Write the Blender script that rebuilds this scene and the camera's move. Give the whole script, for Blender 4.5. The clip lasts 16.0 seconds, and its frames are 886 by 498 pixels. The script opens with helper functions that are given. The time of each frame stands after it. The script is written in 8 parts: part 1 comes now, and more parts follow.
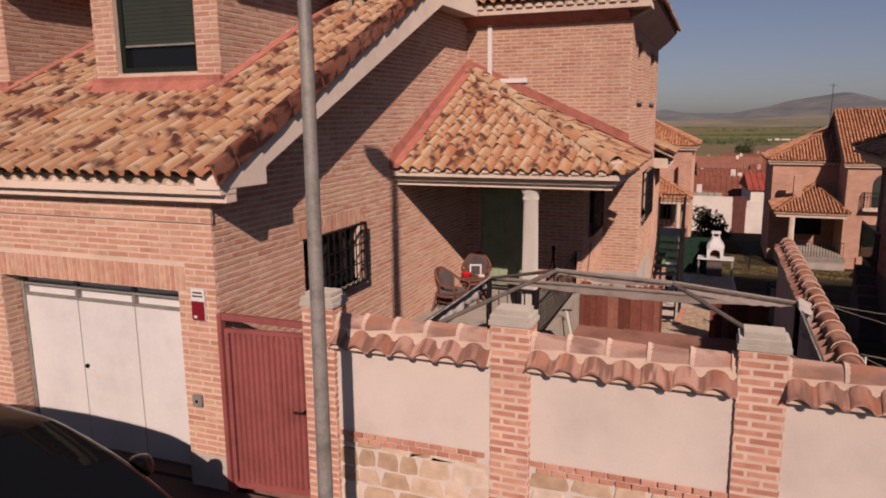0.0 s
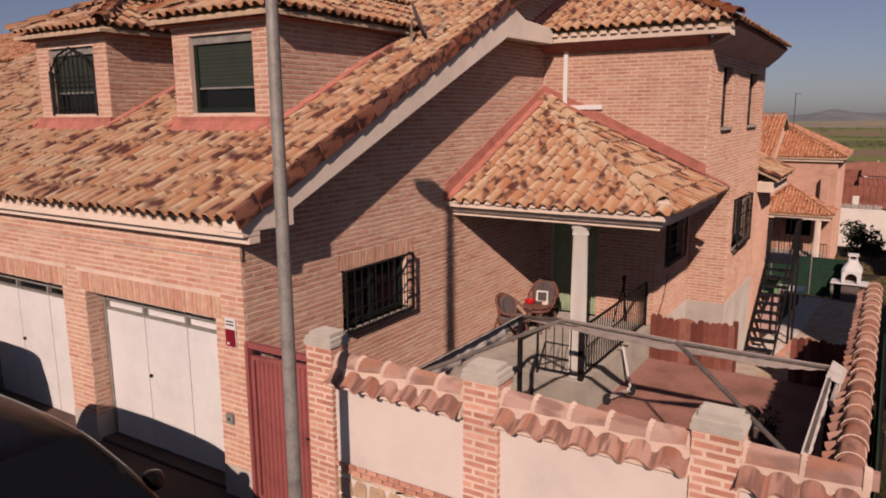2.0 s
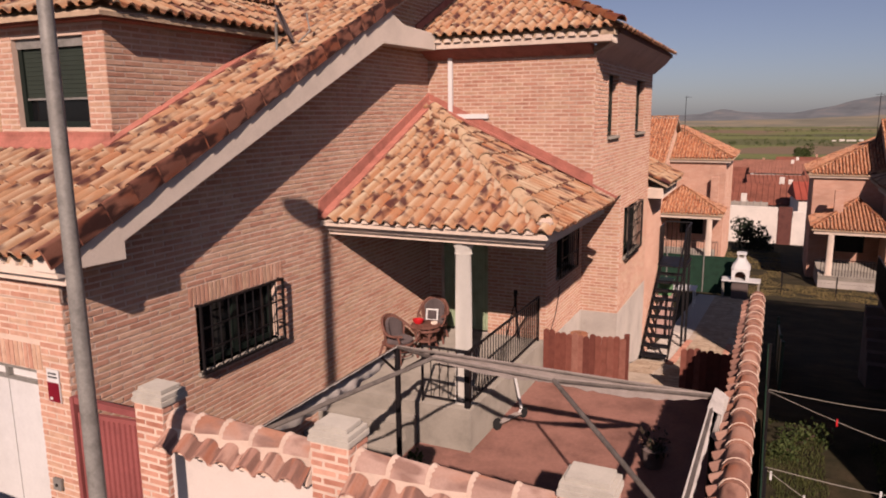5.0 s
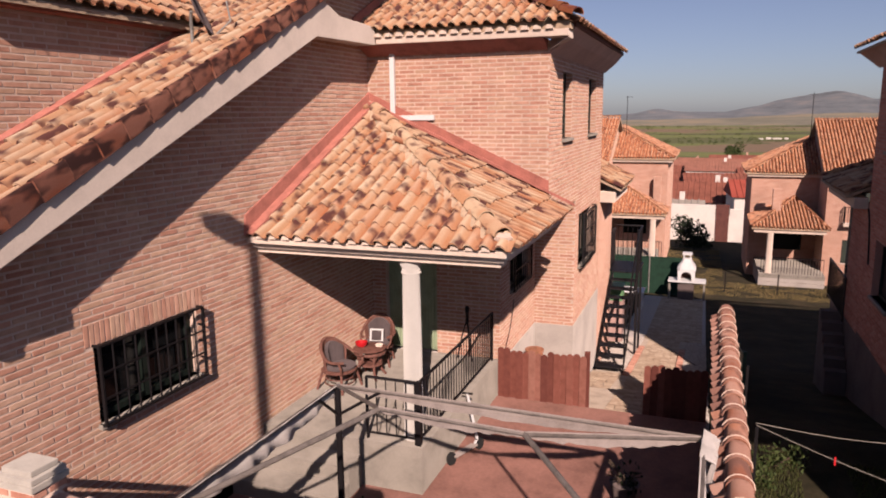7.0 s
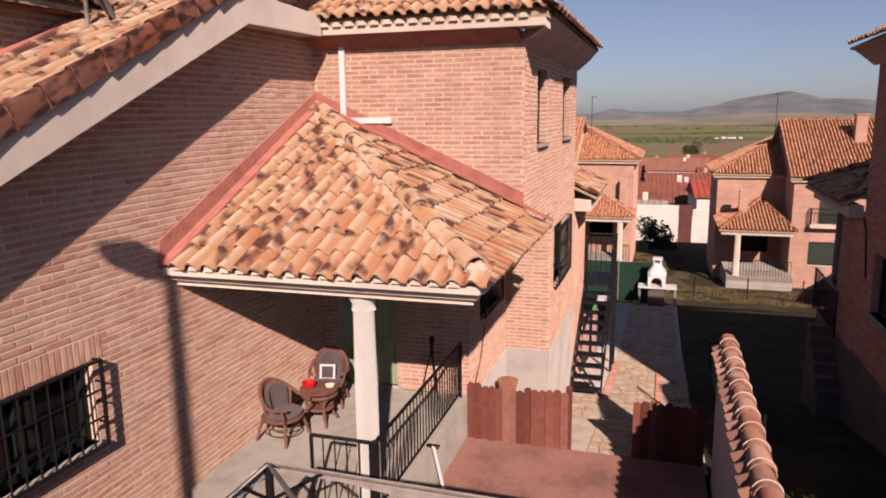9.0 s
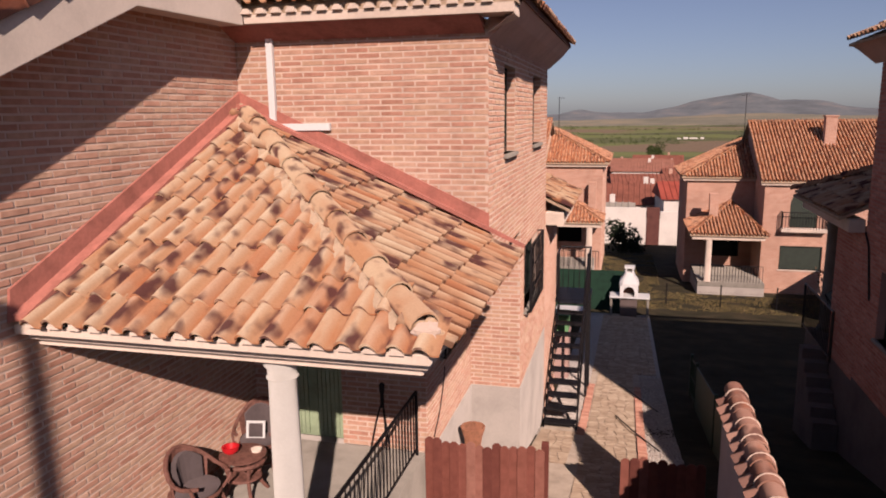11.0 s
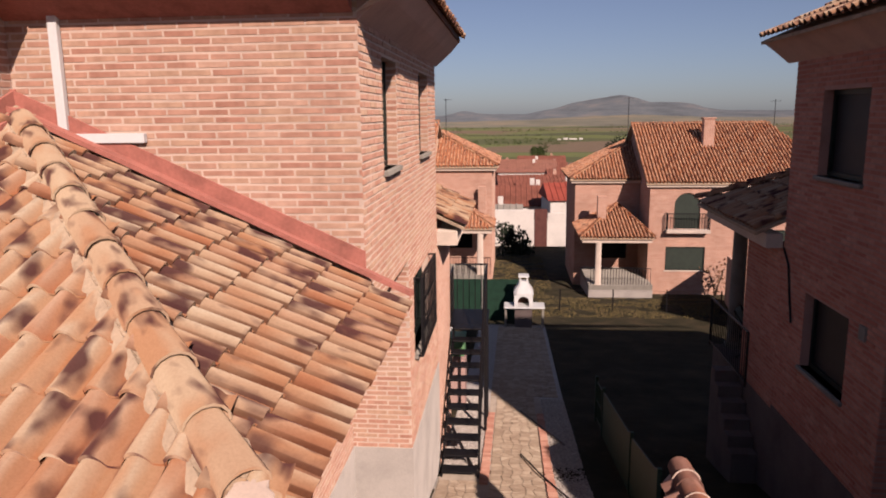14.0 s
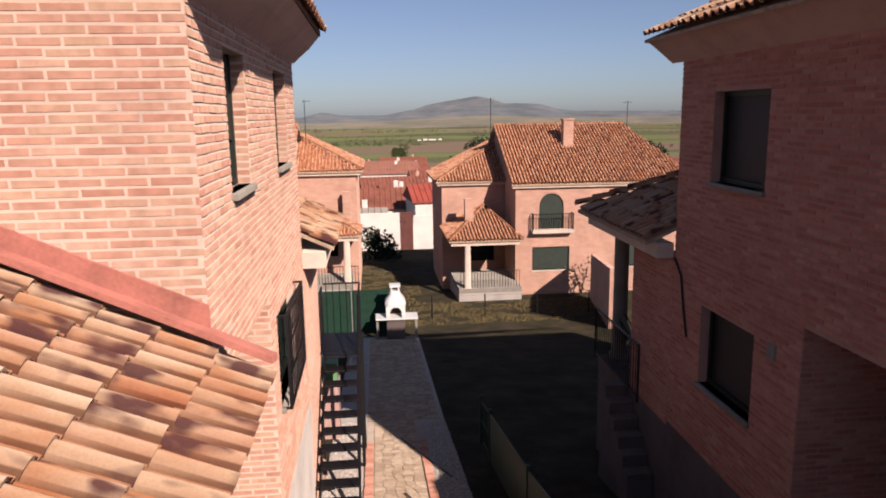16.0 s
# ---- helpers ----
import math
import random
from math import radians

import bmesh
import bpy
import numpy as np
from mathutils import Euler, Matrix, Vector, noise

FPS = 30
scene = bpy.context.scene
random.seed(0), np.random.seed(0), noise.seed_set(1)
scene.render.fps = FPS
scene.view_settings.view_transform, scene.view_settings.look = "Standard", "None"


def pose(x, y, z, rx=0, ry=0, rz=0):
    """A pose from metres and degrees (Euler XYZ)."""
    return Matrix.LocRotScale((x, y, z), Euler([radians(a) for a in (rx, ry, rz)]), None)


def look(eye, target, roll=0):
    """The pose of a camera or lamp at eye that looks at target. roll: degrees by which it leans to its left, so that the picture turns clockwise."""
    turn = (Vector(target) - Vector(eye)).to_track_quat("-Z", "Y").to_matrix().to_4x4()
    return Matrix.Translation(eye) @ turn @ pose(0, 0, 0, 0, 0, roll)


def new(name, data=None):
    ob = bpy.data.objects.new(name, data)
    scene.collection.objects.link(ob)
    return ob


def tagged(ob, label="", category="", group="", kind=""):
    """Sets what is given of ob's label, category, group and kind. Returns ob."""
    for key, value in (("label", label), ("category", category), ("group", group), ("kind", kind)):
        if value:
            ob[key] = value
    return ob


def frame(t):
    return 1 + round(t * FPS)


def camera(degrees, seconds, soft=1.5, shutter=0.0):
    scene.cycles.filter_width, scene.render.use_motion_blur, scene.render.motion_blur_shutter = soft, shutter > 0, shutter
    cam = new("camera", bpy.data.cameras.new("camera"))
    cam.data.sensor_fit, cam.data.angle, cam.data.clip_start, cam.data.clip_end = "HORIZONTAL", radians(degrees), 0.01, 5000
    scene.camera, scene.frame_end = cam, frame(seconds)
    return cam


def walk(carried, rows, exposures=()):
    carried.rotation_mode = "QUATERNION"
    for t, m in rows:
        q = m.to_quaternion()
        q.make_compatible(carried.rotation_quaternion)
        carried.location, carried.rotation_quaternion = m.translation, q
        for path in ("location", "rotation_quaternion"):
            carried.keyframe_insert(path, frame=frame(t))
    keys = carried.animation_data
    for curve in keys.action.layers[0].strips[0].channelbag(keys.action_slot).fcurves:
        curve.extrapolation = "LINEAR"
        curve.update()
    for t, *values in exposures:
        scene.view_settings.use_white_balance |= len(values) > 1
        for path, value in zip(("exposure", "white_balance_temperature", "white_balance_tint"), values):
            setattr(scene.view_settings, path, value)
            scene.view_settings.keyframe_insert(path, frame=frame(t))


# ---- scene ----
cam = camera(63.8, 16.0, soft=1.9)
METRES, EYE, TILT, LEAN, TURN = 10.0, 4.0, 0.0, 0.0, 20.9
ROWS = [
    (0.0, 0.0, 0.0, 0.0, -0.09, -10.73, 0.5),
    (0.5, 0.0452, 0.0003, 0.0095, 4.66, -10.77, 0.41),
    (1.0, 0.0806, -0.0013, 0.0239, 8.05, -10.77, 0.34),
    (1.5, 0.1069, -0.0033, 0.0399, 10.17, -10.76, 0.33),
    (2.0, 0.13, -0.0034, 0.049, 11.26, -10.75, 0.34),
    (2.5, 0.1506, -0.0015, 0.0538, 11.67, -10.71, 0.35),
    (3.0, 0.1649, 0.0016, 0.0576, 11.64, -10.7, 0.37),
    (3.5, 0.1715, 0.0118, 0.058, 11.39, -10.7, 0.38),
    (4.0, 0.1721, 0.03, 0.0592, 9.35, -10.71, 0.42),
    (4.5, 0.1702, 0.0531, 0.0614, 6.74, -10.72, 0.46),
    (5.0, 0.1668, 0.0772, 0.0637, 4.08, -10.75, 0.49),
    (7.5, 0.1566, 0.217, 0.0665, -1.73, -10.81, 0.65),
    (8.0, 0.1571, 0.2541, 0.0676, -3.07, -10.82, 0.69),
    (8.5, 0.1586, 0.2925, 0.0678, -3.51, -10.83, 0.68),
    (11.0, 0.1919, 0.4924, 0.0726, -6.4, -10.79, 0.71),
    (11.5, 0.2005, 0.5285, 0.0727, -7.85, -10.79, 0.72),
    (12.0, 0.209, 0.5617, 0.0734, -8.97, -10.79, 0.72),
    (12.5, 0.2176, 0.5931, 0.0746, -10.17, -10.79, 0.71),
    (13.0, 0.2244, 0.6232, 0.0742, -11.77, -10.78, 0.7),
    (13.5, 0.2301, 0.6516, 0.0753, -13.29, -10.77, 0.73),
    (14.0, 0.2365, 0.6789, 0.0762, -15.38, -10.78, 0.68),
    (14.5, 0.2439, 0.7086, 0.0766, -18.98, -10.8, 0.65),
    (15.0, 0.2501, 0.7421, 0.0784, -22.28, -10.8, 0.76),
    (15.5, 0.258, 0.7766, 0.0793, -25.06, -10.82, 0.81),
    (16.0, 0.2684, 0.8098, 0.0797, -26.49, -10.83, 0.88),
]
EXPOSURES = [(0.0, -0.2, 6950, 31), (3.5, -0.02, 6950, 31), (5.0, 0.13, 6900, 31), (8.0, 0.44, 6600, 28.5), (11.0, 0.24, 6650, 29), (13.0, 0.2, 6650, 28.5), (14.5, 0.3, 6450, 24.5), (16.0, 0.58, 6350, 22)]
walk(cam, [(t, pose(0, 0, EYE, TILT, LEAN, TURN) @ pose(METRES * x, METRES * y, METRES * z, 90 + pitch, roll, yaw)) for t, x, y, z, yaw, pitch, roll in ROWS], EXPOSURES)

# ---- light ----
SUN_EL = 28.5      # the sun stands towards (+0.35, -1)
SUN_DIR = Vector((math.cos(radians(SUN_EL)) * 0.329, -math.cos(radians(SUN_EL)) * 0.944, math.sin(radians(SUN_EL))))
world = bpy.data.worlds.new("sky")
scene.world = world
world.use_nodes = True
wn = world.node_tree
sky = wn.nodes.new("ShaderNodeTexSky")
sky.sky_type = 'NISHITA'
sky.sun_disc = False
sky.sun_elevation = radians(SUN_EL)
sky.sun_rotation = math.atan2(SUN_DIR.x, SUN_DIR.y)
sky.air_density, sky.dust_density, sky.ozone_density = 0.8, 0.55, 4.3
pale = wn.nodes.new("ShaderNodeHueSaturation")     # turns the sky's saturation down
pale.inputs["Saturation"].default_value = 0.84
wn.links.new(sky.outputs[0], pale.inputs["Color"])
wn.links.new(pale.outputs[0], wn.nodes["Background"].inputs[0])
wn.nodes["Background"].inputs[1].default_value = 0.05
sun = bpy.data.lights.new("sun", 'SUN')
sun.energy, sun.angle, sun.color = 4.2, radians(0.55), (1.0, 0.86, 0.70)
sun_ob = new("sun", sun)
sun_ob.matrix_world = look(SUN_DIR * 60, (0, 0, 0))


# ---- materials ----
def mat(name, rough=0.8, metal=0.0, spec=0.3):
    m = bpy.data.materials.new(name)
    m.use_nodes = True
    b = m.node_tree.nodes["Principled BSDF"]
    b.inputs["Roughness"].default_value = rough
    b.inputs["Metallic"].default_value = metal
    b.inputs["Specular IOR Level"].default_value = spec
    b.inputs["Diffuse Roughness"].default_value = 1.0 if rough >= 0.75 else 0.2
    return m, m.node_tree.nodes, m.node_tree.links, b


def ramp(n, stops):
    r = n.new("ShaderNodeValToRGB")
    e = r.color_ramp.elements
    while len(e) < len(stops):
        e.new(0.5)
    for i, (p, c) in enumerate(stops):
        e[i].position, e[i].color = p, (*c, 1)
    return r


def noise_tex(n, l, scale, detail=4.0, rough=0.6, vec=None):
    t = n.new("ShaderNodeTexNoise")
    t.inputs["Scale"].default_value, t.inputs["Detail"].default_value, t.inputs["Roughness"].default_value = scale, detail, rough
    if vec is not None:
        l.new(vec, t.inputs["Vector"])
    return t


def mix_rgb(n, l, a, b, fac, mode='MIX'):
    m = n.new("ShaderNodeMix")
    m.data_type, m.blend_type = 'RGBA', mode
    for sock, v in ((m.inputs["Factor"], fac), (m.inputs["A"], a), (m.inputs["B"], b)):
        if isinstance(v, bpy.types.NodeSocket):
            l.new(v, sock)
        elif isinstance(v, tuple):
            sock.default_value = (*v, 1)
        else:
            sock.default_value = v
    return m.outputs["Result"]


def bump(n, l, b, height, strength=0.3, dist=0.01):
    k = n.new("ShaderNodeBump")
    k.inputs["Strength"].default_value, k.inputs["Distance"].default_value = strength, dist
    l.new(height, k.inputs["Height"])
    l.new(k.outputs[0], b.inputs["Normal"])


def position(n):
    return n.new("ShaderNodeNewGeometry").outputs["Position"]


def piece_random(n, l):
    """A value that differs from piece to piece, for pieces of their own and for joined ones."""
    a, g = n.new("ShaderNodeObjectInfo"), n.new("ShaderNodeNewGeometry")
    s, f = n.new("ShaderNodeMath"), n.new("ShaderNodeMath")
    l.new(a.outputs["Random"], s.inputs[0])
    l.new(g.outputs["Random Per Island"], s.inputs[1])
    f.operation = 'FRACT'
    l.new(s.outputs[0], f.inputs[0])
    return f.outputs[0]


def shifted(n, l, rnd, amount=60.0, stretch=(1, 1, 1)):
    """The place in the world, moved by each piece's own random amount."""
    c, v, g = n.new("ShaderNodeCombineXYZ"), n.new("ShaderNodeVectorMath"), n.new("ShaderNodeNewGeometry")
    m = n.new("ShaderNodeMath")
    m.operation, m.inputs[1].default_value = 'MULTIPLY', amount
    l.new(rnd, m.inputs[0])
    for i in range(3):
        l.new(m.outputs[0], c.inputs[i])
    s = n.new("ShaderNodeVectorMath")
    s.operation, s.inputs[1].default_value = 'MULTIPLY', stretch
    l.new(g.outputs["Position"], s.inputs[0])
    l.new(s.outputs[0], v.inputs[0])
    l.new(c.outputs[0], v.inputs[1])
    return v.outputs[0]


def plain(name, colour, rough=0.8, metal=0.0, var=0.25, scale=3.0, fine=40.0, bumps=0.2, dist=0.004, spec=0.3, dirt=None):
    """A surface of one colour with stains at a large scale and grain at a fine one."""
    m, n, l, b = mat(name, rough, metal, spec)
    p = position(n)
    big, small = noise_tex(n, l, scale, 5, 0.65, p), noise_tex(n, l, fine, 4, 0.7, p)
    dark = tuple(c * (1 - var) for c in colour) if dirt is None else dirt
    light = tuple(min(1, c * (1 + var * 0.5)) for c in colour)
    r = ramp(n, [(0.3, dark), (0.52, colour), (0.75, light)])
    l.new(big.outputs[0], r.inputs[0])
    s = ramp(n, [(0.3, (1 - var * 0.7,) * 3), (0.7, (1, 1, 1))])
    l.new(small.outputs[0], s.inputs[0])
    l.new(mix_rgb(n, l, r.outputs[0], s.outputs[0], 1.0, 'MULTIPLY'), b.inputs["Base Color"])
    bump(n, l, b, small.outputs[0], bumps, dist)
    return m


def brick_material(name, stops):
    m, n, l, b = mat(name, 0.85, spec=0.2)
    rnd = piece_random(n, l)
    r = ramp(n, stops)
    l.new(rnd, r.inputs[0])
    v = shifted(n, l, rnd)
    big, fine = noise_tex(n, l, 9, 4, 0.6, v), noise_tex(n, l, 90, 3, 0.7, v)
    s = ramp(n, [(0.3, (0.78, 0.74, 0.72)), (0.6, (1, 1, 1)), (0.8, (1.12, 1.08, 1.05))])
    l.new(big.outputs[0], s.inputs[0])
    c = mix_rgb(n, l, r.outputs[0], s.outputs[0], 1.0, 'MULTIPLY')
    wide = noise_tex(n, l, 0.7, 4, 0.6, position(n))
    ws = ramp(n, [(0.3, (0.9, 0.86, 0.84)), (0.65, (1, 1, 1))])
    l.new(wide.outputs[0], ws.inputs[0])
    l.new(mix_rgb(n, l, c, ws.outputs[0], 1.0, 'MULTIPLY'), b.inputs["Base Color"])
    bump(n, l, b, fine.outputs[0], 0.2, 0.0015)
    return m


M_BRICK = brick_material("brick", [(0.0, (0.49, 0.262, 0.19)), (0.2, (0.545, 0.312, 0.228)), (0.55, (0.562, 0.346, 0.256)), (0.8, (0.56, 0.378, 0.268)), (1.0, (0.605, 0.40, 0.305))])
# the house's own brick for the neighbour, with shade and red bounce in its colour
M_BRICK_SHADED = brick_material("shaded_brick", [(0.0, (0.50, 0.19, 0.14)), (0.5, (0.58, 0.25, 0.185)), (1.0, (0.64, 0.33, 0.245))])
M_MORTAR = plain("mortar", (0.645, 0.505, 0.415), 0.95, var=0.2, scale=2, fine=60)
M_MORTAR_TILE = plain("tile_mortar", (0.52, 0.39, 0.275), 0.95, var=0.3, scale=8, fine=50, bumps=0.6, dist=0.01)


def tile_material(name, stops, spot=(0.085, 0.028, 0.028), blots=0.93, cut=0.52, flame_lap_shade=False):
    """Fired clay, paler or redder from tile to tile, with kiln-dark blotches drawn out along each tile."""
    m, n, l, b = mat(name, 0.78, spec=0.25)
    rnd = piece_random(n, l)
    r = ramp(n, stops)
    l.new(rnd, r.inputs[0])
    v = shifted(n, l, rnd)
    tc, st, ad, cb, mu = n.new("ShaderNodeTexCoord"), n.new("ShaderNodeVectorMath"), n.new("ShaderNodeVectorMath"), n.new("ShaderNodeCombineXYZ"), n.new("ShaderNodeMath")
    st.operation, st.inputs[1].default_value = 'MULTIPLY', (8.5, 3.6, 0.0)
    l.new(tc.outputs["UV"], st.inputs[0])
    mu.operation, mu.inputs[1].default_value = 'MULTIPLY', 71.0
    l.new(rnd, mu.inputs[0])
    for i in range(3):
        l.new(mu.outputs[0], cb.inputs[i])
    l.new(st.outputs[0], ad.inputs[0])
    l.new(cb.outputs[0], ad.inputs[1])
    streak = noise_tex(n, l, 0.55, 2, 0.5, ad.outputs[0])
    sr = ramp(n, [(0.36, (0.93, 0.72, 0.60)), (0.52, (1, 1, 1)), (0.66, (1.06, 1.1, 1.12))])
    l.new(streak.outputs[0], sr.inputs[0])
    c = mix_rgb(n, l, r.outputs[0], sr.outputs[0], 1.0, 'MULTIPLY')
    if flame_lap_shade:
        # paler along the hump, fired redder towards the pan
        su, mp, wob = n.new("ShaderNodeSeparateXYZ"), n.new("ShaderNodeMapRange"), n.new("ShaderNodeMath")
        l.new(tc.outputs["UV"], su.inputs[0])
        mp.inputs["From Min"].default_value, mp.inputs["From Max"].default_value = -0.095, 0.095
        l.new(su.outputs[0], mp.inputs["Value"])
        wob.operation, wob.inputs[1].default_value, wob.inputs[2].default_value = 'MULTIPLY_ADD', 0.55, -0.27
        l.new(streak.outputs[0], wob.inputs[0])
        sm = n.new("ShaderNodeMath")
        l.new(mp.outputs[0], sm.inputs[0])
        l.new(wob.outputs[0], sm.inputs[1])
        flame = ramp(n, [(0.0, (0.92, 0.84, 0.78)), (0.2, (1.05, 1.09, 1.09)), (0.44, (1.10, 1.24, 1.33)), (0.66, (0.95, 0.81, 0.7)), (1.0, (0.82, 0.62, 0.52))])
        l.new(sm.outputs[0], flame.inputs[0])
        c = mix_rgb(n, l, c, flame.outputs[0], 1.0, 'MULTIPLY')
        # shade of the side-lap gap, painted into the colour as a thin dark line
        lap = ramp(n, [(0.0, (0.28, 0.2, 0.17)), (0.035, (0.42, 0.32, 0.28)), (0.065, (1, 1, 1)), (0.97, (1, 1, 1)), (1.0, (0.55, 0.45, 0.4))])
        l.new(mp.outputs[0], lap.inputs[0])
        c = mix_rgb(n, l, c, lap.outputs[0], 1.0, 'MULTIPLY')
    blot = noise_tex(n, l, 1.0, 2, 0.4, ad.outputs[0])
    br = ramp(n, [(cut, (0, 0, 0)), (cut + 0.14, (blots,) * 3)])
    l.new(blot.outputs[0], br.inputs[0])
    c = mix_rgb(n, l, c, spot, br.outputs[0])
    fine = noise_tex(n, l, 70, 4, 0.7, v)
    fr = ramp(n, [(0.3, (0.86, 0.84, 0.82)), (0.6, (1, 1, 1))])
    l.new(fine.outputs[0], fr.inputs[0])
    l.new(mix_rgb(n, l, c, fr.outputs[0], 1.0, 'MULTIPLY'), b.inputs["Base Color"])
    bump(n, l, b, fine.outputs[0], 0.3, 0.003)
    return m


M_TILE = tile_material("roof_tile", [(0.0, (0.435, 0.24, 0.148)), (0.3, (0.452, 0.277, 0.173)), (0.65, (0.468, 0.308, 0.198)), (1.0, (0.49, 0.352, 0.238))], flame_lap_shade=True)
M_TILE_HIP = tile_material("hip_tile_clay", [(0.0, (0.46, 0.295, 0.185)), (1.0, (0.51, 0.38, 0.255))], cut=0.52)
M_TILE_FAR = tile_material("far_roof_tile", [(0.0, (0.50, 0.235, 0.135)), (1.0, (0.59, 0.325, 0.195))], blots=0.75, cut=0.5, flame_lap_shade=True)
# dark burnt clay; the verge flap's turn from the sun is in the colour too
M_TILE_DARK = tile_material("verge_tile", [(0.0, (0.15, 0.062, 0.045)), (1.0, (0.25, 0.11, 0.075))], spot=(0.03, 0.013, 0.012), cut=0.42)
M_COPING = tile_material("coping_tile", [(0.0, (0.37, 0.195, 0.148)), (0.5, (0.42, 0.24, 0.185)), (1.0, (0.48, 0.30, 0.235))], spot=(0.22, 0.12, 0.095), cut=0.45)
M_COPING_DUSTY = tile_material("dusty_coping_tile", [(0.0, (0.40, 0.245, 0.195)), (0.5, (0.45, 0.295, 0.24)), (1.0, (0.52, 0.36, 0.30))], spot=(0.3, 0.18, 0.145))
M_COPING_OLD = tile_material("old_coping_tile", [(0.0, (0.25, 0.125, 0.092)), (0.5, (0.31, 0.165, 0.122)), (1.0, (0.40, 0.23, 0.17))], spot=(0.17, 0.085, 0.065))
M_FLASH = plain("red_flashing", (0.48, 0.185, 0.14), 0.9, var=0.3, scale=4, fine=30, bumps=0.5, dist=0.006)
M_CREAM = plain("cream_cornice", (0.69, 0.585, 0.495), 0.8, var=0.16, scale=2, fine=50, bumps=0.1)
M_SOFFIT = plain("pinkish_soffit", (0.60, 0.40, 0.32), 0.85, var=0.16, scale=2, fine=50, bumps=0.1)
M_VERGE = plain("grey_verge_board", (0.66, 0.58, 0.505), 0.85, var=0.15, scale=1.5, fine=50, bumps=0.1)
M_PLASTER = plain("plaster", (0.585, 0.53, 0.485), 0.9, var=0.12, scale=1.4, fine=70, bumps=0.25, dist=0.003)
M_WHITE = plain("white_paint", (0.685, 0.69, 0.68), 0.55, var=0.1, scale=2, fine=30, bumps=0.05)
M_CONC = plain("concrete", (0.31, 0.285, 0.245), 0.9, var=0.25, scale=2.2, fine=60, bumps=0.4)
M_CONC_PINK = plain("plinth_render", (0.47, 0.43, 0.39), 0.9, var=0.2, scale=1.5, fine=50, bumps=0.3)
M_PATIO = plain("red_patio", (0.27, 0.138, 0.11), 0.75, var=0.35, scale=1.6, fine=25, bumps=0.3)
M_REDMETAL = plain("red_gate_metal", (0.33, 0.10, 0.094), 0.5, 0.0, var=0.25, scale=3, fine=40, bumps=0.05, spec=0.4)
M_BLACK = plain("black_iron", (0.018, 0.016, 0.018), 0.5, 0.3, var=0.3, scale=8, fine=60, bumps=0.1)
M_STEEL = plain("galvanised", (0.33, 0.32, 0.295), 0.6, 0.3, var=0.35, scale=7, fine=45, bumps=0.15)
M_GREEN = plain("green_paint", (0.34, 0.43, 0.28), 0.6, var=0.25, scale=4, fine=40, bumps=0.1)
M_DARKGREEN = plain("dark_green_frame", (0.012, 0.02, 0.016), 0.5, var=0.2, scale=5, fine=40, bumps=0.05)
M_SHUTTER = plain("green_shutter", (0.03, 0.042, 0.032), 0.65, var=0.2, scale=4, fine=30, bumps=0.1)
M_WOOD = brick_material("red_wood", [(0.0, (0.14, 0.046, 0.036)), (0.5, (0.22, 0.076, 0.056)), (0.85, (0.28, 0.11, 0.082)), (1.0, (0.36, 0.20, 0.155))])
M_WICKER = plain("wicker", (0.25, 0.115, 0.088), 0.7, var=0.5, scale=20, fine=120, bumps=0.6, dist=0.008)
M_CUSHION = plain("grey_cushion", (0.12, 0.095, 0.095), 0.95, var=0.2, scale=6, fine=150, bumps=0.3)
M_CRIMSON = plain("crimson_enamel", (0.22, 0.012, 0.025), 0.4, var=0.1, spec=0.5)
M_RED = plain("red_plastic", (0.62, 0.02, 0.025), 0.4, var=0.1, spec=0.5)
M_CLOTH = plain("grey_cloth", (0.33, 0.285, 0.26), 0.95, var=0.25, scale=5, fine=90, bumps=0.4)
M_ASPHALT = plain("asphalt", (0.055, 0.05, 0.048), 0.9, var=0.35, scale=1.5, fine=90, bumps=0.5)
M_PAVE = plain("pavement", (0.105, 0.066, 0.058), 0.9, var=0.25, scale=1.5, fine=60, bumps=0.3)
M_STONE = brick_material("base_stone", [(0.0, (0.42, 0.30, 0.2)), (0.4, (0.52, 0.40, 0.29)), (0.7, (0.6, 0.48, 0.37)), (1.0, (0.64, 0.56, 0.47))])
M_FLAG = brick_material("flagstone", [(0.0, (0.33, 0.255, 0.185)), (0.5, (0.41, 0.325, 0.24)), (1.0, (0.49, 0.40, 0.30))])
M_GRAVEL = brick_material("white_gravel", [(0.0, (0.42, 0.38, 0.34)), (0.5, (0.56, 0.52, 0.47)), (1.0, (0.68, 0.65, 0.6))])
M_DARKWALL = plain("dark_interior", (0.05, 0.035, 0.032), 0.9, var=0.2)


def glass_material(name, tint, rough=0.06):
    m, n, l, b = mat(name, rough, spec=0.3)
    b.inputs["Base Color"].default_value = (*tint, 1)
    return m


M_GLASS = glass_material("dark_window_glass", (0.008, 0.009, 0.010))
M_CARPAINT = plain("black_car_paint", (0.006, 0.005, 0.006), 0.18, 0.0, var=0.2, scale=2, fine=30, bumps=0.0, spec=0.3)
M_RUBBER = plain("rubber", (0.02, 0.02, 0.02), 0.85, var=0.2)


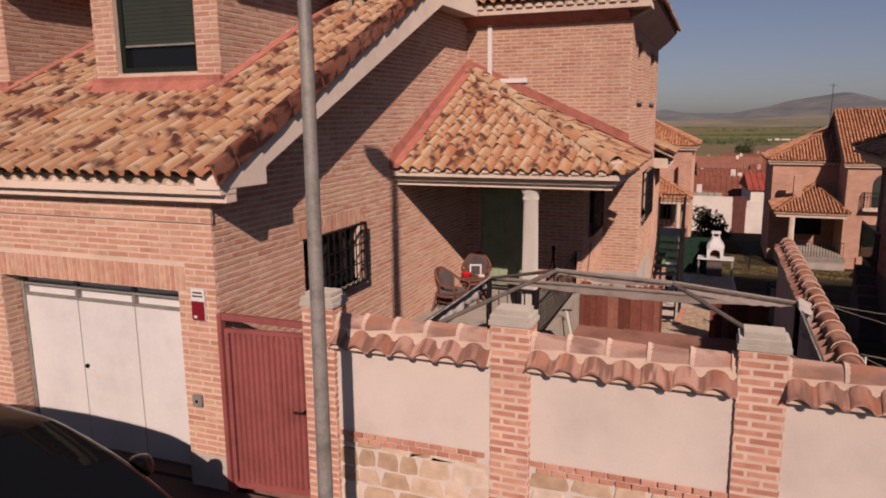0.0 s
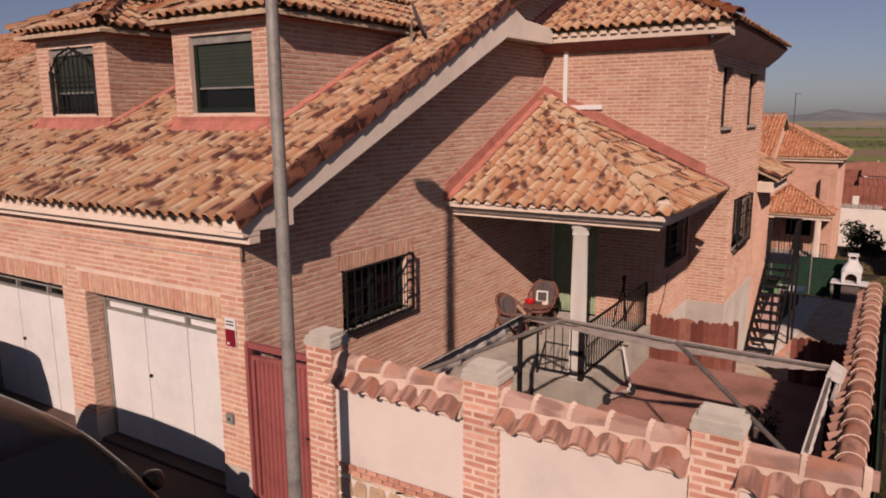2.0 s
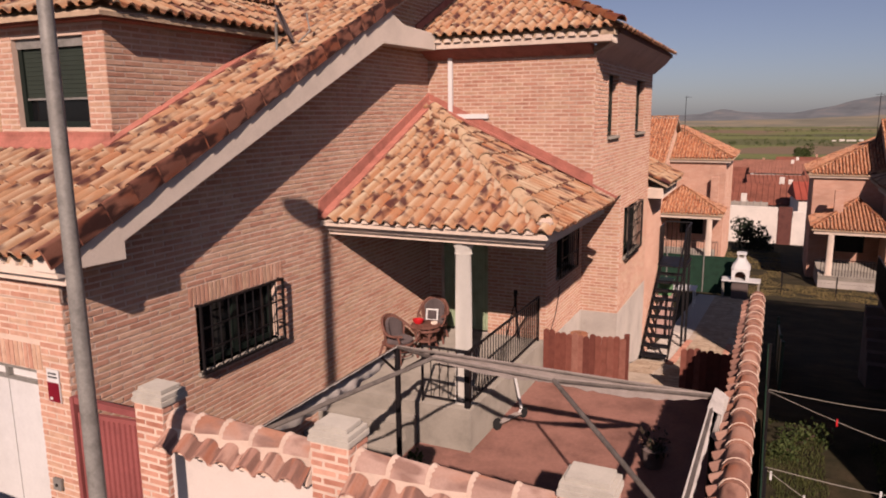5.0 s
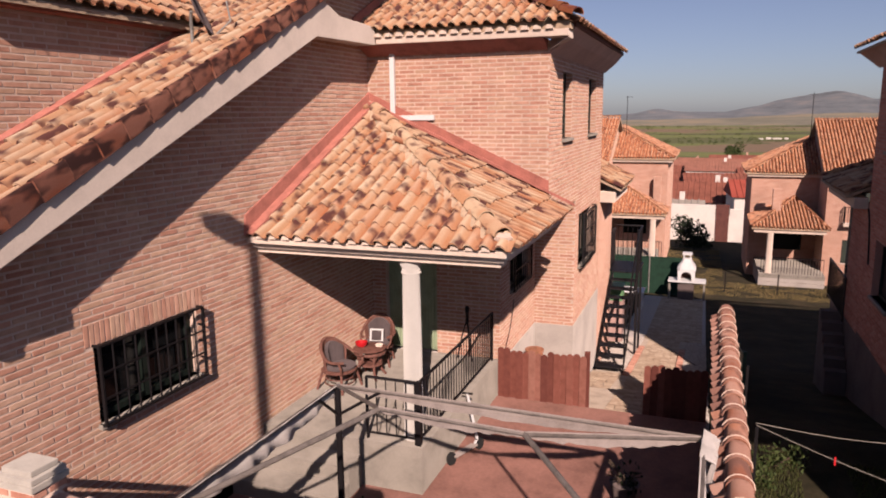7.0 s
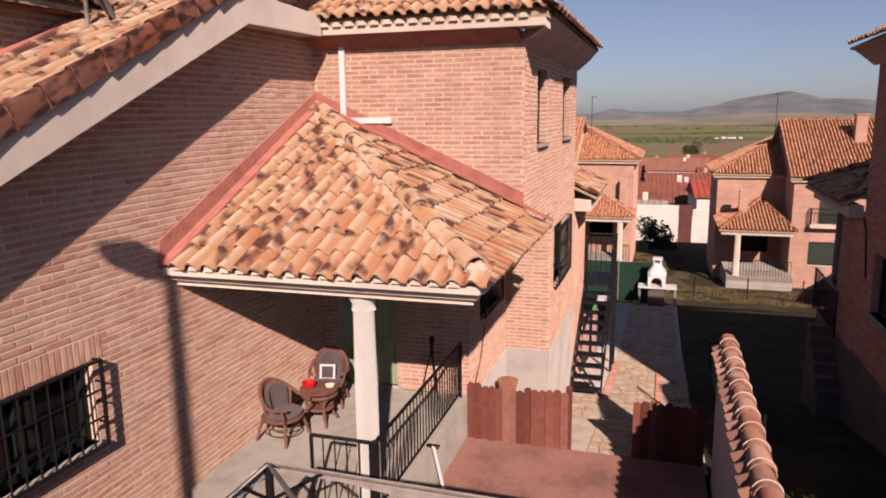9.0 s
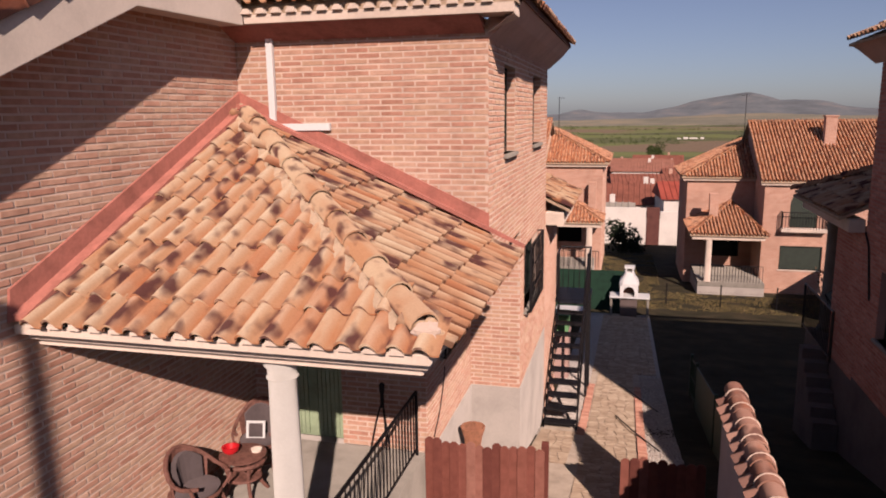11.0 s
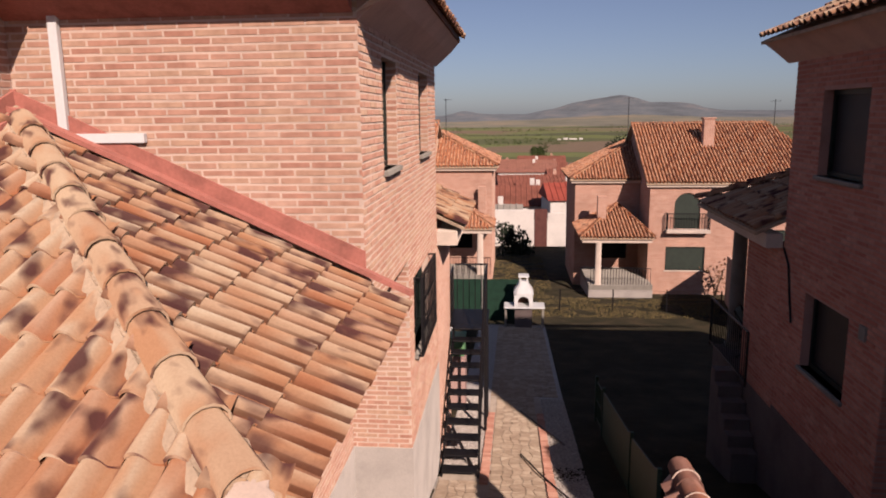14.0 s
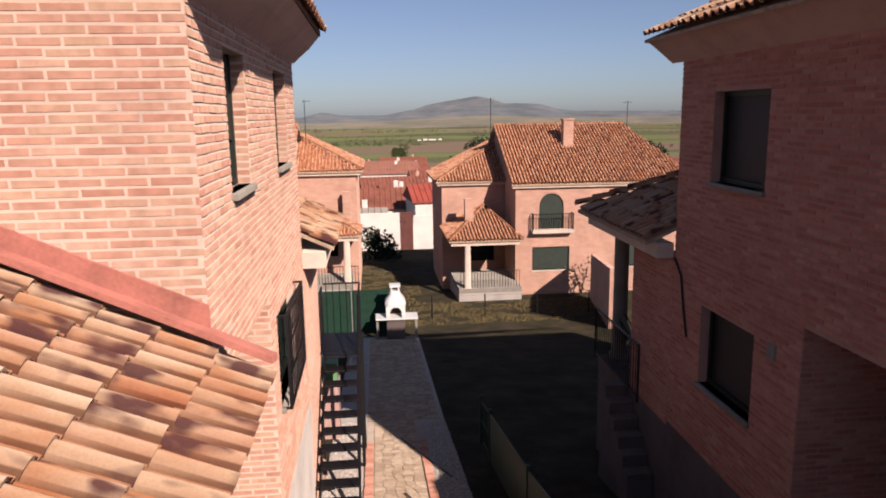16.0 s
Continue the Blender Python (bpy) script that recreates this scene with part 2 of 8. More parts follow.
def far_brick(name, c1, c2, mortar):
    m, n, l, b = mat(name, 0.9, spec=0.15)
    sep, cmb, add = n.new("ShaderNodeSeparateXYZ"), n.new("ShaderNodeCombineXYZ"), n.new("ShaderNodeMath")
    l.new(position(n), sep.inputs[0])
    l.new(sep.outputs[0], add.inputs[0])
    l.new(sep.outputs[1], add.inputs[1])
    l.new(add.outputs[0], cmb.inputs[0])
    l.new(sep.outputs[2], cmb.inputs[1])
    t = n.new("ShaderNodeTexBrick")
    l.new(cmb.outputs[0], t.inputs["Vector"])
    for k, v in (("Color1", c1), ("Color2", c2), ("Mortar", mortar)):
        t.inputs[k].default_value = (*v, 1)
    for k, v in (("Scale", 1.0), ("Mortar Size", 0.008), ("Brick Width", 0.27), ("Row Height", 0.064)):
        t.inputs[k].default_value = v
    w = noise_tex(n, l, 0.8, 5, 0.65, position(n))
    r = ramp(n, [(0.3, (0.82, 0.79, 0.77)), (0.65, (1.05, 1.03, 1.02))])
    l.new(w.outputs[0], r.inputs[0])
    l.new(mix_rgb(n, l, t.outputs["Color"], r.outputs[0], 1.0, 'MULTIPLY'), b.inputs["Base Color"])
    return m


M_FARBRICK = far_brick("far_brick", (0.50, 0.28, 0.205), (0.58, 0.36, 0.27), (0.62, 0.47, 0.385))


# ---- mesh helpers ----
class Shape:
    def __init__(self):
        self.v, self.f = [], []

    def add(self, verts, faces):
        k = len(self.v)
        self.v += [tuple(p) for p in verts]
        self.f += [tuple(i + k for i in face) for face in faces]
        return self

    def box(self, x0, x1, y0, y1, z0, z1):
        return self.add([(x, y, z) for z in (z0, z1) for y in (y0, y1) for x in (x0, x1)],
                        [(0, 2, 3, 1), (4, 5, 7, 6), (0, 1, 5, 4), (2, 6, 7, 3), (0, 4, 6, 2), (1, 3, 7, 5)])

    def cyl(self, p, q, r, r2=None, n=12):
        p, q = Vector(p), Vector(q)
        r2 = r if r2 is None else r2
        d = (q - p).normalized()
        a = d.orthogonal().normalized()
        b = d.cross(a)
        ring = [(math.cos(2 * math.pi * i / n), math.sin(2 * math.pi * i / n)) for i in range(n)]
        vs = [p + a * c * r + b * s * r for c, s in ring] + [q + a * c * r2 + b * s * r2 for c, s in ring]
        return self.add(vs, [(i, (i + 1) % n, n + (i + 1) % n, n + i) for i in range(n)] + [tuple(range(n - 1, -1, -1)), tuple(range(n, 2 * n))])

    def tube(self, pts, r, n=8):
        pts = [Vector(p) for p in pts]
        vs, fs = [], []
        a = None
        for i, p in enumerate(pts):
            d = (pts[min(i + 1, len(pts) - 1)] - pts[max(i - 1, 0)]).normalized()
            a = d.orthogonal().normalized() if a is None else (a - d * a.dot(d)).normalized()
            b = d.cross(a)
            vs += [p + a * math.cos(2 * math.pi * k / n) * r + b * math.sin(2 * math.pi * k / n) * r for k in range(n)]
        for i in range(len(pts) - 1):
            fs += [(i * n + k, i * n + (k + 1) % n, (i + 1) * n + (k + 1) % n, (i + 1) * n + k) for k in range(n)]
        fs += [tuple(range(n - 1, -1, -1)), tuple(range((len(pts) - 1) * n, len(pts) * n))]
        return self.add(vs, fs)

    def prism(self, pts, off):
        """A flat polygon of points, pushed along the vector off."""
        pts = [Vector(p) for p in pts]
        off, n = Vector(off), len(pts)
        return self.add(pts + [p + off for p in pts], [tuple(range(n)), tuple(range(2 * n - 1, n - 1, -1))] + [(i, n + i, n + (i + 1) % n, (i + 1) % n) for i in range(n)])

    def lathe(self, c, prof, n=16):
        """prof: (radius, height) from the bottom up, round the upright axis at c."""
        c = Vector(c)
        vs, fs = [], []
        for r, h in prof:
            vs += [c + Vector((r * math.cos(2 * math.pi * k / n), r * math.sin(2 * math.pi * k / n), h)) for k in range(n)]
        for i in range(len(prof) - 1):
            fs += [(i * n + k, i * n + (k + 1) % n, (i + 1) * n + (k + 1) % n, (i + 1) * n + k) for k in range(n)]
        fs += [tuple(range(n - 1, -1, -1)), tuple(range((len(prof) - 1) * n, len(prof) * n))]
        return self.add(vs, fs)

    def fuse(self):
        """Weld the corners and drop the faces that two touching pieces share."""
        keys, index = {}, []
        for p in self.v:
            k = tuple(round(c, 3) for c in p)
            index.append(keys.setdefault(k, len(keys)))
        count = {}
        faces = [tuple(index[i] for i in f) for f in self.f]
        faces = [tuple(i for k, i in enumerate(f) if i != f[k - 1]) for f in faces]
        for f in faces:
            k = tuple(sorted(f))
            count[k] = count.get(k, 0) + 1
        self.v, self.f = list(keys), [f for f in faces if count[tuple(sorted(f))] == 1 and len(set(f)) > 2]
        return self

    def mesh(self, name, material=None, smooth=False, bevel=0.0):
        me = bpy.data.meshes.new(name)
        me.from_pydata(self.v, [], self.f)
        bm = bmesh.new()
        bm.from_mesh(me)
        bmesh.ops.recalc_face_normals(bm, faces=bm.faces)
        if bevel:
            bmesh.ops.bevel(bm, geom=[e for e in bm.edges if len(e.link_faces) == 2 and e.calc_face_angle(0) > 0.6], offset=bevel, segments=2, profile=0.6, affect='EDGES')
        if smooth:
            for fc in bm.faces:
                fc.smooth = True
            for e in bm.edges:
                if len(e.link_faces) == 2 and e.calc_face_angle(0) > 0.7:
                    e.smooth = False
        bm.to_mesh(me)
        bm.free()
        if material:
            me.materials.append(material)
        return me


def part(name, shape, material, parent=None, label="", smooth=False, bevel=0.0, kind=""):
    ob = new(name, shape.mesh(name, material, smooth, bevel) if isinstance(shape, Shape) else shape)
    if parent is not None:
        ob.parent = parent
    return tagged(ob, label, kind=kind)


def thing(name, label, category, group="", kind=""):
    ob = new(name)
    ob.empty_display_size = 0.2
    return tagged(ob, label, category, group, kind)


def set_uv(me, uv):
    """Lay down each corner's place on its tile, in metres."""
    index = np.empty(len(me.loops), dtype=np.int32)
    me.loops.foreach_get("vertex_index", index)
    layer = me.uv_layers.new(name="UVMap")
    layer.data.foreach_set("uv", np.asarray(uv, dtype=np.float32)[index].ravel())


def big_mesh(name, verts, faces, material, parent, smooth=False, kind="stuff", uv=None):
    me = bpy.data.meshes.new(name)
    me.from_pydata(verts, [], faces)
    if uv is not None:
        set_uv(me, uv)
    if smooth:
        me.shade_smooth()
    me.materials.append(material)
    ob = new(name, me)
    ob.parent = parent
    return tagged(ob, kind=kind)


# ---- walls ----
COURSE, LENGTH, JOINT, PROUD = 0.0635, 0.268, 0.016, 0.0048
Z = Vector((0, 0, 1))


def spans(poly, v):
    """Where the height v cuts a polygon of (u, v) corners."""
    cuts = []
    for (u0, v0), (u1, v1) in zip(poly, poly[1:] + poly[:1]):
        if (v0 <= v < v1) or (v1 <= v < v0):
            cuts.append(u0 + (u1 - u0) * (v - v0) / (v1 - v0))
    cuts.sort()
    return list(zip(cuts[::2], cuts[1::2]))


def minus(ranges, a, b):
    out = []
    for p, q in ranges:
        if b <= p or a >= q:
            out.append((p, q))
        else:
            if a > p:
                out.append((p, a))
            if b < q:
                out.append((b, q))
    return out


def wall_core(poly, holes, o, u, n, thick):
    """A wall of that outline with openings (u0, u1, v0, v1) through it; n points outwards, u runs along it."""
    s = Shape()
    levels = sorted({round(v, 4) for _, v in poly} | {round(h, 4) for q in holes for h in q[2:]})
    lo, hi = min(v for _, v in poly), max(v for _, v in poly)
    levels = [v for v in levels if lo - 1e-3 <= v <= hi + 1e-3]
    for v0, v1 in zip(levels, levels[1:]):
        e = 1e-4
        low, top = spans(poly, v0 + e), spans(poly, v1 - e)
        for (a0, b0), (a1, b1) in zip(low, top):
            open_at = [(q[0], q[1]) for q in holes if q[2] <= v0 + e and q[3] >= v1 - e]
            inside = sorted({x for q in holes for x in q[:2] if max(a0, a1) < x < min(b0, b1)})
            edges = [(a0, a1)] + [(x, x) for x in inside] + [(b0, b1)]
            for (l0, l1), (r0, r1) in zip(edges, edges[1:]):
                middle = (l0 + l1 + r0 + r1) / 4
                if (r0 - l0 > 1e-3 or r1 - l1 > 1e-3) and not any(p < middle < q for p, q in open_at):
                    s.prism([o + u * l0 + Z * v0, o + u * r0 + Z * v0, o + u * r1 + Z * v1, o + u * l1 + Z * v1], -n * thick)
    return s.fuse()


BRICK_MESH = {}


BRICK_RND = random.Random(17)


def brick_shape(u, n, w, h, depth=0.012):
    """One brick's face, a little proud of the joints, its edges slightly drawn in. Centre of its back at the origin."""
    s, d = Shape(), depth
    c = 0.003
    back = [u * a * w / 2 + Z * b * h / 2 for a, b in ((-1, -1), (1, -1), (1, 1), (-1, 1))]
    jit = lambda q: BRICK_RND.uniform(-q, q)
    front = [u * a * (w / 2 - c + jit(0.004)) + Z * b * (h / 2 - c + jit(0.0028)) + n * (d + jit(0.002)) for a, b in ((-1, -1), (1, -1), (1, 1), (-1, 1))]
    return back + front, [(4, 5, 6, 7), (0, 1, 5, 4), (1, 2, 6, 5), (2, 3, 7, 6), (3, 0, 4, 7)]


def brick_layout(poly, holes, course=COURSE, length=LENGTH, lap=0.5, seed=1, joint=JOINT):
    rnd = random.Random(seed)
    lo, hi = min(v for _, v in poly), max(v for _, v in poly)
    out = []
    for r in range(int((hi - lo) / course + 0.3)):
        v = lo + (r + 0.5) * course
        ranges = spans(poly, v)
        for a, b, c, d in holes:
            if c - course * 0.35 < v < d + course * 0.35:
                ranges = minus(ranges, a, b)
        for p, q in ranges:
            start = math.floor(p / length) * length + (lap * length if r % 2 else 0) - length + rnd.uniform(-0.012, 0.012)
            x = start
            while x < q:
                a, b = max(x, p), min(x + length, q)
                if b - a > 0.035:
                    full = abs(b - a - length) < 1e-6 and p < a and b < q
                    u0, u1 = a + (joint / 2 if a > p else 0), b - (joint / 2 if b < q else 0)
                    out.append(((u0 + u1) / 2, v + rnd.uniform(-0.0015, 0.0015), u1 - u0, course - joint, full, rnd.uniform(-0.001, 0.0012)))
                x += length
    return out


def lay_bricks(parent, layout, o, u, n, material, near=None, name="bricks"):
    """Bricks on a wall: those inside near (u0, u1, v0, v1) are objects of their own, the rest one joined mesh."""
    verts, faces = [], []
    singles = 0
    for cu, cv, w, h, full, jut in layout:
        at = o + u * cu + Z * cv + n * (PROUD - 0.012 + jut)
        if near and full and near[0] < cu < near[1] and near[2] < cv < near[3] and singles < 290:
            key = (material.name, tuple(u), tuple(n), round(h, 4), singles % 8)
            if key not in BRICK_MESH:
                vs, fs = brick_shape(u, n, w, h)
                s = Shape().add(vs, fs)
                me = bpy.data.meshes.new("brick")
                me.from_pydata(s.v, [], s.f)
                me.materials.append(material)
                BRICK_MESH[key] = me
            b = new("brick", BRICK_MESH[key])
            b.parent = parent
            b.location = at
            singles += 1
        else:
            vs, fs = brick_shape(u, n, w, h)
            k = len(verts)
            verts += [tuple(p + at) for p in vs]
            faces += [tuple(i + k for i in f) for f in fs]
    if verts:
        return big_mesh(name, verts, faces, material, parent)


def brick_wall(parent, name, poly, holes, o, u, n, thick=0.24, near=None, seed=1, material=None, core=None, soldiers=(), label=""):
    o, u, n = Vector(o), Vector(u), Vector(n)
    lo, hi = min(p[0] for p in poly), max(p[0] for p in poly)
    inner = [(min(max(p[0], lo + 0.004), hi - 0.004), p[1]) for p in poly]
    w = part(name, wall_core(inner, holes, o, u, n, thick), core or M_MORTAR, parent, label)
    lay_bricks(w, brick_layout(poly, list(holes) + list(soldiers), seed=seed), o, u, n, material or M_BRICK, near)
    for a, b, c, d in soldiers:
        count = round((b - a) / 0.064)
        step = (b - a) / count
        rnd = random.Random(seed + 5)
        lay_bricks(w, [(a + (i + 0.5) * step, (c + d) / 2, step - 0.011, d - c - 0.012, False, rnd.uniform(0, 0.004)) for i in range(count)], o, u, n, material or M_BRICK, name="lintel_bricks")
    return w


# ---- roof tiles ----
PITCH, ROW = 0.178, 0.362


def tile_profile(n1=8, n2=3, dip=0.006, high=0.052):
    """Across one tile: a steep lapped edge, a round hump and a shallow pan beside it."""
    w = PITCH
    pts = [(-0.003, -0.012)]
    for i in range(n1 + 1):
        t = i / n1
        pts.append((t * w * 0.66, 0.016 * (1 - t) + high * math.sin(math.pi * (0.04 + 0.96 * t)) ** 0.75))
    for i in range(1, n2 + 1):
        t = i / n2
        pts.append((w * (0.66 + 0.345 * t), -dip * math.sin(math.pi * t)))
    return pts


def tile_template(n1=8, n2=3, dip=0.006, high=0.052):
    """One curved clay tile: x across, y up the slope, z off it. Its lower end is raised and has a thick lip."""
    prof = tile_profile(n1, n2, dip, high)
    length = ROW + 0.05
    vs, fs = [], []
    k = len(prof)
    for y, lift, sc in ((0.0, 0.026, 1.0), (length, 0.0, 0.93)):
        vs += [((x - PITCH / 2) * sc, y, z * sc + lift) for x, z in prof]
    vs += [((x - PITCH / 2) * 0.985, 0.0, z * 0.9 + 0.026 - 0.015) for x, z in prof]
    fs += [(i, i + 1, k + i + 1, k + i) for i in range(k - 1)]
    fs += [(2 * k + i, 2 * k + i + 1, i + 1, i) for i in range(k - 1)]
    return np.array(vs), fs


TILE_V, TILE_F = tile_template()
FAR_V, FAR_F = tile_template(4, 2, 0.05, 0.095)
TILE_MESH = {}


def tile_mesh(material):
    if material.name not in TILE_MESH:
        me = bpy.data.meshes.new("tile")
        me.from_pydata([tuple(p) for p in TILE_V], [], TILE_F)
        set_uv(me, TILE_V[:, :2])
        me.shade_smooth()
        me.set_sharp_from_angle(angle=radians(50))
        me.materials.append(material)
        TILE_MESH[material.name] = me
    return TILE_MESH[material.name]


def in_poly(poly, x, y):
    return any(a <= x <= b for a, b in spans(poly, y))


def tile_field(parent, poly, o, a, up, material=None, singles=0, seed=2, far=False, clear=()):
    """Rows of tiles over a sloping outline given in metres along the eave (a) and up the slope (up). clear: outlines left bare."""
    material = material or (M_TILE_FAR if far else M_TILE)
    o, a, up = Vector(o), Vector(a).normalized(), Vector(up).normalized()
    nrm = a.cross(up).normalized()
    rnd = random.Random(seed)
    x0, x1 = min(p[0] for p in poly), max(p[0] for p in poly)
    y0, y1 = min(p[1] for p in poly), max(p[1] for p in poly)
    tv, tf = (FAR_V, FAR_F) if far else (TILE_V, TILE_F)
    basis = np.array([list(a), list(up), list(nrm)])
    verts, faces, count, base = [], [], 0, 0
    spots = []
    for j in range(int((y1 - y0) / ROW + 1)):
        for i in range(int((x1 - x0) / PITCH + 1)):
            x, y = x0 + (i + 0.5) * PITCH, y0 + j * ROW
            if in_poly(poly, x, y + ROW * 0.45) and not any(in_poly(c, x, y + ROW * 0.45) for c in clear):
                spots.append((x, y))
    for x, y in spots:
        x += rnd.uniform(-0.006, 0.006)
        y += rnd.uniform(-0.014, 0.014)
        turn, tip = rnd.uniform(-0.018, 0.018), rnd.uniform(-0.012, 0.012)
        at = o + a * x + up * y + nrm * rnd.uniform(0.0, 0.006)
        if count < singles:
            m = Matrix((a, up, nrm)).transposed().to_4x4()
            ob = new("tile", tile_mesh(material))
            ob.parent = parent
            ob.matrix_basis = Matrix.Translation(at) @ m @ Euler((tip, 0, turn)).to_matrix().to_4x4()
            count += 1
        else:
            c, s = math.cos(turn), math.sin(turn)
            t = tv @ np.array([[c, s, 0], [-s, c, 0], [0, 0, 1]])
            t = t @ basis + np.array(at)
            verts += [tuple(p) for p in t]
            faces += [tuple(q + base for q in f) for f in tf]
            base += len(tv)
    if verts:
        me = big_mesh("tiles", verts, faces, material, parent, smooth=True, uv=np.tile(tv[:, :2], (len(verts) // len(tv), 1)))
        me.data.set_sharp_from_angle(angle=radians(50))


def barrel(s, p, q, r, wide=1.0, lift=0.02, n=7):
    """A half-round tile from p (low end) to q, open below, with a thick lip at its low end."""
    p, q = Vector(p), Vector(q)
    d = (q - p).normalized()
    side = d.cross(Z).normalized()
    upv = side.cross(d).normalized()
    vs = []
    for at, k, lf in ((p, 1.0, lift), (q, 0.86, 0.0), (p, 0.90, lift - 0.004)):
        vs += [at + side * math.cos(math.pi * i / n) * r * k * wide + upv * (math.sin(math.pi * i / n) * r * k + lf) for i in range(n + 1)]
    k = n + 1
    s.add(vs, [(i, i + 1, k + i + 1, k + i) for i in range(n)] + [(2 * k + i, 2 * k + i + 1, i + 1, i) for i in range(n)])
    return s


def barrel_row(parent, p, q, r, step, material, name="ridge_tile", wide=1.0, seed=3, lift=0.02):
    """A row of half-round tiles from p up to q, each an object of its own."""
    p, q = Vector(p), Vector(q)
    count = max(1, round((q - p).length / step))
    rnd = random.Random(seed)
    d = (q - p) / count
    proto = barrel(Shape(), (0, 0, 0), d * 1.12, r, wide, lift)
    me = bpy.data.meshes.new(name)
    me.from_pydata(proto.v, [], proto.f)
    set_uv(me, [((k % 8) * r * 0.4, d.length * 1.12 if k // 8 == 1 else 0.0) for k in range(len(proto.v))])
    me.shade_smooth()
    me.set_sharp_from_angle(angle=radians(50))
    me.materials.append(material)
    for i in range(count):
        ob = new(name, me)
        ob.parent = parent
        ob.matrix_basis = Matrix.Translation(p + d * i) @ Euler((rnd.uniform(-0.02, 0.02), rnd.uniform(-0.02, 0.02), rnd.uniform(-0.03, 0.03))).to_matrix().to_4x4()


def rough_strip(parent, name, p, q, width, height, material, seed=4, n=30):
    """Hand-laid mortar: a lumpy strip from p to q."""
    p, q = Vector(p), Vector(q)
    d = (q - p).normalized()
    side = d.cross(Z).normalized()
    upv = side.cross(d).normalized()
    rnd = random.Random(seed)
    s = Shape()
    vs, fs = [], []
    prof = ((-1, -1.9), (-0.7, -0.2), (0, 1), (0.7, -0.2), (1, -1.9))
    for i in range(n + 1):
        at = p + (q - p) * i / n
        wl, wr, h = width * rnd.uniform(0.7, 1.25), width * rnd.uniform(0.7, 1.25), height * rnd.uniform(0.8, 1.2)
        vs += [at + side * (x * (wl if x < 0 else wr)) + upv * (z * h) for x, z in prof]
    m = len(prof)
    for i in range(n):
        fs += [(i * m + k, i * m + k + 1, (i + 1) * m + k + 1, (i + 1) * m + k) for k in range(m - 1)]
    fs += [tuple(range(m)), tuple(range(n * m, n * m + m))]
    s.add(vs, fs)
    return part(name, s, material, parent, smooth=True)


def eave_plugs(parent, p, q, out, material, depth=0.05, radius=0.056, high=0.058, phase=0.33):
    """The pale stepped mortar plugs that close the tile ends above a cornice, from p to q; out points off the wall."""
    p, q, out = Vector(p), Vector(q), Vector(out)
    d = (q - p).normalized()
    n = int((q - p).length / PITCH)
    s = Shape()
    for k, (w, o) in enumerate(((1.0, 1.0), (0.92, 0.86), (0.68, 0.72))):
        z0, z1 = high * k / 3 + 0.0015 * (k > 0), high * (k + 1) / 3
        s.prism([d * radius * w + Z * z0, -d * radius * w + Z * z0, -d * radius * w * 0.94 + Z * z1, d * radius * w * 0.94 + Z * z1], out * depth * o)
    me = s.mesh("mortar_plug", material)
    for i in range(n):
        ob = new("mortar_plug", me)
        ob.parent = parent
        ob.location = p + d * (i + phase) * PITCH


# ---- ground ----
def lerp_table(table, x):
    for (a, p), (b, q) in zip(table, table[1:]):
        if x <= b:
            return p + (q - p) * max(0, (x - a)) / (b - a)
    return table[-1][1]


FALL = [(-600, 0.0), (12.9, -0.02), (15, -0.5), (18.5, -1.3), (24, -2.2), (33, -3.2), (43, -4.6), (70, -7.0), (110, -9.0), (250, -14.0), (420, -20.0), (900, -29.0), (1900, -34.0), (5000, -60.0)]


def ground_z(x, y):
    z = lerp_table(FALL, y)
    if y > 60:
        z += noise.noise((x * 0.004, y * 0.004, 0)) * min(3.0, (y - 60) * 0.01)
    return z


def grid_lines(lo, hi, near_lo, near_hi, fine, grow=1.22):
    out = [near_lo + i * fine for i in range(int((near_hi - near_lo) / fine) + 1)]
    s, v = fine, out[-1]
    while v < hi:
        s *= grow
        v = min(hi, v + s)
        out.append(v)
    s, v, left = fine, near_lo, []
    while v > lo:
        s *= grow
        v = max(lo, v - s)
        left.append(v)
    return left[::-1] + out


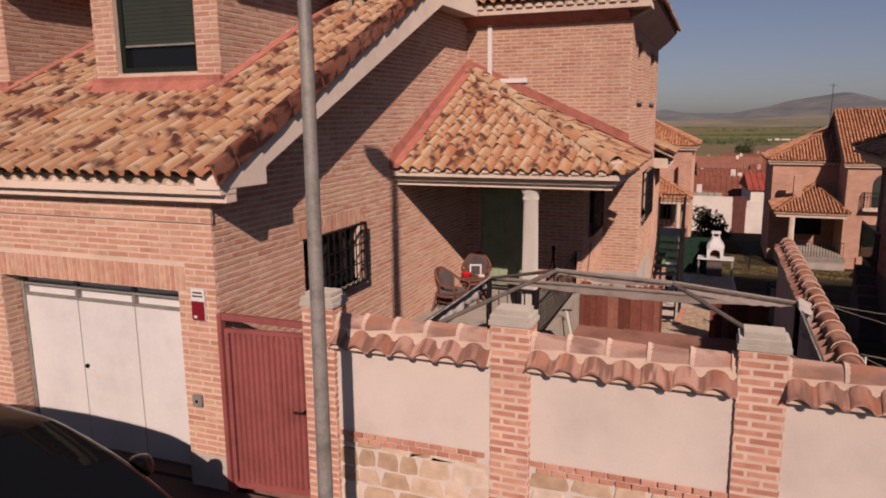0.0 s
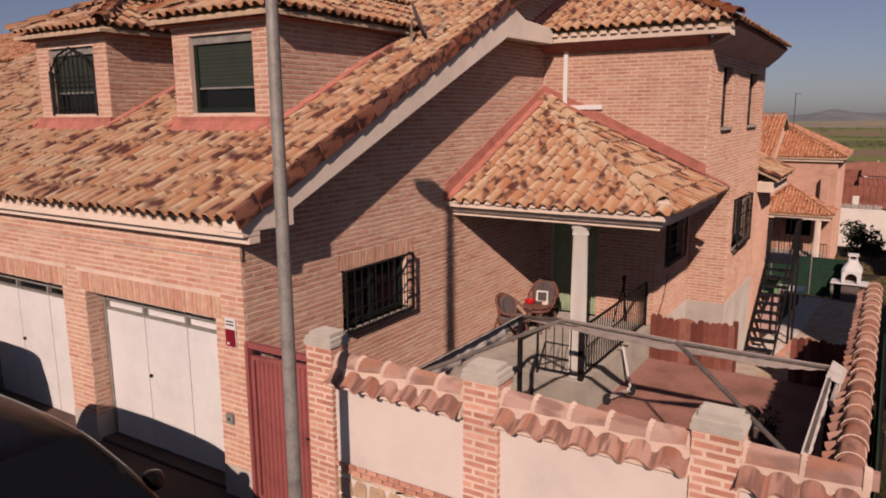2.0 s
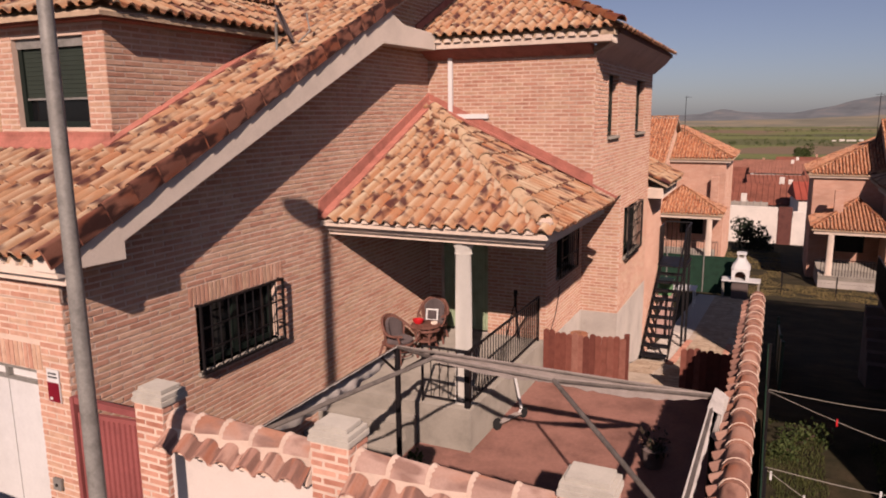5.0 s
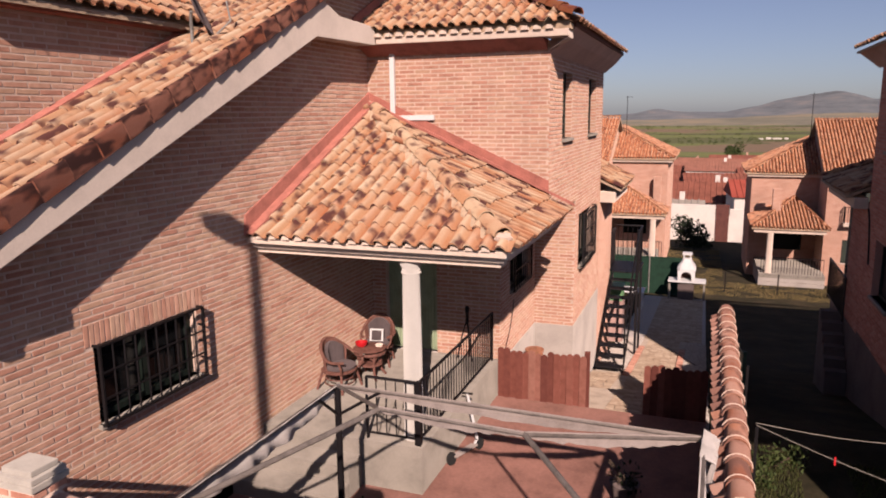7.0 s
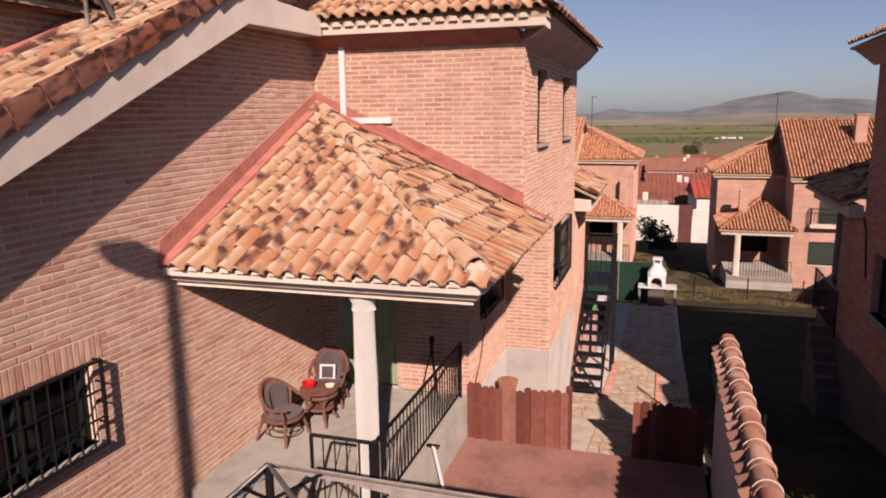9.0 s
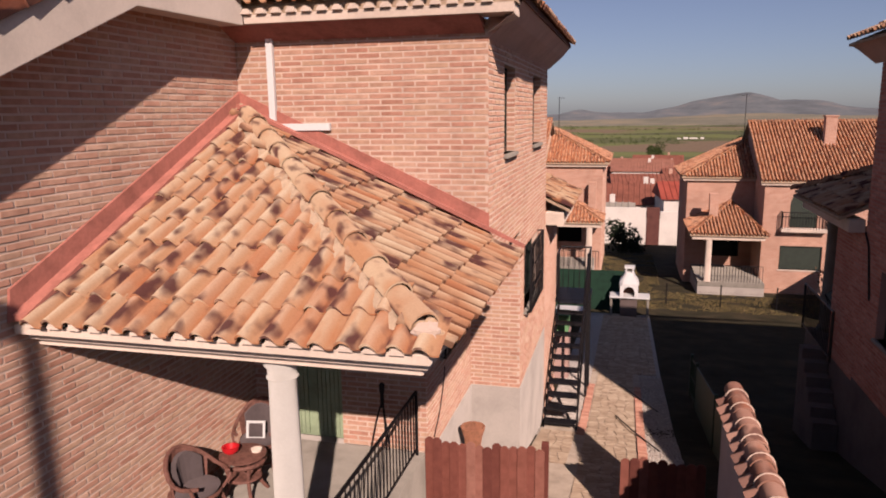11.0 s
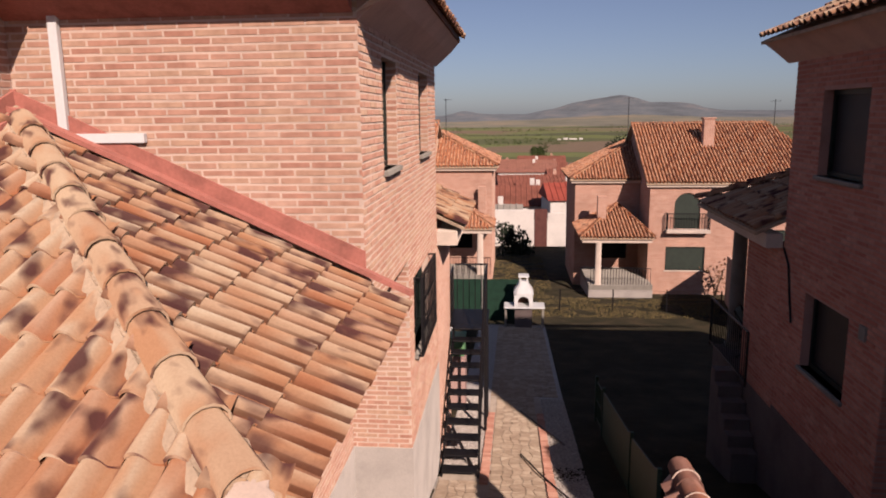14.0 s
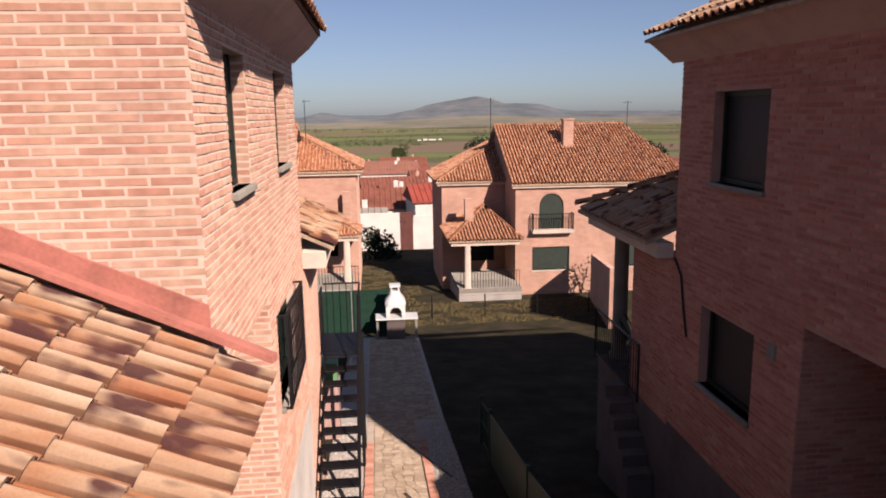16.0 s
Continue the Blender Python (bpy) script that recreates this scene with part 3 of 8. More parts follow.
def ground_material():
    """Dry grass and soil near the houses, fields further off."""
    m, n, l, b = mat("ground_earth", 0.95, spec=0.1)
    p = position(n)
    fine, mid, big = noise_tex(n, l, 22, 5, 0.7, p), noise_tex(n, l, 1.1, 5, 0.65, p), n.new("ShaderNodeTexVoronoi")
    s = n.new("ShaderNodeVectorMath")
    s.operation, s.inputs[1].default_value = 'MULTIPLY', (0.0035, 0.009, 0.0)
    l.new(p, s.inputs[0])
    bend = noise_tex(n, l, 0.006, 3, 0.6, p)
    off = n.new("ShaderNodeVectorMath")
    off.operation, off.inputs[1].default_value = 'MULTIPLY_ADD', (0.5, 1.6, 0.0)
    l.new(bend.outputs["Color"], off.inputs[0])
    l.new(s.outputs[0], off.inputs[2])
    l.new(off.outputs[0], big.inputs["Vector"])
    big.inputs["Scale"].default_value = 1.0
    sepc = n.new("ShaderNodeSeparateColor")
    l.new(big.outputs["Color"], sepc.inputs[0])
    field = ramp(n, [(0.0, (0.085, 0.092, 0.045)), (0.3, (0.12, 0.135, 0.055)), (0.58, (0.15, 0.11, 0.078)), (0.78, (0.17, 0.13, 0.095)), (0.9, (0.075, 0.08, 0.045))])
    field.color_ramp.interpolation = 'CONSTANT'
    l.new(sepc.outputs[0], field.inputs[0])
    near = ramp(n, [(0.3, (0.018, 0.018, 0.011)), (0.5, (0.035, 0.031, 0.019)), (0.7, (0.065, 0.048, 0.031))])
    l.new(mid.outputs[0], near.inputs[0])
    sep = n.new("ShaderNodeSeparateXYZ")
    l.new(p, sep.inputs[0])
    mr = n.new("ShaderNodeMapRange")
    mr.inputs["From Min"].default_value, mr.inputs["From Max"].default_value = 90, 220
    l.new(sep.outputs[1], mr.inputs["Value"])
    c = mix_rgb(n, l, near.outputs[0], field.outputs[0], mr.outputs[0])
    f = ramp(n, [(0.3, (0.7, 0.7, 0.7)), (0.7, (1.15, 1.15, 1.1))])
    l.new(fine.outputs[0], f.inputs[0])
    l.new(mix_rgb(n, l, c, f.outputs[0], 1.0, 'MULTIPLY'), b.inputs["Base Color"])
    bump(n, l, b, fine.outputs[0], 0.6, 0.03)
    return m


gx, gy = grid_lines(-4200, 4200, -12, 24, 2.0), grid_lines(-600, 4600, -6, 50, 1.0)
gv = [(x, y, ground_z(x, y)) for y in gy for x in gx]
gf = [(j * len(gx) + i, j * len(gx) + i + 1, (j + 1) * len(gx) + i + 1, (j + 1) * len(gx) + i) for j in range(len(gy) - 1) for i in range(len(gx) - 1)]
gme = bpy.data.meshes.new("ground")
gme.from_pydata(gv, [], gf)
gme.shade_smooth()
gme.materials.append(ground_material())
tagged(new("ground", gme), "dry grass and earth falling away to fields", "ground", kind="structure")

part("road", Shape().box(-60, 60, -9, 4.0, -0.4, 0.10), M_ASPHALT, None, "grey asphalt street in front of the garages", kind="structure")
part("pavement", Shape().box(-60, 60, 4.0, 5.5, -0.4, 0.235), M_PAVE, None, "concrete pavement along the garden wall", kind="structure", bevel=0.015)
part("patio", Shape().box(-4.43, 1.0, 5.3, 12.9, -0.3, 0.10), M_PATIO, None, "red-tinted concrete patio floor", kind="structure")

# distant hills
def hill_line(name, dist, tops, x0, x1, colour, seed, label):
    """A ridge far off: heights given along x, roughened."""
    steps = 240
    vs, fs = [], []
    rnd = random.Random(seed)
    rows = 7
    for i in range(steps + 1):
        x = x0 + (x1 - x0) * i / steps
        h = (lerp_table(tops, x - 12) + lerp_table(tops, x + 12) + lerp_table(tops, x)) / 3 + noise.noise((x * 0.03, seed, 0)) * 1.6
        for j in range(rows):
            g = j / (rows - 1)
            z = -44 + (h + 44) * math.sin(g * math.pi / 2) ** 1.3 + noise.noise((x * 0.012, g * 3, seed)) * 5 * g * (1.2 - g)
            vs.append((x, dist + g * 420 + noise.noise((x * 0.006, g * 2, seed + 9)) * 60, z))
    fs = [(i * rows + j, (i + 1) * rows + j, (i + 1) * rows + j + 1, i * rows + j + 1) for i in range(steps) for j in range(rows - 1)]
    m, n, l, b = mat(name + "_cover", 0.95, spec=0.05)
    p = position(n)
    s = n.new("ShaderNodeVectorMath")
    s.operation, s.inputs[1].default_value = 'MULTIPLY', (0.006, 0.01, 0.05)
    l.new(p, s.inputs[0])
    t = noise_tex(n, l, 1.0, 7, 0.7, s.outputs[0])
    r = ramp(n, [(0.32, tuple(c * 0.72 for c in colour)), (0.5, colour), (0.68, (colour[0] * 1.5, colour[1] * 1.25, colour[2] * 1.1))])
    l.new(t.outputs[0], r.inputs[0])
    l.new(r.outputs[0], b.inputs["Base Color"])
    me = bpy.data.meshes.new(name)
    me.from_pydata(vs, [], fs)
    me.shade_smooth()
    me.materials.append(m)
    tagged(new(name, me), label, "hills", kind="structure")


# air haze is put into the far ridge's bluish colour
hill_line("backdrop", 2700, [(-1500, -20), (-900, -16), (-500, -14), (-295, -5), (-210, 15), (-125, 0), (55, -2), (175, 20), (247, 42), (354, 60), (456, 74), (520, 56), (556, 41), (722, 39), (794, 15), (889, 5), (1195, 1), (2600, -10)], -1500, 2600, (0.115, 0.13, 0.143), 3, "blue-brown wooded hills on the horizon, haze put into their colour")
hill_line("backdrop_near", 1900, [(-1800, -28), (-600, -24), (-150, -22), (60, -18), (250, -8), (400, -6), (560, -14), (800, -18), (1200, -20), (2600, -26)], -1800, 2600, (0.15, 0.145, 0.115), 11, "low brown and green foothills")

# ---- the brick house ----
SL = math.atan(0.469)
CS, SN = math.cos(SL), math.sin(SL)
X, Y = Vector((1, 0, 0)), Vector((0, 1, 0))
house = thing("house", "pinkish brick house with curved clay roof tiles and cream eaves", "house")
EAVE_Y, EAVE_Z = 5.12, 3.46


def main_roof_z(y):
    return EAVE_Z + 0.469 * (y - EAVE_Y)


WX = -4.45     # gable wall
TX = -1.45     # tower's long wall
DOOR_X = -3.28
brick_wall(house, "wall", [(-17, 0.25), (WX, 0.25), (WX, 3.3), (-17, 3.3)], [(-7.37, -4.9, 0.25, 2.3), (-10.35, -7.87, 0.25, 2.3)], (0, 5.47, 0), X, -Y, 0.3,
           near=(-6.2, -4.4, 0.6, 3.0), seed=11, soldiers=[(-7.5, -4.8, 2.3, 2.56), (-10.5, -7.75, 2.3, 2.56)])
brick_wall(house, "wall", [(-17, 3.0), (WX + 0.03, 3.0), (WX + 0.03, 3.3), (-17, 3.3)], [], (0, 5.44, 0), X, -Y, 0.03, seed=12)
brick_wall(house, "wall", [(0, 0.25), (0.22, 0.25), (0.22, 2.3), (0, 2.3)], [], (-7.372, 5.48, 0), Y, X, 0.02, seed=13)
brick_wall(house, "wall", [(5.47, 0.25), (13.05, 0.25), (13.05, 6.85), (5.47, 3.4)], [(7.07, 8.50, 1.80, 2.5625)], (WX, 0, 0), Y, X, 0.3,
           near=(9.3, 12.6, 0.9, 4.0), seed=14, soldiers=[(6.97, 8.62, 2.5625, 2.79)])
brick_wall(house, "wall", [(13.05, 5.6), (17, 5.6), (14.5, 7.6), (13.05, 6.85)], [], (WX, 0, 0), Y, X, 0.3, seed=15)
brick_wall(house, "wall", [(WX, 3.05), (TX, 3.05), (TX, 5.7), (WX, 5.7)], [], (0, 13.0, 0), X, -Y, 0.25, near=(-3.9, -1.5, 3.7, 5.5), seed=16)
brick_wall(house, "wall", [(15.455, 0.62), (18.65, 0.62), (18.65, 5.7), (13.0, 5.7), (13.0, 3.05), (15.455, 3.05)],
           [(14.0, 14.85, 4.22, 5.3), (16.65, 17.65, 4.22, 5.3), (15.85, 17.4, 1.72, 2.72)], (TX, 0, 0), Y, X, 0.25, near=(13.0, 15.6, 3.4, 5.5), seed=17)
brick_wall(house, "wall", [(-2.2, 0.62), (TX, 0.62), (TX, 3.05), (-2.2, 3.05)], [], (0, 15.45, 0), X, -Y, 0.25, near=(-2.2, -1.4, 0.6, 3.05), seed=18)
brick_wall(house, "wall", [(13.0, 0.62), (15.45, 0.62), (15.45, 3.05), (13.0, 3.05)], [(13.6, 14.8, 1.7, 2.7)], (-2.2, 0, 0), Y, X, 0.25, seed=19)
brick_wall(house, "wall", [(WX, 0.7), (-2.2, 0.7), (-2.2, 3.05), (WX, 3.05)], [(-4.2, DOOR_X, 0.7, 2.75)], (0, 12.97, 0), X, -Y, 0.25, seed=20)
for bx in ((-16.9, WX - 0.32, 18.4, 18.6, -1, 5.5), (-17.0, -16.8, 5.78, 18.39, 0, 3.4), (WX, TX - 0.25, 18.42, 18.65, 0.6, 5.5), (WX, TX - 0.26, 13.3, 18.4, 3.06, 3.2)):
    part("inner_wall", Shape().box(*bx), M_FARBRICK, house)
for x0, x1 in ((-4.9, WX + 0.012), (-7.87, -7.36), (-10.9, -10.35)):
    part("plinth", Shape().box(x0, x1, 5.455, 5.8, 0.2, 0.6), M_CONC_PINK, house, "grey rendered plinth")
part("plinth", Shape().box(-4.4, TX + 0.014, 15.436, 18.66, -2.2, 0.62), M_CONC_PINK, house, "grey rendered plinth")
part("plinth", Shape().box(-4.4, -2.186, 12.99, 15.43, -1.6, 0.62), M_CONC_PINK, house, "grey rendered plinth")

# main roof
roof = part("roof", Shape().prism([(-17.2, EAVE_Y + 0.15, EAVE_Z + 0.0), (-4.2, EAVE_Y + 0.15, EAVE_Z + 0.0), (-4.2, 14.5, main_roof_z(14.5) - 0.05), (-17.2, 14.5, main_roof_z(14.5) - 0.05)], (0, 0, -0.06)), M_MORTAR_TILE, house)
DORMERS = [(-7.27, -5.4), (-10.65, -8.78)]
D_Y0, D_Y1 = 7.0, 9.75
clear = [[(a - 0.02, (D_Y0 - 0.16 - EAVE_Y) / CS), (b + 0.02, (D_Y0 - 0.16 - EAVE_Y) / CS), (b + 0.02, (D_Y1 + 0.2 - EAVE_Y) / CS), (a - 0.02, (D_Y1 + 0.2 - EAVE_Y) / CS)] for a, b in DORMERS]
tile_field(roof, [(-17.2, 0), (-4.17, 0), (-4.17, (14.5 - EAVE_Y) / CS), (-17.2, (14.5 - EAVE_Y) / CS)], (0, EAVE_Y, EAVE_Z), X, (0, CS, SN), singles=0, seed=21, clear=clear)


def verge_tile_mesh():
    """An angled verge tile: a rounded top strip and a flap hung over the board, deeper and prouder at its low end. y runs up the slope."""
    prof = [(-0.075, 0.03), (-0.06, 0.055), (-0.03, 0.064), (-0.008, 0.056), (0.0, 0.04), (0.007, -0.04), (0.011, -0.128)]
    vs, k = [], len(prof)
    for y, out, deep, lift in ((0.0, 0.016, 1.1, 0.026), (0.20, 0.008, 1.0, 0.013), (0.40, 0.0, 0.92, 0.0)):
        vs += [(x + out, y, (z * deep if z < 0 else z) + lift) for x, z in prof]
    vs += [(x - 0.004, 0.0, (z * 1.1 if z < 0 else z - 0.014) + 0.026) for x, z in prof[:-2]] + [(-0.004, 0.0, -0.03), (-0.002, 0.0, -0.122)]
    vs += [(-0.006, 0.40, -0.115), (0.0, 0.20, -0.122)]
    fs = [(r * k + i, r * k + i + 1, (r + 1) * k + i + 1, (r + 1) * k + i) for r in range(2) for i in range(k - 1)]
    fs += [(3 * k + i, 3 * k + i + 1, i + 1, i) for i in range(k - 1)]
    fs += [(k - 1, 4 * k - 1, 4 * k + 1, 2 * k - 1), (2 * k - 1, 4 * k + 1, 4 * k, 3 * k - 1)]
    me = bpy.data.meshes.new("verge_tile")
    me.from_pydata(vs, [], fs)
    set_uv(me, [(p[0] - p[2], p[1]) for p in vs])
    me.shade_smooth()
    me.set_sharp_from_angle(angle=radians(50))
    me.materials.append(M_TILE_DARK)
    return me


verge_me = verge_tile_mesh()
verge_rnd = random.Random(22)
for i in range(30):
    ob = new("verge_tile", verge_me)
    ob.parent = roof
    y = EAVE_Y - 0.02 + i * 0.352 * CS
    ob.matrix_basis = Matrix.Translation((-4.095 + verge_rnd.uniform(-0.006, 0.006), y, main_roof_z(y) + 0.055)) @ Euler((SL + verge_rnd.uniform(-0.012, 0.012), verge_rnd.uniform(-0.03, 0.03), verge_rnd.uniform(-0.015, 0.015))).to_matrix().to_4x4()
part("roof", Shape().prism([(-17.2, 14.5, main_roof_z(14.5) - 0.02), (-4.2, 14.5, main_roof_z(14.5) - 0.02), (-4.2, 19, 5.7), (-17.2, 19, 5.7)], (0, 0, -0.1)), M_TILE, house)
# verge board and eaves
vt = lambda y: main_roof_z(y) - 0.05
part("verge_board", Shape().prism([(-4.38, 5.2, 3.35), (-4.38, 5.93, 3.34), (-4.38, 5.93, 3.51), (-4.38, 10.85, 5.67), (-4.38, 12.61, 5.70), (-4.38, 12.61, 5.97), (-4.38, 11.5, 6.0), (-4.38, 11.0, vt(11.0)), (-4.38, 5.2, vt(5.2))], (0.27, 0, 0)), M_VERGE, house, "grey-cream verge board", bevel=0.008)
part("verge_board", Shape().prism([(-4.36, 11.02, vt(11.02) - 0.12), (-4.36, 14.5, vt(14.5) - 0.12), (-4.36, 14.5, vt(14.5)), (-4.36, 11.02, vt(11.02))], (0.16, 0, 0)), M_VERGE, house)
part("soffit", Shape().prism([(WX, 10.9, 5.705), (-4.385, 10.9, 5.705), (-4.385, 12.62, 5.715), (WX, 12.62, 5.715)], (0, 0, 0.04)), M_VERGE, house)
part("cornice", Shape().box(-17.2, -4.12, 5.30, 5.45, 3.22, 3.299), M_CREAM, house, "cream stepped cornice", bevel=0.006)
part("cornice", Shape().box(-17.2, -4.115, 5.22, 5.45, 3.30, 3.375), M_CREAM, house, "cream stepped cornice", bevel=0.006)
part("tile_bed", Shape().box(-17.2, -4.2, 5.25, 5.44, 3.376, 3.45), M_MORTAR_TILE, house)
eave_plugs(house, (-17.2, 5.26, 3.378), (-4.2, 5.26, 3.378), (0, -1, 0), M_CREAM, 0.04, 0.045, 0.05)
part("cornice", Shape().box(-4.105, -1.12, 12.615, 12.995, 5.715, 5.81), M_CREAM, house, "cream cornice band", bevel=0.006)
part("soffit", Shape().prism([(WX + 0.01, 12.66, 5.712), (WX + 0.01, 12.99, 5.56), (WX + 0.01, 12.99, 5.712)], (2.95, 0, 0)), M_FLASH, house, "red-painted soffit")
part("tile_bed", Shape().box(-1.24, -1.06, 12.905, 18.9, 5.862, 5.93), M_TILE_DARK, house)
part("tile_bed", Shape().box(-4.1, -1.1, 12.62, 12.9, 5.811, 5.89), M_MORTAR_TILE, house)
eave_plugs(house, (WX - 0.02, 12.62, 5.812), (-1.1, 12.62, 5.812), (0, -1, 0), M_CREAM, 0.06)
part("soffit", Shape().prism([(TX, 12.995, 5.5), (-1.22, 12.995, 5.7), (-1.08, 12.995, 5.86), (TX, 12.995, 5.86)], (0, 5.9, 0)), M_SOFFIT, house, "pinkish sloping soffit")
part("soffit", Shape().prism([(-1.46, 12.99, 5.56), (-1.12, 12.64, 5.7), (-1.12, 12.99, 5.7)], (0, 0, 0.014)), M_CREAM, house)

# tower roof
TE_Y, TE_X, TE_Z = 12.5, -1.0, 5.90
APX, APZ = WX - 0.02, TE_Z + 0.469 * (TE_X - (WX - 0.02))
APY = TE_Y + (TE_X - APX)
part("roof", Shape().prism([(APX, TE_Y + 0.15, TE_Z + 0.02), (TE_X - 0.15, TE_Y + 0.15, TE_Z + 0.02), (APX, APY, APZ - 0.03)], (0, 0, -0.05)).prism([(TE_X - 0.15, TE_Y + 0.15, TE_Z + 0.02), (TE_X - 0.15, 19.0, TE_Z + 0.02), (APX, 19.0 - (TE_X - APX) * 0.3, APZ - 0.03), (APX, APY, APZ - 0.03)], (0, 0, -0.05)), M_MORTAR_TILE, house)
troof = house.children[-1]
W = TE_X - APX
tile_field(troof, [(0, 0), (W, 0), (0, W / CS)], (APX, TE_Y, TE_Z), X, (0, CS, SN), seed=23)
tile_field(troof, [(0, 0), (6.4, 0), (6.4 - W * 0.5, W / CS), (W, W / CS)], (TE_X, TE_Y, TE_Z), Y, (-CS, 0, SN), seed=24)
barrel_row(troof, (TE_X + 0.02, TE_Y - 0.02, TE_Z + 0.05), (APX, APY, APZ + 0.05), 0.105, 0.34, M_TILE, "hip_tile", seed=25)

# porch roof
M_COLUMN = plain("pale_cast_stone", (0.53, 0.515, 0.475), 0.9, var=0.08, scale=2.5, fine=60, bumps=0.3)
PE_Y, PE_X, PE_Z = 9.42, -1.04, 3.20
PW = PE_X - WX
PAZ = PE_Z + 0.469 * PW
PD = 13.0 - PE_Y
slope2 = (PAZ - PE_Z) / PD
C2, S2 = 1 / math.hypot(1, slope2), slope2 / math.hypot(1, slope2)
proof = part("roof", Shape().prism([(WX, PE_Y + 0.17, PE_Z + 0.03), (PE_X - 0.17, PE_Y + 0.17, PE_Z + 0.03), (WX, 13.0, PAZ - 0.03)], (0, 0, -0.05)), M_MORTAR_TILE, house)
proof2 = part("roof", Shape().prism([(PE_X - 0.17, PE_Y + 0.17, PE_Z + 0.03), (PE_X - 0.17, 13.0, PE_Z + 0.03), (WX, 13.0, PAZ - 0.03)], (0, 0, -0.05)), M_MORTAR_TILE, house)
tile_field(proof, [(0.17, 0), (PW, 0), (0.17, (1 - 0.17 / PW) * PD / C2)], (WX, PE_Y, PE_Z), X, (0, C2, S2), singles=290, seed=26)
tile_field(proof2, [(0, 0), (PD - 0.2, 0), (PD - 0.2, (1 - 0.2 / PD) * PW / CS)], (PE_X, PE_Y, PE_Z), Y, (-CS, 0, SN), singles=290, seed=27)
corner = new("tile", tile_mesh(M_TILE))
corner.parent = proof
corner.matrix_basis = Matrix.Translation((WX + 0.17 + 17.5 * PITCH, PE_Y, PE_Z + 0.004)) @ Matrix(((1, 0, 0), (0, C2, -S2), (0, S2, C2))).to_4x4()
rough_strip(proof, "hip_mortar", (PE_X - 0.22, PE_Y + 0.23, PE_Z + 0.125), (WX + 0.05, 12.95, PAZ + 0.03), 0.14, 0.04, M_MORTAR_TILE, n=110)
hip_run = (Vector((WX + 0.05, 12.95, PAZ + 0.02)) - Vector((PE_X - 0.06, PE_Y + 0.06, PE_Z + 0.03))).cross(Z).normalized()
for k, sgn in enumerate((-1, 1)):
    off = hip_run * sgn * 0.115 - Z * 0.018
    rough_strip(proof, "hip_mortar", Vector((PE_X - 0.24, PE_Y + 0.25, PE_Z + 0.118)) + off, Vector((WX + 0.1, 12.9, PAZ + 0.0)) + off, 0.055, 0.028, M_MORTAR_TILE, seed=5 + k, n=120)
barrel_row(proof, (PE_X - 0.19, PE_Y + 0.20, PE_Z + 0.13), (WX + 0.26, 12.74, PAZ - 0.06), 0.112, 0.40, M_TILE_HIP, "hip_tile", seed=28, lift=0.016)
end_rnd = random.Random(29)
hip_end = Shape()
ev = []
for j_ in range(6):
    f_ = math.pi * (j_ + 0.4) / 6
    for k_ in range(11):
        g_ = 2 * math.pi * k_ / 11
        w_ = 1 + end_rnd.uniform(-0.25, 0.25)
        ev.append((PE_X - 0.17 + 0.095 * math.sin(f_) * math.cos(g_) * w_, PE_Y + 0.19 + 0.09 * math.sin(f_) * math.sin(g_) * w_, PE_Z + 0.125 + 0.055 * math.cos(f_) * w_))
hip_end.add(ev, [(j_ * 11 + k_, j_ * 11 + (k_ + 1) % 11, (j_ + 1) * 11 + (k_ + 1) % 11, (j_ + 1) * 11 + k_) for j_ in range(5) for k_ in range(11)] + [tuple(range(10, -1, -1)), tuple(range(55, 66))])
part("hip_end", hip_end, M_MORTAR, proof, "pale mortar lump at the hip's foot", smooth=True)
part("porch_beam", Shape().box(-4.43, -1.27, 9.70, 9.98, 2.97, 3.04), M_CREAM, house, "cream stepped porch beam", bevel=0.006)
part("porch_beam", Shape().box(-4.44, -1.21, 9.62, 9.98, 3.041, 3.12), M_CREAM, house, "cream stepped porch beam", bevel=0.006)
part("porch_beam", Shape().box(-1.48, -1.24, 9.985, 12.99, 3.0, 3.12), M_CREAM, house, "cream porch beam")
part("porch_beam", Shape().box(-4.43, -1.16, 9.49, 9.95, 3.121, 3.19), M_CREAM, house, "cream stepped porch beam", bevel=0.006)
eave_plugs(house, (WX + 0.17, 9.52, 3.191), (-1.12, 9.52, 3.191), (0, -1, 0), M_CREAM, 0.07, 0.05, 0.078)
# porch shade put into the ceiling's near-black colour, so little light bounces
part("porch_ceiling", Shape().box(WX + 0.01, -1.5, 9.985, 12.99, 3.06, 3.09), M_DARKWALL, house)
part("column", Shape().lathe((-2.43, 9.90, 0.7), [(0.135, 0), (0.135, 0.05), (0.118, 0.07), (0.115, 1.2), (0.107, 2.08), (0.122, 2.1), (0.11, 2.12), (0.112, 2.17), (0.142, 2.21), (0.142, 2.27)], 24), M_COLUMN, house, "round grey concrete porch column", smooth=True)
# flashings
FL = [Shape() for _ in range(4)]
FL[0].prism([(WX + 0.012, 9.44, PE_Z + 0.02), (WX + 0.012, 13.0, PAZ + 0.02), (WX + 0.012, 13.0, PAZ + 0.21), (WX + 0.012, 9.48, PE_Z + 0.27)], (0.025, 0, 0))
FL[1].prism([(WX, 12.985, PAZ + 0.02), (TX + 0.01, 12.985, PE_Z + 0.2), (TX + 0.01, 12.985, PE_Z + 0.43), (WX, 12.985, PAZ + 0.21)], (0, -0.025, 0))
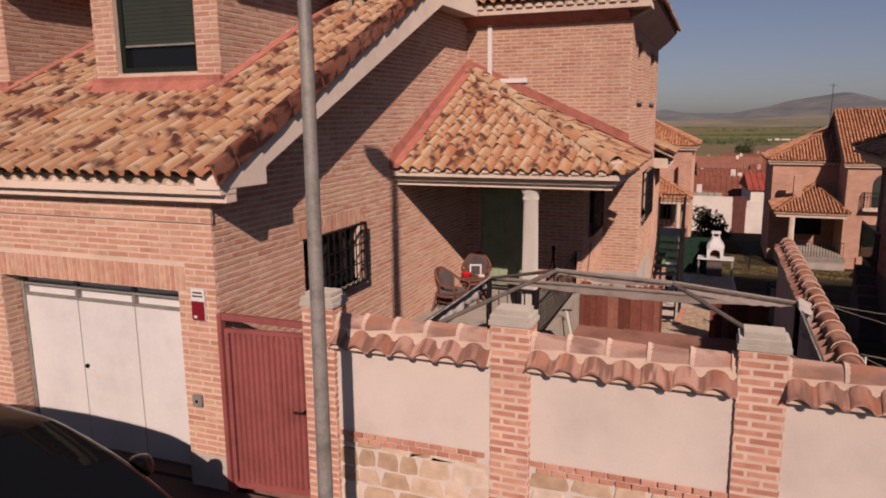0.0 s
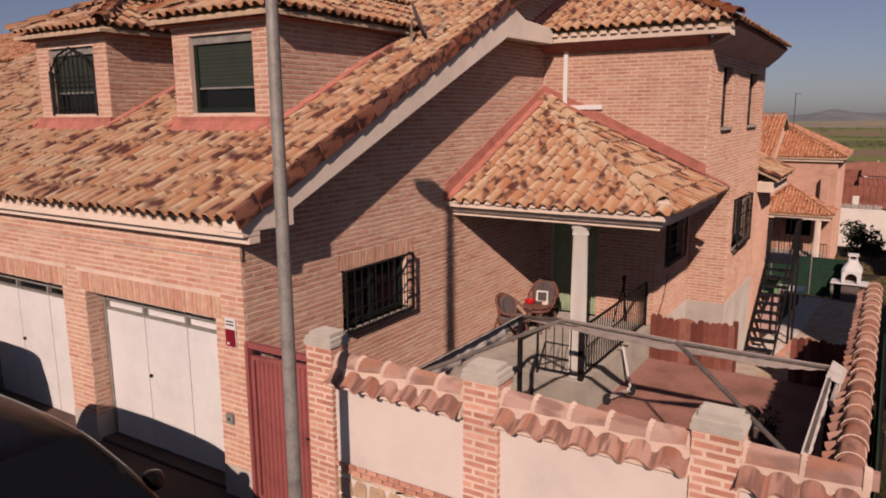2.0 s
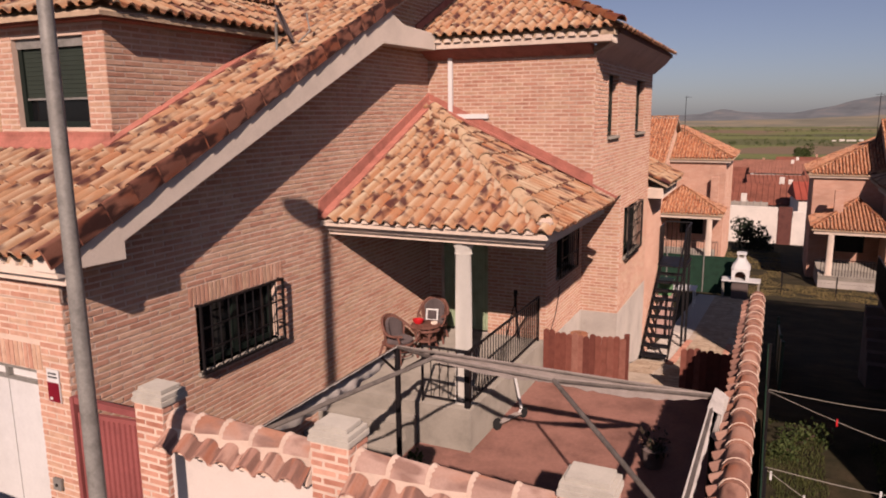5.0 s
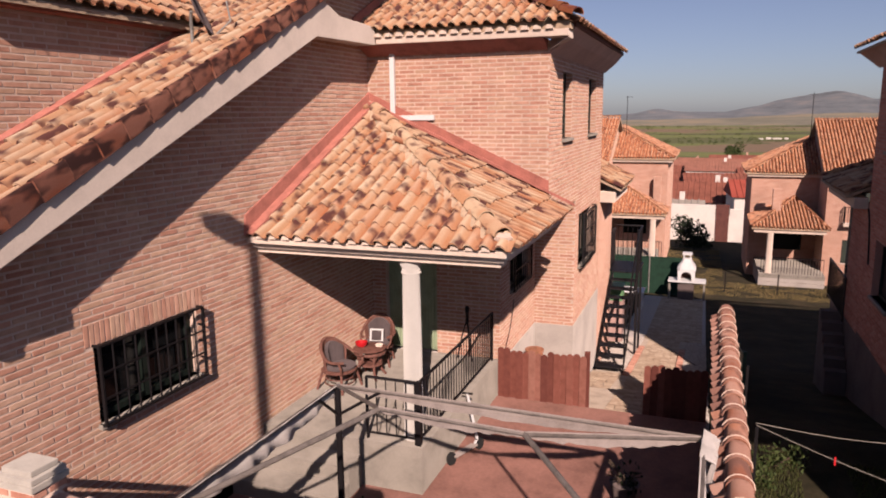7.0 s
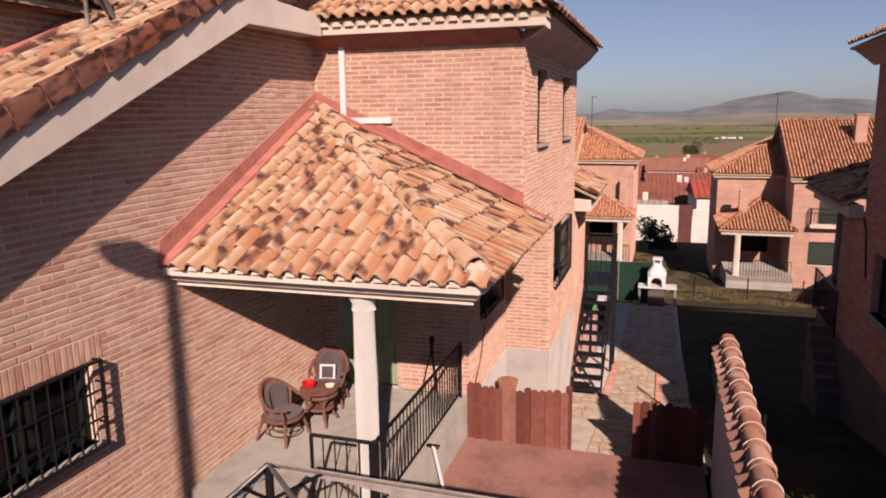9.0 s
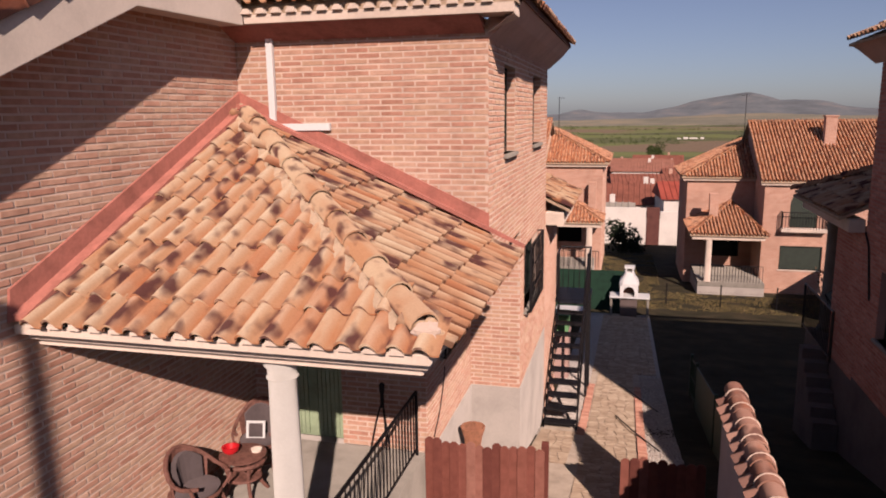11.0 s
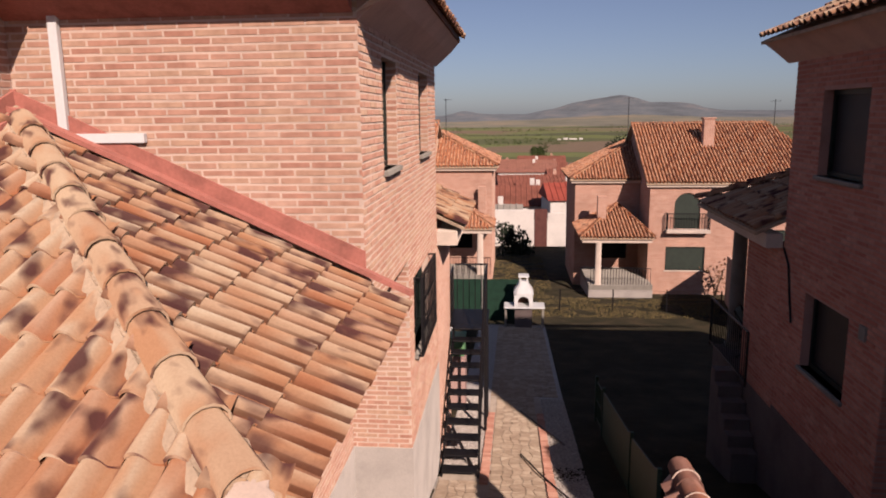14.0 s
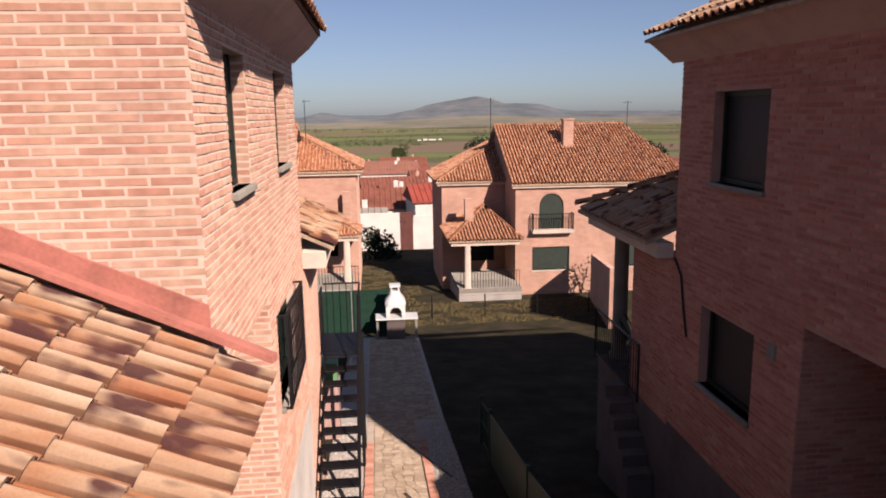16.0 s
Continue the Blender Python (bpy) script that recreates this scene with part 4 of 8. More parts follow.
FL[2].prism([(WX + 0.1, 12.99, PAZ + 0.0), (PE_X, 12.99, PE_Z + 0.05), (PE_X, 12.76, PE_Z + 0.10), (WX + 0.1, 12.76, PAZ + 0.02)], (0, 0, 0.045))
FL[3].prism([(WX + 0.01, 9.46, PE_Z + 0.02), (WX + 0.01, 13.0, PAZ + 0.02), (WX + 0.19, 12.86, PAZ + 0.0), (WX + 0.19, 9.46, PE_Z + 0.05)], (0, 0, 0.05))
for fl in FL:
    part("flashing", fl, M_FLASH, house, "red-painted roof flashing")
part("flashing", Shape().prism([(WX + 0.012, 12.5, TE_Z), (WX + 0.012, APY, APZ), (WX + 0.012, APY, APZ + 0.22), (WX + 0.012, 12.5, TE_Z + 0.22)], (0.03, 0, 0)), M_FLASH, house)
part("conduit", Shape().box(-4.03, -3.95, 12.93, 12.985, 4.55, 5.6).box(-3.95, -3.28, 12.93, 12.985, 4.55, 4.63), M_WHITE, house, "white painted conduit", bevel=0.006)

# dormers
for k, (a, b) in enumerate(DORMERS):
    m = (a + b) / 2
    brick_wall(house, "dormer_wall", [(a, 4.3), (b, 4.3), (b, 5.66), (a, 5.66)], [(a + 0.34, b - 0.33, 4.52, 5.53)], (0, D_Y0, 0), X, -Y, 0.2, seed=30 + k)
    brick_wall(house, "dormer_wall", [(D_Y0, 4.3), (D_Y1, main_roof_z(D_Y1)), (D_Y1, 5.66), (D_Y0, 5.66)], [], (b, 0, 0), Y, X, 0.2, seed=33 + k)
    brick_wall(house, "dormer_wall", [(-D_Y1, main_roof_z(D_Y1)), (-D_Y0, 4.3), (-D_Y0, 5.66), (-D_Y1, 5.66)], [], (a, 0, 0), -Y, -X, 0.2, seed=36 + k)
    f = [Shape() for _ in range(4)]
    f[0].box(a - 0.03, b + 0.03, D_Y0 - 0.06, D_Y0 - 0.002, 4.30, 4.47)
    f[1].prism([(b - 0.01, D_Y0 - 0.16, main_roof_z(D_Y0 - 0.16) + 0.02), (b + 0.14, D_Y0 - 0.16, main_roof_z(D_Y0 - 0.16) + 0.02), (b + 0.14, 10.0, main_roof_z(10.0) + 0.02), (b - 0.01, 10.0, main_roof_z(10.0) + 0.02)], (0, 0, 0.07))
    f[2].prism([(a + 0.01, D_Y0 - 0.16, main_roof_z(D_Y0 - 0.16) + 0.02), (a - 0.14, D_Y0 - 0.16, main_roof_z(D_Y0 - 0.16) + 0.02), (a - 0.14, 10.0, main_roof_z(10.0) + 0.02), (a + 0.01, 10.0, main_roof_z(10.0) + 0.02)], (0, 0, 0.07))
    f[3].prism([(a - 0.05, D_Y0 - 0.17, main_roof_z(D_Y0 - 0.17) + 0.02), (b + 0.05, D_Y0 - 0.17, main_roof_z(D_Y0 - 0.17) + 0.02), (b + 0.05, D_Y0 - 0.055, 4.40), (a - 0.05, D_Y0 - 0.055, 4.40)], (0, 0, 0.02))
    for q in f:
        part("flashing", q, M_FLASH, house, "red-painted roof flashing")
    ez, ey, xa, xb = 5.76, D_Y0 - 0.26, a - 0.27, b + 0.27
    h = (xb - xa) / 2
    rz = ez + 0.469 * h
    back_e, back_r = EAVE_Y + (ez - EAVE_Z) / 0.469, EAVE_Y + (rz - EAVE_Z) / 0.469
    droof = part("dormer_roof", Shape().prism([(xa + 0.04, ey + 0.04, ez - 0.03), (xb - 0.04, ey + 0.04, ez - 0.03), (m, ey + h, rz - 0.03)], (0, 0, -0.05))
                 .prism([(xb - 0.04, ey + 0.04, ez - 0.03), (xb - 0.04, back_e, ez - 0.03), (m, back_r, rz - 0.03), (m, ey + h, rz - 0.03)], (0, 0, -0.05))
                 .prism([(xa + 0.04, ey + 0.04, ez - 0.03), (xa + 0.04, back_e, ez - 0.03), (m, back_r, rz - 0.03), (m, ey + h, rz - 0.03)], (0, 0, -0.05)), M_MORTAR_TILE, house)
    tile_field(droof, [(0, 0), (xb - xa, 0), (h, h / CS)], (xa, ey, ez), X, (0, CS, SN), seed=40 + k)
    tile_field(droof, [(0, 0), (back_e - ey, 0), (back_r - ey, h / CS), (h, h / CS)], (xb, ey, ez), Y, (-CS, 0, SN), seed=43 + k)
    tile_field(droof, [(-(back_e - ey), 0), (0, 0), (-h, h / CS), (-(back_r - ey), h / CS)], (xa, ey, ez), -Y, (CS, 0, SN), seed=46 + k)
    barrel_row(droof, (xb, ey, ez + 0.05), (m, ey + h, rz + 0.05), 0.1, 0.34, M_TILE, "hip_tile", seed=49)
    barrel_row(droof, (xa, ey, ez + 0.05), (m, ey + h, rz + 0.05), 0.1, 0.34, M_TILE, "hip_tile", seed=50)
    barrel_row(droof, (m, ey + h, rz + 0.04), (m, back_r, rz + 0.045), 0.1, 0.34, M_TILE, "ridge_tile", seed=51)
    part("dormer_soffit", Shape().box(xa + 0.12, xb - 0.12, ey + 0.14, D_Y1, 5.662, 5.70), M_FLASH, house)
    eave_plugs(house, (xa, ey + 0.11, 5.70), (xb - 0.05, ey + 0.11, 5.70), (0, -1, 0), M_CREAM, 0.03, 0.036, 0.04)
    win = part("dormer_window", Shape().box(a + 0.34, b - 0.33, D_Y0 + 0.13, D_Y0 + 0.17, 4.52, 5.53), M_GLASS, house, "dark green dormer window with its blind half lowered")
    wf = Shape()
    for x0, x1, z0, z1 in ((a + 0.34, a + 0.41, 4.52, 5.53), (b - 0.40, b - 0.33, 4.52, 5.53), (a + 0.41, b - 0.40, 4.52, 4.59), (a + 0.41, b - 0.40, 5.47, 5.53)):
        wf.box(x0, x1, D_Y0 + 0.07, D_Y0 + 0.129, z0, z1)
    part("window_frame", wf, M_DARKGREEN, win)
    for q in range(12):
        z = 4.86 + q * 0.051
        part("blind_slat", Shape().box(a + 0.41, b - 0.40, D_Y0 + 0.095, D_Y0 + 0.125, z, z + 0.048), M_SHUTTER, win)
    part("blind_box", Shape().box(a + 0.35, b - 0.34, D_Y0 + 0.05, D_Y0 + 0.12, 5.42, 5.525), M_STEEL, win)
    part("blind_rail", Shape().box(a + 0.41, b - 0.40, D_Y0 + 0.085, D_Y0 + 0.124, 4.835, 4.858), M_STEEL, win)

# ---- garden wall on the street ----
M_PILLAR_BRICK = brick_material("pillar_brick", [(0.0, (0.45, 0.21, 0.15)), (0.5, (0.54, 0.28, 0.205)), (1.0, (0.61, 0.36, 0.27))])
M_CAP = plain("weathered_cap", (0.44, 0.415, 0.365), 0.9, var=0.16, scale=5, fine=60, bumps=0.25)


def wave_tile_mesh(w):
    """A short curved coping tile: hump and hollow in one piece, sloping up from its thick front lip."""
    prof = []
    for q in range(13):
        t = (0, 0.02, 0.06, 0.13, 0.24, 0.36, 0.48, 0.59, 0.66, 0.70, 0.76, 0.88, 1.0)[q]
        z = 0.046 * math.sin(math.pi * t / 0.72) ** 0.6 if t < 0.72 else -0.01 * math.sin(math.pi * (t - 0.72) / 0.28)
        prof.append(((t - 0.5) * w * 1.03, z))
    vs = [(x, 0.0, z) for x, z in prof] + [(x * 0.97, 0.135, z * 0.9 + 0.086) for x, z in prof] + [(x * 0.985, 0.001, z - 0.017) for x, z in prof]
    fs = [(q, q + 1, q + 14, q + 13) for q in range(12)] + [(26 + q, 27 + q, q + 1, q) for q in range(12)]
    me = bpy.data.meshes.new("coping_tile")
    me.from_pydata(vs, [], fs)
    set_uv(me, [(x * 2.2, y) for x, y, z in vs])
    me.shade_smooth()
    me.set_sharp_from_angle(angle=radians(55))
    me.materials.append(M_COPING)
    return me


gwall = thing("garden_wall", "plastered garden wall with brick pillars and clay tile coping", "garden wall")
PILLARS = [(-3.31, -3.01), (-1.585, -1.27), (0.235, 0.553)]
P_Y0, P_Y1 = 5.19, 5.44
for k, (a, b) in enumerate(PILLARS):
    pil = part("pillar", Shape().box(a, b, P_Y0, P_Y1, 0.2, 2.36), M_MORTAR, gwall, "brick pillar")
    w, d = b - a, P_Y1 - P_Y0
    sets = ((Vector((a, P_Y0, 0)), X, -Y, w), (Vector((b, P_Y0, 0)), Y, X, d), (Vector((a, P_Y1, 0)), -Y, -X, d), (Vector((b, P_Y1, 0)), -X, Y, w))
    for o, u, n, run in sets:
        lay_bricks(pil, brick_layout([(0, 0.2), (run, 0.2), (run, 2.36), (0, 2.36)], [], course=0.0635, length=0.215, lap=0.45, seed=60 + k, joint=0.0215), o, u, n, M_PILLAR_BRICK, near=(0, 1, 1.2, 2.36) if n == -Y else None)
    cap = part("cap", Shape().box(a - 0.017, b + 0.017, P_Y0 - 0.017, P_Y1 + 0.017, 2.361, 2.405), M_CAP, pil, "stepped concrete cap", bevel=0.008)
    part("cap_step", Shape().box(a - 0.008, b + 0.008, P_Y0 - 0.008, P_Y1 + 0.008, 2.4055, 2.447), M_CAP, cap, bevel=0.008)
    part("cap_top", Shape().box(a + 0.022, b - 0.022, P_Y0 + 0.022, P_Y1 - 0.022, 2.4475, 2.488), M_CAP, cap, bevel=0.008)
PANELS = [(-3.01, -1.585), (-1.27, 0.235), (0.553, 1.3)]
for k, (a, b) in enumerate(PANELS):
    pan = part("panel", Shape().box(a, b, 5.24, 5.42, 0.2, 2.06), M_PLASTER, gwall, "cream plaster panel")
    for zc, shift in ((1.232, 0.0), (1.178, 0.06)):
        lay_bricks(pan, [(a + 0.065 + shift + 0.125 * i, zc, 0.113, 0.044, False, 0.03) for i in range(int((b - a - shift) / 0.125 + 0.02))], Vector((0, 5.23, 0)), X, -Y, M_PILLAR_BRICK, name="brick_ledge")
    # coping: mortar bed, sloping tiles, and a row along the top
    part("coping_bed", Shape().prism([(a, 5.13, 2.03), (a, 5.13, 2.07), (a, 5.25, 2.225), (a, 5.40, 2.225), (a, 5.49, 2.1), (a, 5.49, 2.03)], (b - a, 0, 0)), M_MORTAR, pan)
    rnd = random.Random(70 + k)
    n_t = round((b - a) / 0.205)
    st = (b - a) / n_t
    wave = wave_tile_mesh(st)
    for i in range(n_t):
        ob = new("coping_tile", wave)
        ob.parent = pan
        ob.matrix_basis = Matrix.Translation((a + (i + 0.5) * st, 5.06 + rnd.uniform(-0.009, 0.009), 2.068 + rnd.uniform(-0.003, 0.004))) @ Euler((rnd.uniform(-0.03, 0.03), rnd.uniform(-0.03, 0.03), rnd.uniform(-0.035, 0.035))).to_matrix().to_4x4()
    rows = max(1, round((b - a) / 0.31))
    barrel_row(pan, (a, 5.325, 2.19), (b, 5.325, 2.19), 0.105, (b - a) / rows, M_COPING_DUSTY, "ridge_tile", seed=75 + k, lift=0.0)
    for i in range(rows + 1):
        x = a + (b - a) * i / rows
        x = min(max(x, a + 0.02), b - 0.02)
        c = Shape()
        barrel(c, (x - 0.022, 5.325, 2.192), (x + 0.025, 5.325, 2.192), 0.114, 1.0, 0.0, 8)
        part("mortar_joint", c, M_MORTAR, pan, smooth=True)
    # rubble stone below the brick ledge
    cells, rr = [], random.Random(80 + k)
    z = 0.22
    while z < 1.1:
        hgt = min(rr.uniform(0.16, 0.26), 1.15 - z)
        x = a
        while x < b - 0.02:
            wd = min(rr.uniform(0.16, 0.34), b - x)
            if wd > 0.06:
                j = lambda q=0.03: rr.uniform(-q, q)
                pts = [(x + 0.006, z + 0.006 + abs(j())), (x + wd * 0.5 + j(0.05), z + 0.01), (x + wd - 0.006 + j(0.01), z + 0.006 + abs(j())), (x + wd - 0.01, z + hgt * 0.55 + j()), (x + wd - 0.02 - abs(j()), z + hgt - 0.012), (x + wd * 0.45 + j(0.05), z + hgt - 0.008), (x + 0.015 + abs(j()), z + hgt - 0.014), (x + 0.01, z + hgt * 0.5 + j())]
                cells.append((pts, rr.uniform(0.014, 0.03)))
            x += wd
        z += hgt
    for pts, out in cells:
        cx, cz = sum(p[0] for p in pts) / 8, sum(p[1] for p in pts) / 8
        s = Shape()
        vs = [(px, 5.238, pz) for px, pz in pts] + [(cx + (px - cx) * 0.93, 5.24 - out, cz + (pz - cz) * 0.93) for px, pz in pts]
        s.add(vs, [tuple(range(8, 16))] + [(i, (i + 1) % 8, 8 + (i + 1) % 8, 8 + i) for i in range(8)])
        part("stone", s, M_STONE, pan)

# ---- side garden wall ----
swall = thing("side_wall", "brick side garden wall with clay tile coping along the patio", "garden wall")
SWX, SWZ = 1.17, 1.875     # axis of the tiles along its top
part("body", Shape().box(SWX - 0.1, SWX + 0.08, 5.44, 12.7, -0.3, 1.76), M_PLASTER, swall)
part("coping_bed", Shape().prism([(SWX - 0.14, 5.5, 1.72), (SWX + 0.1, 5.5, 1.72), (SWX + 0.1, 5.5, 1.80), (SWX + 0.05, 5.5, SWZ + 0.03), (SWX - 0.05, 5.5, SWZ + 0.03), (SWX - 0.14, 5.5, 1.78)], (0, 7.2, 0)), M_MORTAR, swall)
barrel_row(swall, (SWX, 5.52, SWZ), (SWX, 12.75, SWZ), 0.108, 0.345, M_COPING_OLD, "ridge_tile", seed=90, lift=0.0)
for i in range(21):
    y = 5.55 + 7.2 * i / 20.6
    c = barrel(Shape(), (SWX, y - 0.013, SWZ + 0.002), (SWX, y + 0.013, SWZ + 0.002), 0.1145, 1.0, 0.0, 8)
    part("mortar_joint", c, M_MORTAR, swall, smooth=True)
coping = barrel(Shape(), (0, 0, 0), (0.10, 0, 0.07), 0.062, 1.0, 0.01, 8).mesh("coping_tile", M_COPING, smooth=True)
rnd = random.Random(91)
for i in range(35):
    ob = new("coping_tile", coping)
    ob.parent = swall
    ob.matrix_basis = Matrix.Translation((SWX - 0.165 + rnd.uniform(-0.01, 0.01), 5.62 + i * 0.203, 1.79)) @ Euler((0, rnd.uniform(-0.04, 0.04), rnd.uniform(-0.05, 0.05))).to_matrix().to_4x4()

# shaded copy of the plinth render: the shade is put into its colour
M_PLINTH_SHADED = plain("shade_dark_render", (0.155, 0.12, 0.112), 0.9, var=0.3, scale=1.5, fine=50, bumps=0.3)
# matt dark sheet added in place of the window glass, to show no reflection
M_DARK_PANE = plain("dark_pane", (0.02, 0.019, 0.022), 0.6, var=0.2, scale=4, fine=30, bumps=0.1)

# ---- neighbouring house, same model turned about ----
RX, RY = 3.8, 18.0
# mortar and inner brick are likewise reddened and darkened in colour for the shade
M_NMORTAR = plain("shaded_mortar", (0.52, 0.30, 0.24), 0.95, var=0.2, scale=2, fine=60)
M_NBRICK = far_brick("shaded_brick_inside", (0.36, 0.14, 0.095), (0.46, 0.21, 0.145), (0.5, 0.36, 0.29))
nb = thing("house", "neighbouring brick house with dark windows, its long wall in shade", "house")
brick_wall(nb, "wall", [(-RY, 0.28), (-11.4, 0.28), (-11.4, 5.5), (-RY, 5.5)], [(-17.05, -15.8, 3.9, 5.0), (-17.1, -15.8, 1.24, 2.29), (-14.92, -12.0, 0.28, 2.65)], (RX, 0, 0), -Y, -X, 0.3, near=(-16.6, -14.5, 2.3, 3.9), seed=101, material=M_BRICK_SHADED, core=M_NMORTAR)
part("plinth", Shape().box(RX - 0.014, 12.0, 11.4, RY, -2.5, 0.28), M_PLINTH_SHADED, nb, "grey rendered plinth")
# the last box is the body of the unseen front block
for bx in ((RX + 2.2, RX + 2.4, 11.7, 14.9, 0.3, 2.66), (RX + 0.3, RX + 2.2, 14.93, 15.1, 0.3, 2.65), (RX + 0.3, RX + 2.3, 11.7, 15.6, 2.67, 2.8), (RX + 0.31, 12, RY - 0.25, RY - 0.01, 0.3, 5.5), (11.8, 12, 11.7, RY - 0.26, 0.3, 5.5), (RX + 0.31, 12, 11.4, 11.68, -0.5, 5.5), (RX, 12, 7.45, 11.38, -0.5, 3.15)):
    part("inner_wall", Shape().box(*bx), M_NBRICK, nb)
brick_wall(nb, "wall", [(0, 0.28), (2.2, 0.28), (2.2, 2.65), (0, 2.65)], [], (RX, 14.915, 0), X, -Y, 0.01, seed=102, material=M_BRICK_SHADED, core=M_NMORTAR)
for z0, z1, ya, yb in ((3.9, 5.0, 15.8, 17.05), (1.24, 2.29, 15.8, 17.1)):
    win = part("window", Shape().box(RX + 0.16, RX + 0.2, ya, yb, z0, z1), M_DARK_PANE, nb, "window with a flat dark sheet in place of its glass")
    wf = Shape()
    for y0, y1, p, q in ((ya, ya + 0.06, z0, z1), (yb - 0.06, yb, z0, z1), (ya + 0.06, yb - 0.06, z0, z0 + 0.06), (ya + 0.06, yb - 0.06, z1 - 0.06, z1)):
        wf.box(RX + 0.12, RX + 0.159, y0, y1, p, q)
    part("window_frame", wf, M_DARKGREEN, win)
    part("window_sill", Shape().box(RX - 0.05, RX + 0.16, ya - 0.03, yb + 0.03, z0 - 0.05, z0), M_CONC, win, bevel=0.008)
part("soffit", Shape().prism([(RX, 11.3, 5.42), (RX - 0.22, 11.3, 5.6), (RX - 0.38, 11.3, 5.72), (RX, 11.3, 5.72)], (0, RY + 0.36 - 11.3, 0)), M_SOFFIT, nb, "pinkish sloping soffit")
nroof = part("roof", Shape().prism([(RX - 0.4, 11, 5.74), (RX - 0.4, RY + 0.4, 5.74), (RX + 3.6, RY - 3.6, 7.6), (RX + 3.6, 14.4, 7.6)], (0, 0, -0.04)).prism([(RX - 0.4, RY + 0.4, 5.74), (12, RY + 0.4, 5.74), (RX + 3.6, RY - 3.6, 7.6)], (0, 0, -0.04)), M_MORTAR_TILE, nb)
tile_field(nroof, [(-(RY + 0.45), 0), (-10.95, 0), (-12.75, 2), (-(RY + 0.45 - 1.8), 2)], (RX - 0.45, 0, 5.77), -Y, (CS, 0, SN), seed=103)
# unseen lower front block towards the street, hipped and sized for its garden shadow
nfr = part("roof", Shape().prism([(RX - 0.36, 7.1, 3.27), (12, 7.1, 3.27), (12, 11.38, 3.27 + 0.469 * 4.28), (RX + 3.92, 11.38, 3.27 + 0.469 * 4.28)], (0, 0, -0.08)).prism([(RX - 0.36, 7.1, 3.27), (RX - 0.36, 11.38, 3.27), (RX + 3.92, 11.38, 3.27 + 0.469 * 4.28)], (0, 0, -0.08)), M_MORTAR_TILE, nb)
tile_field(nfr, [(RX - 0.38, 0), (12, 0), (12, 4.28 / CS), (RX + 3.92, 4.28 / CS)], (0, 7.07, 3.3), X, (0, CS, SN), seed=107, far=True)
tile_field(nfr, [(-11.38, 0), (-7.1, 0), (-11.38, 4.28 / CS)], (RX - 0.38, 0, 3.3), -Y, (CS, 0, SN), seed=108, far=True)
# its porch
QX, QY, QZ = RX - 0.42, RY + 3.4, 3.0
npr = part("roof", Shape().prism([(QX, RY, QZ - 0.02), (QX, QY, QZ - 0.02), (QX + 3.4, RY, QZ + 1.57)], (0, 0, -0.05)).prism([(QX, QY, QZ - 0.02), (QX + 3.4, QY, QZ - 0.02), (QX + 3.4, RY, QZ + 1.57)], (0, 0, -0.05)), M_MORTAR_TILE, nb)
tile_field(npr, [(-QY, 0), (-RY, 0), (-RY, 3.4 / CS)], (QX, 0, QZ), -Y, (CS, 0, SN), seed=104)
tile_field(npr, [(-(QX + 3.4), 0), (-QX, 0), (-(QX + 3.4), 3.4 / CS)], (0, QY, QZ), -X, (0, -CS, SN), seed=105)
barrel_row(npr, (QX, QY, QZ + 0.06), (QX + 3.4, RY, QZ + 1.66), 0.105, 0.36, M_TILE, "hip_tile", seed=106)
part("porch_beam", Shape().box(QX + 0.16, QX + 0.4, RY, QY - 0.14, 2.74, 2.95), M_CREAM, nb)
part("porch_beam", Shape().box(QX + 0.4, QX + 3.3, QY - 0.4, QY - 0.14, 2.74, 2.95), M_CREAM, nb)
part("column", Shape().lathe((QX + 0.75, QY - 0.35, 0.2), [(0.18, 0), (0.18, 0.08), (0.14, 0.12), (0.13, 2.3), (0.17, 2.4), (0.17, 2.54)], 16), M_CONC, nb, smooth=True)
part("porch_floor", Shape().box(RX - 0.014, 12, RY + 0.002, QY - 0.2, -3.2, 0.2), M_PLINTH_SHADED, nb)
brick_wall(nb, "wall", [(-19.58, 0.2), (-RY - 0.002, 0.2), (-RY - 0.002, 2.73), (-19.58, 2.73)], [], (RX, 0, 0), -Y, -X, 0.24, seed=109, material=M_BRICK_SHADED, core=M_NMORTAR)
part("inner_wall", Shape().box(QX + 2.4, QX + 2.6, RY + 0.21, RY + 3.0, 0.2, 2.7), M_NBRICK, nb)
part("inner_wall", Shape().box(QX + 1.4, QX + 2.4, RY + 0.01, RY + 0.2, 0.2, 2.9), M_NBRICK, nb)


